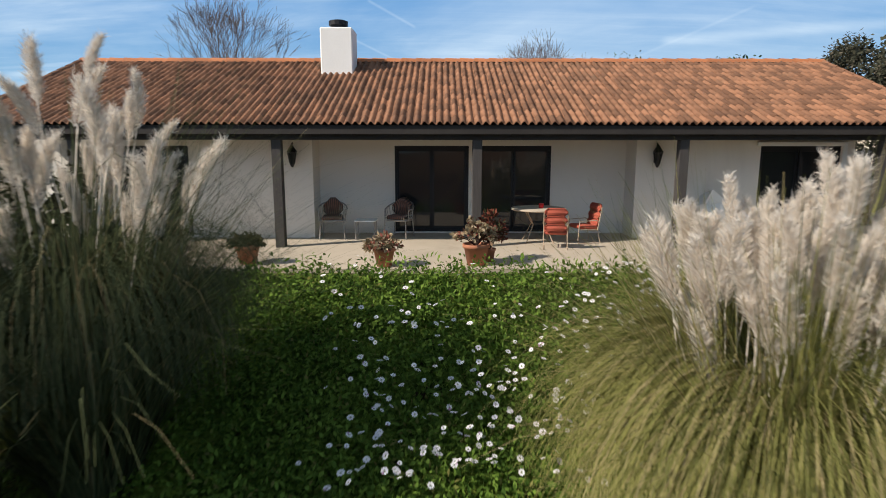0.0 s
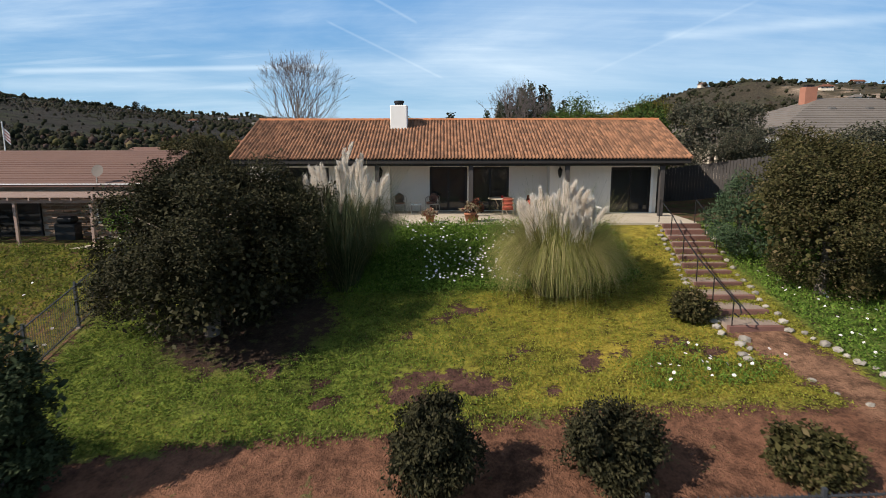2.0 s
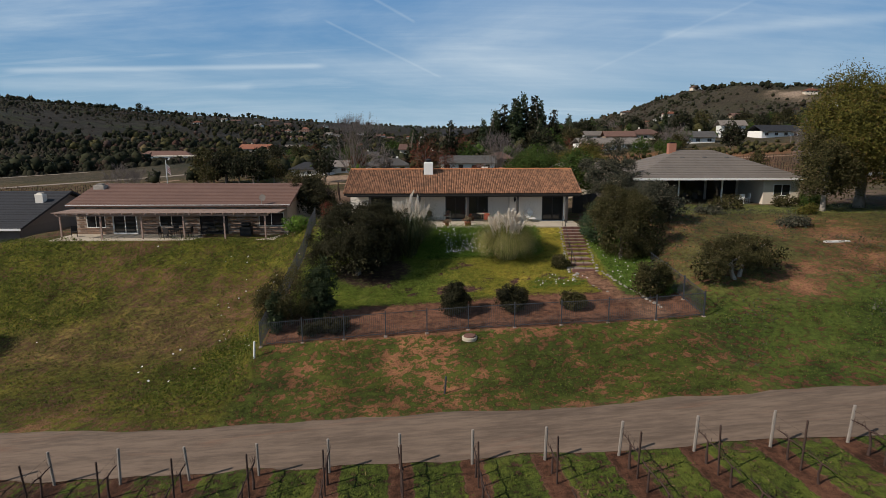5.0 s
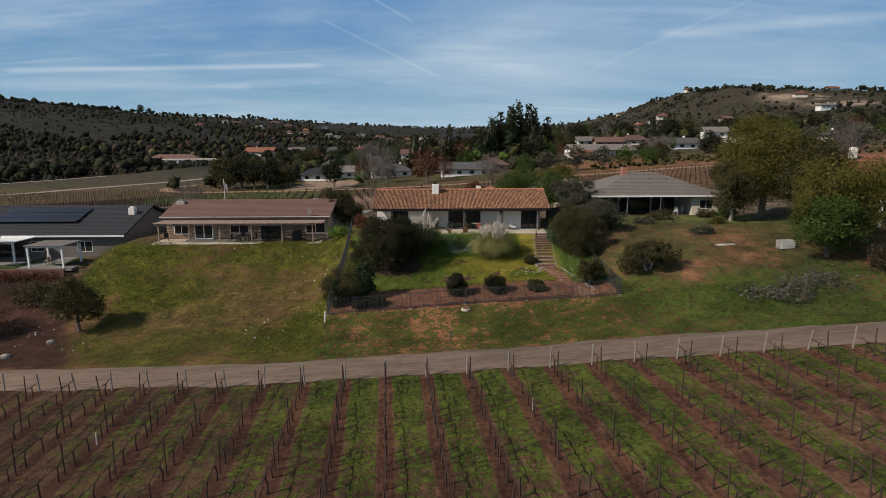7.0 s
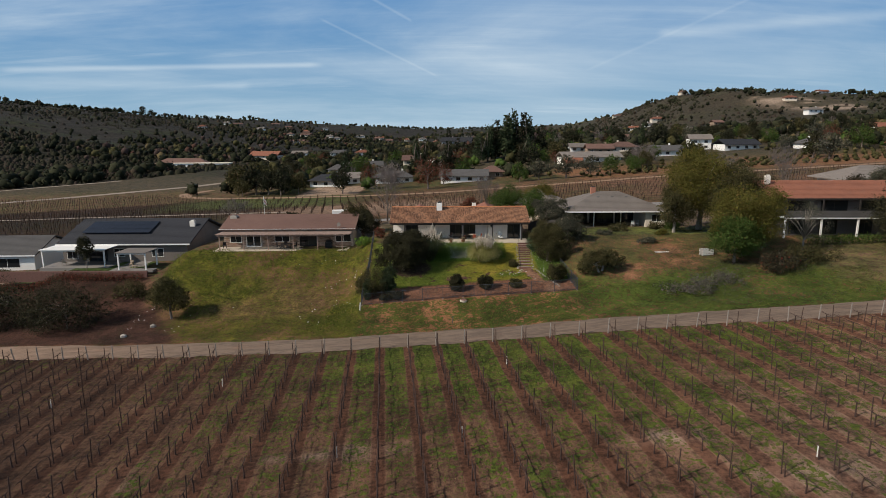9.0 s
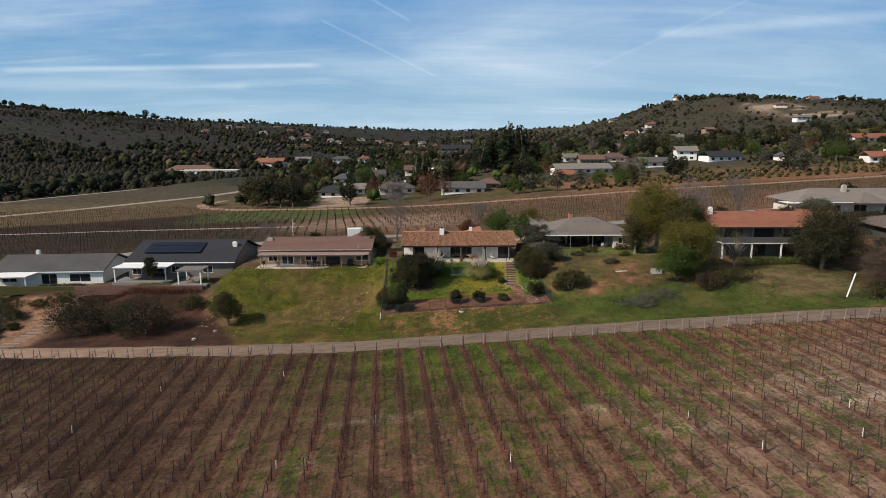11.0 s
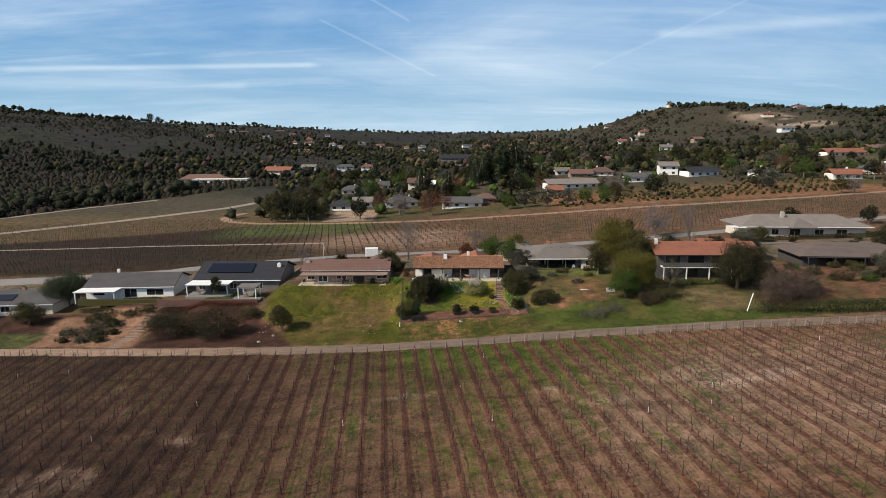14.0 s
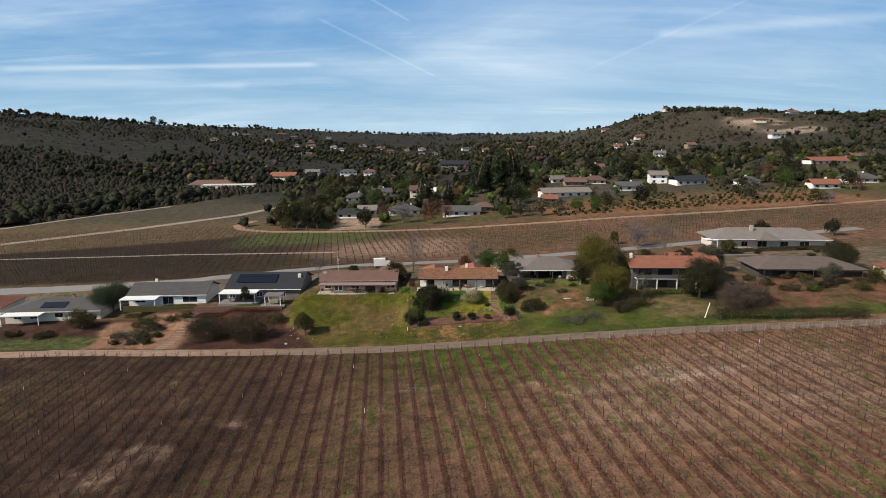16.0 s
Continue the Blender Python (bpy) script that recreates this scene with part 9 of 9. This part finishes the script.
HILL_HOUSES = [(400, 905), (299, 738), (274, 704), (250, 690), (325, 312), (-419, 1179), (-347, 1091), (-297, 1258), (-183, 1323), (-104, 1173), (127, 915), (172, 953), (124, 330), (-201, 1098), (-286, 1072), (-70, 1228), (-34, 1081), (185, 752), (-419, 983), (-456, 1216), (89, 987), (325, 1010), (378, 521), (511, 720), (289, 539), (-103, 525), (-78, 516), (-146, 538), (420, 640), (560, 880), (-230, 900), (60, 1100), (230, 480)] + [(float(a), float(b)) for a, b in np.random.default_rng(236).uniform((-420, 980), (300, 1500), (12, 2))]


def far_house(x, y, w, d, look_of, storeys, turn, rng, plinth=0.0):
    wall, roof = PALETTE[look_of[0]], PALETTE[look_of[1]]
    words = {"w": "white", "c": "cream", "t": "tan", "g": "pale grey", "d": "dark grey", "m": "grey", "b": "brown", "o": "orange tile"}
    h = thing("far_house", (x - w / 2, y, float(land(x, y)) + plinth), turn, words[look_of[0]] + " house with " + words[look_of[1]] + " roof across the valley", "house", "valley houses")
    wh = 2.8 * storeys
    bar("wall", wall, h, (0, w, 0, d, -2.5, wh))
    bm = bmesh.new()
    if look_of == "wc":
        box(bm, -0.3, w + 0.3, -0.3, d + 0.3, wh + 0.003, wh + 0.5)
    elif rng.random() < 0.5:
        stepped_gable(bm, -0.8, w + 0.8, -1.3, d + 1.0, wh - 0.1, wh + 0.1 + d * 0.27, 0.8, 0.05)
    else:
        stepped_hip(bm, -1.0, w + 1.0, -1.3, d + 1.0, wh - 0.1, wh + 0.1 + d * 0.28, d / 2 + 0.6, 0.8, 0.05)
    part("roof", bm, roof, h)
    for s in range(storeys):
        k = max(2, int(w / 4.5))
        for i in range(k):
            a = w * (i + 0.5) / k
            window(h, a - 0.9, a + 0.9, 0.0, 0.7 + 2.8 * s, 2.1 + 2.8 * s, WHITE_PAINT if look_of[0] != "w" else WICKER)
    if rng.random() < 0.6 and w < 30:
        cx = w * rng.uniform(0.2, 0.8)
        bar("chimney", wall, h, (cx - 0.4, cx + 0.4, d * 0.5, d * 0.5 + 0.8, wh, wh + d * 0.28 + 0.9))


def build_far_houses():
    rng = np.random.default_rng(230)
    for x, y, w, d, look_of, st in FAR_HOUSES:
        far_house(x, y, w, d, look_of, st, rng.uniform(-10, 10), rng, 2.4 if y == 451 else 0.0)
    for x, y in HILL_HOUSES:
        far_house(x, y, rng.uniform(10, 19), rng.uniform(8, 10), str(rng.choice(("wo", "cb", "wm", "wg", "co", "tb"))), 1, rng.uniform(-15, 15), rng, 1.3)


build_far_houses()
plant_valley()
plant_hills()

# mountains beyond the valley, the blue haze of distance put into their base colour
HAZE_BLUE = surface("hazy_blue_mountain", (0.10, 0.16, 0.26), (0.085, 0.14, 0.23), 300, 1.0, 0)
bm = bmesh.new()
crest = [(-300, 30), (-165, 61), (-120, 86), (-9, 91), (80, 76), (124, 66), (191, 78), (302, 83), (481, 69), (526, 56), (620, 30)]
top, foot, back = [[bm.verts.new((x, 4560 + d, h)) for x, h in ((px, pz if d == 60 else -20) for px, pz in crest)] for d in (60, 0, 130)]
for k in range(len(crest) - 1):
    bm.faces.new((foot[k], foot[k + 1], top[k + 1], top[k]))
    bm.faces.new((top[k], top[k + 1], back[k + 1], back[k]))
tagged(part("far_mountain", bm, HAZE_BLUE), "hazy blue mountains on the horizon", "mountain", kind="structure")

# odds and ends left on the rough slope
crate = thing("garden_crate", (30.85, -13.3, float(land(30.85, -13.3))), 12, "pale slatted crate on the rough slope", "crate")
for k in range(4):
    bar("slat", WHITE_PAINT, crate, (-0.75, 0.75, -0.35, -0.31, 0.05 + 0.2 * k, 0.2 + 0.2 * k))
    bar("slat", WHITE_PAINT, crate, (-0.75, 0.75, 0.31, 0.35, 0.05 + 0.2 * k, 0.2 + 0.2 * k))
for x in (-0.75, 0.71):
    bar("side", WICKER, crate, (x, x + 0.04, -0.306, 0.306, 0.0, 0.82))
board = thing("plank", (25.9, -11.8, float(land(25.9, -11.8)) + 0.05), 8, "pale weathered plank lying on the rough slope", "plank")
bar("board", WHITE_PAINT, board, (-0.9, 0.9, -0.15, 0.15, -0.05, 0.06), bevel=0.01)
# ---------------------------------------------------------------- clay tiles of the white house
def tile_shape(w=0.15, ln=0.44, n=6, thick=0.026):
    """One S-shaped tile, foot at the origin, running up +y: corners and faces."""
    v, f = [], []
    for j, (y, z) in enumerate(((0.0, 0.0), (ln, 0.0))):
        for k in range(n + 1):
            u = k / n
            hgt = 0.050 * math.sin(math.pi * u / 0.68) if u < 0.68 else -0.012 * math.sin(math.pi * (u - 0.68) / 0.32)
            v.append((w * (u - 0.5) * 1.06, y, hgt + z + (thick if j == 0 else 0.0)))
    for k in range(n):
        f.append((k, k + 1, n + 2 + k, n + 1 + k))
    lip = len(v)
    for k in range(n + 1):
        x, y, z = v[k]
        v.append((x, y + 0.002, z - thick * 1.4))
    for k in range(n):
        f.append((lip + k, lip + k + 1, k + 1, k))
    return np.array(v), np.array(f)


def lay_tiles():
    rng = np.random.default_rng(95)
    v, f = tile_shape()
    data = bpy.data.meshes.new("roof_tile")
    data.from_pydata([tuple(p) for p in v], [], [tuple(int(i) for i in q) for q in f])
    data.polygons.foreach_set("use_smooth", [True] * len(data.polygons))
    data.materials.append(TILE)
    course, w = 0.37, 0.15
    slope = math.hypot(RIDGE_Y - EAVE_Y, RIDGE_Z - EAVE_Z)
    rows, cols = int(slope / course), int((ROOF_R - ROOF_L) / w)
    vs, fs, base, singles = [], [], 0, 0
    for side in (1, -1):
        for r in range(rows):
            for c in range(cols):
                x = ROOF_L + (c + 0.5) * (ROOF_R - ROOF_L) / cols
                s = r * course - 0.06
                y, z = EAVE_Y + s * math.cos(PITCH), EAVE_Z + s * math.sin(PITCH) + 0.02
                if side > 0 and -2.9 < x < -1.2 and y > 0.7 and -2.42 < x < -1.55 and y > 1.0:
                    continue
                jitter = rng.normal(0, 1.0, 3)
                m = pose(x, y if side > 0 else 2 * RIDGE_Y - y, z, math.degrees(PITCH) + jitter[0] * 0.8 + 1.5, jitter[1] * 0.8, jitter[2] * 0.7) if side > 0 else pose(x, 2 * RIDGE_Y - y, z, 0, 0, 180) @ pose(0, 0, 0, math.degrees(PITCH) + 1.5, 0, 0)
                if side > 0 and r < 8 and 0.2 < x < 5.4:
                    ob = new("roof_tile", data)
                    ob.parent, ob.matrix_basis = HOUSE, m
                    singles += 1
                    continue
                a = np.array(m)
                vs.append(v @ a[:3, :3].T + a[:3, 3])
                fs.append(f + base)
                base += len(v)
    tagged(array_mesh("roof_tiles", np.concatenate(vs), np.concatenate(fs), TILE, HOUSE, True), kind="stuff")
    bm = bmesh.new()
    k = int((ROOF_R - ROOF_L) / 0.38)
    for i in range(k):
        x = ROOF_L + (ROOF_R - ROOF_L) * i / k
        pts = [(x + dx, RIDGE_Y + 0.15 * math.cos(a), RIDGE_Z + 0.0 + 0.11 * math.sin(a) + lift) for dx, lift in ((0.0, 0.02), (0.42, 0.0)) for a in np.linspace(0, math.pi, 6)]
        q = [bm.verts.new(p) for p in pts]
        for j in range(5):
            bm.faces.new((q[j], q[j + 1], q[7 + j], q[6 + j]))
    tagged(part("ridge_tiles", bm, TILE_RIDGE, HOUSE), kind="stuff")
    # verge tiles down both gable ends
    bm = bmesh.new()
    for x in (ROOF_L + 0.02, ROOF_R - 0.02):
        for r in range(rows):
            s = r * course
            y, z = EAVE_Y + s * math.cos(PITCH), EAVE_Z + s * math.sin(PITCH) + 0.05
            tube(bm, [(x, y, z), (x, y + 0.40 * math.cos(PITCH), z + 0.40 * math.sin(PITCH))], [0.075, 0.06], 8, True)
    tagged(part("verge_tiles", bm, TILE, HOUSE), kind="stuff")


TILE_RIDGE = surface("orange_ridge_tile", (0.46, 0.17, 0.07), (0.38, 0.14, 0.06), 0.6, 0.85, 0.3, fine=30, each=0.15)
lay_tiles()
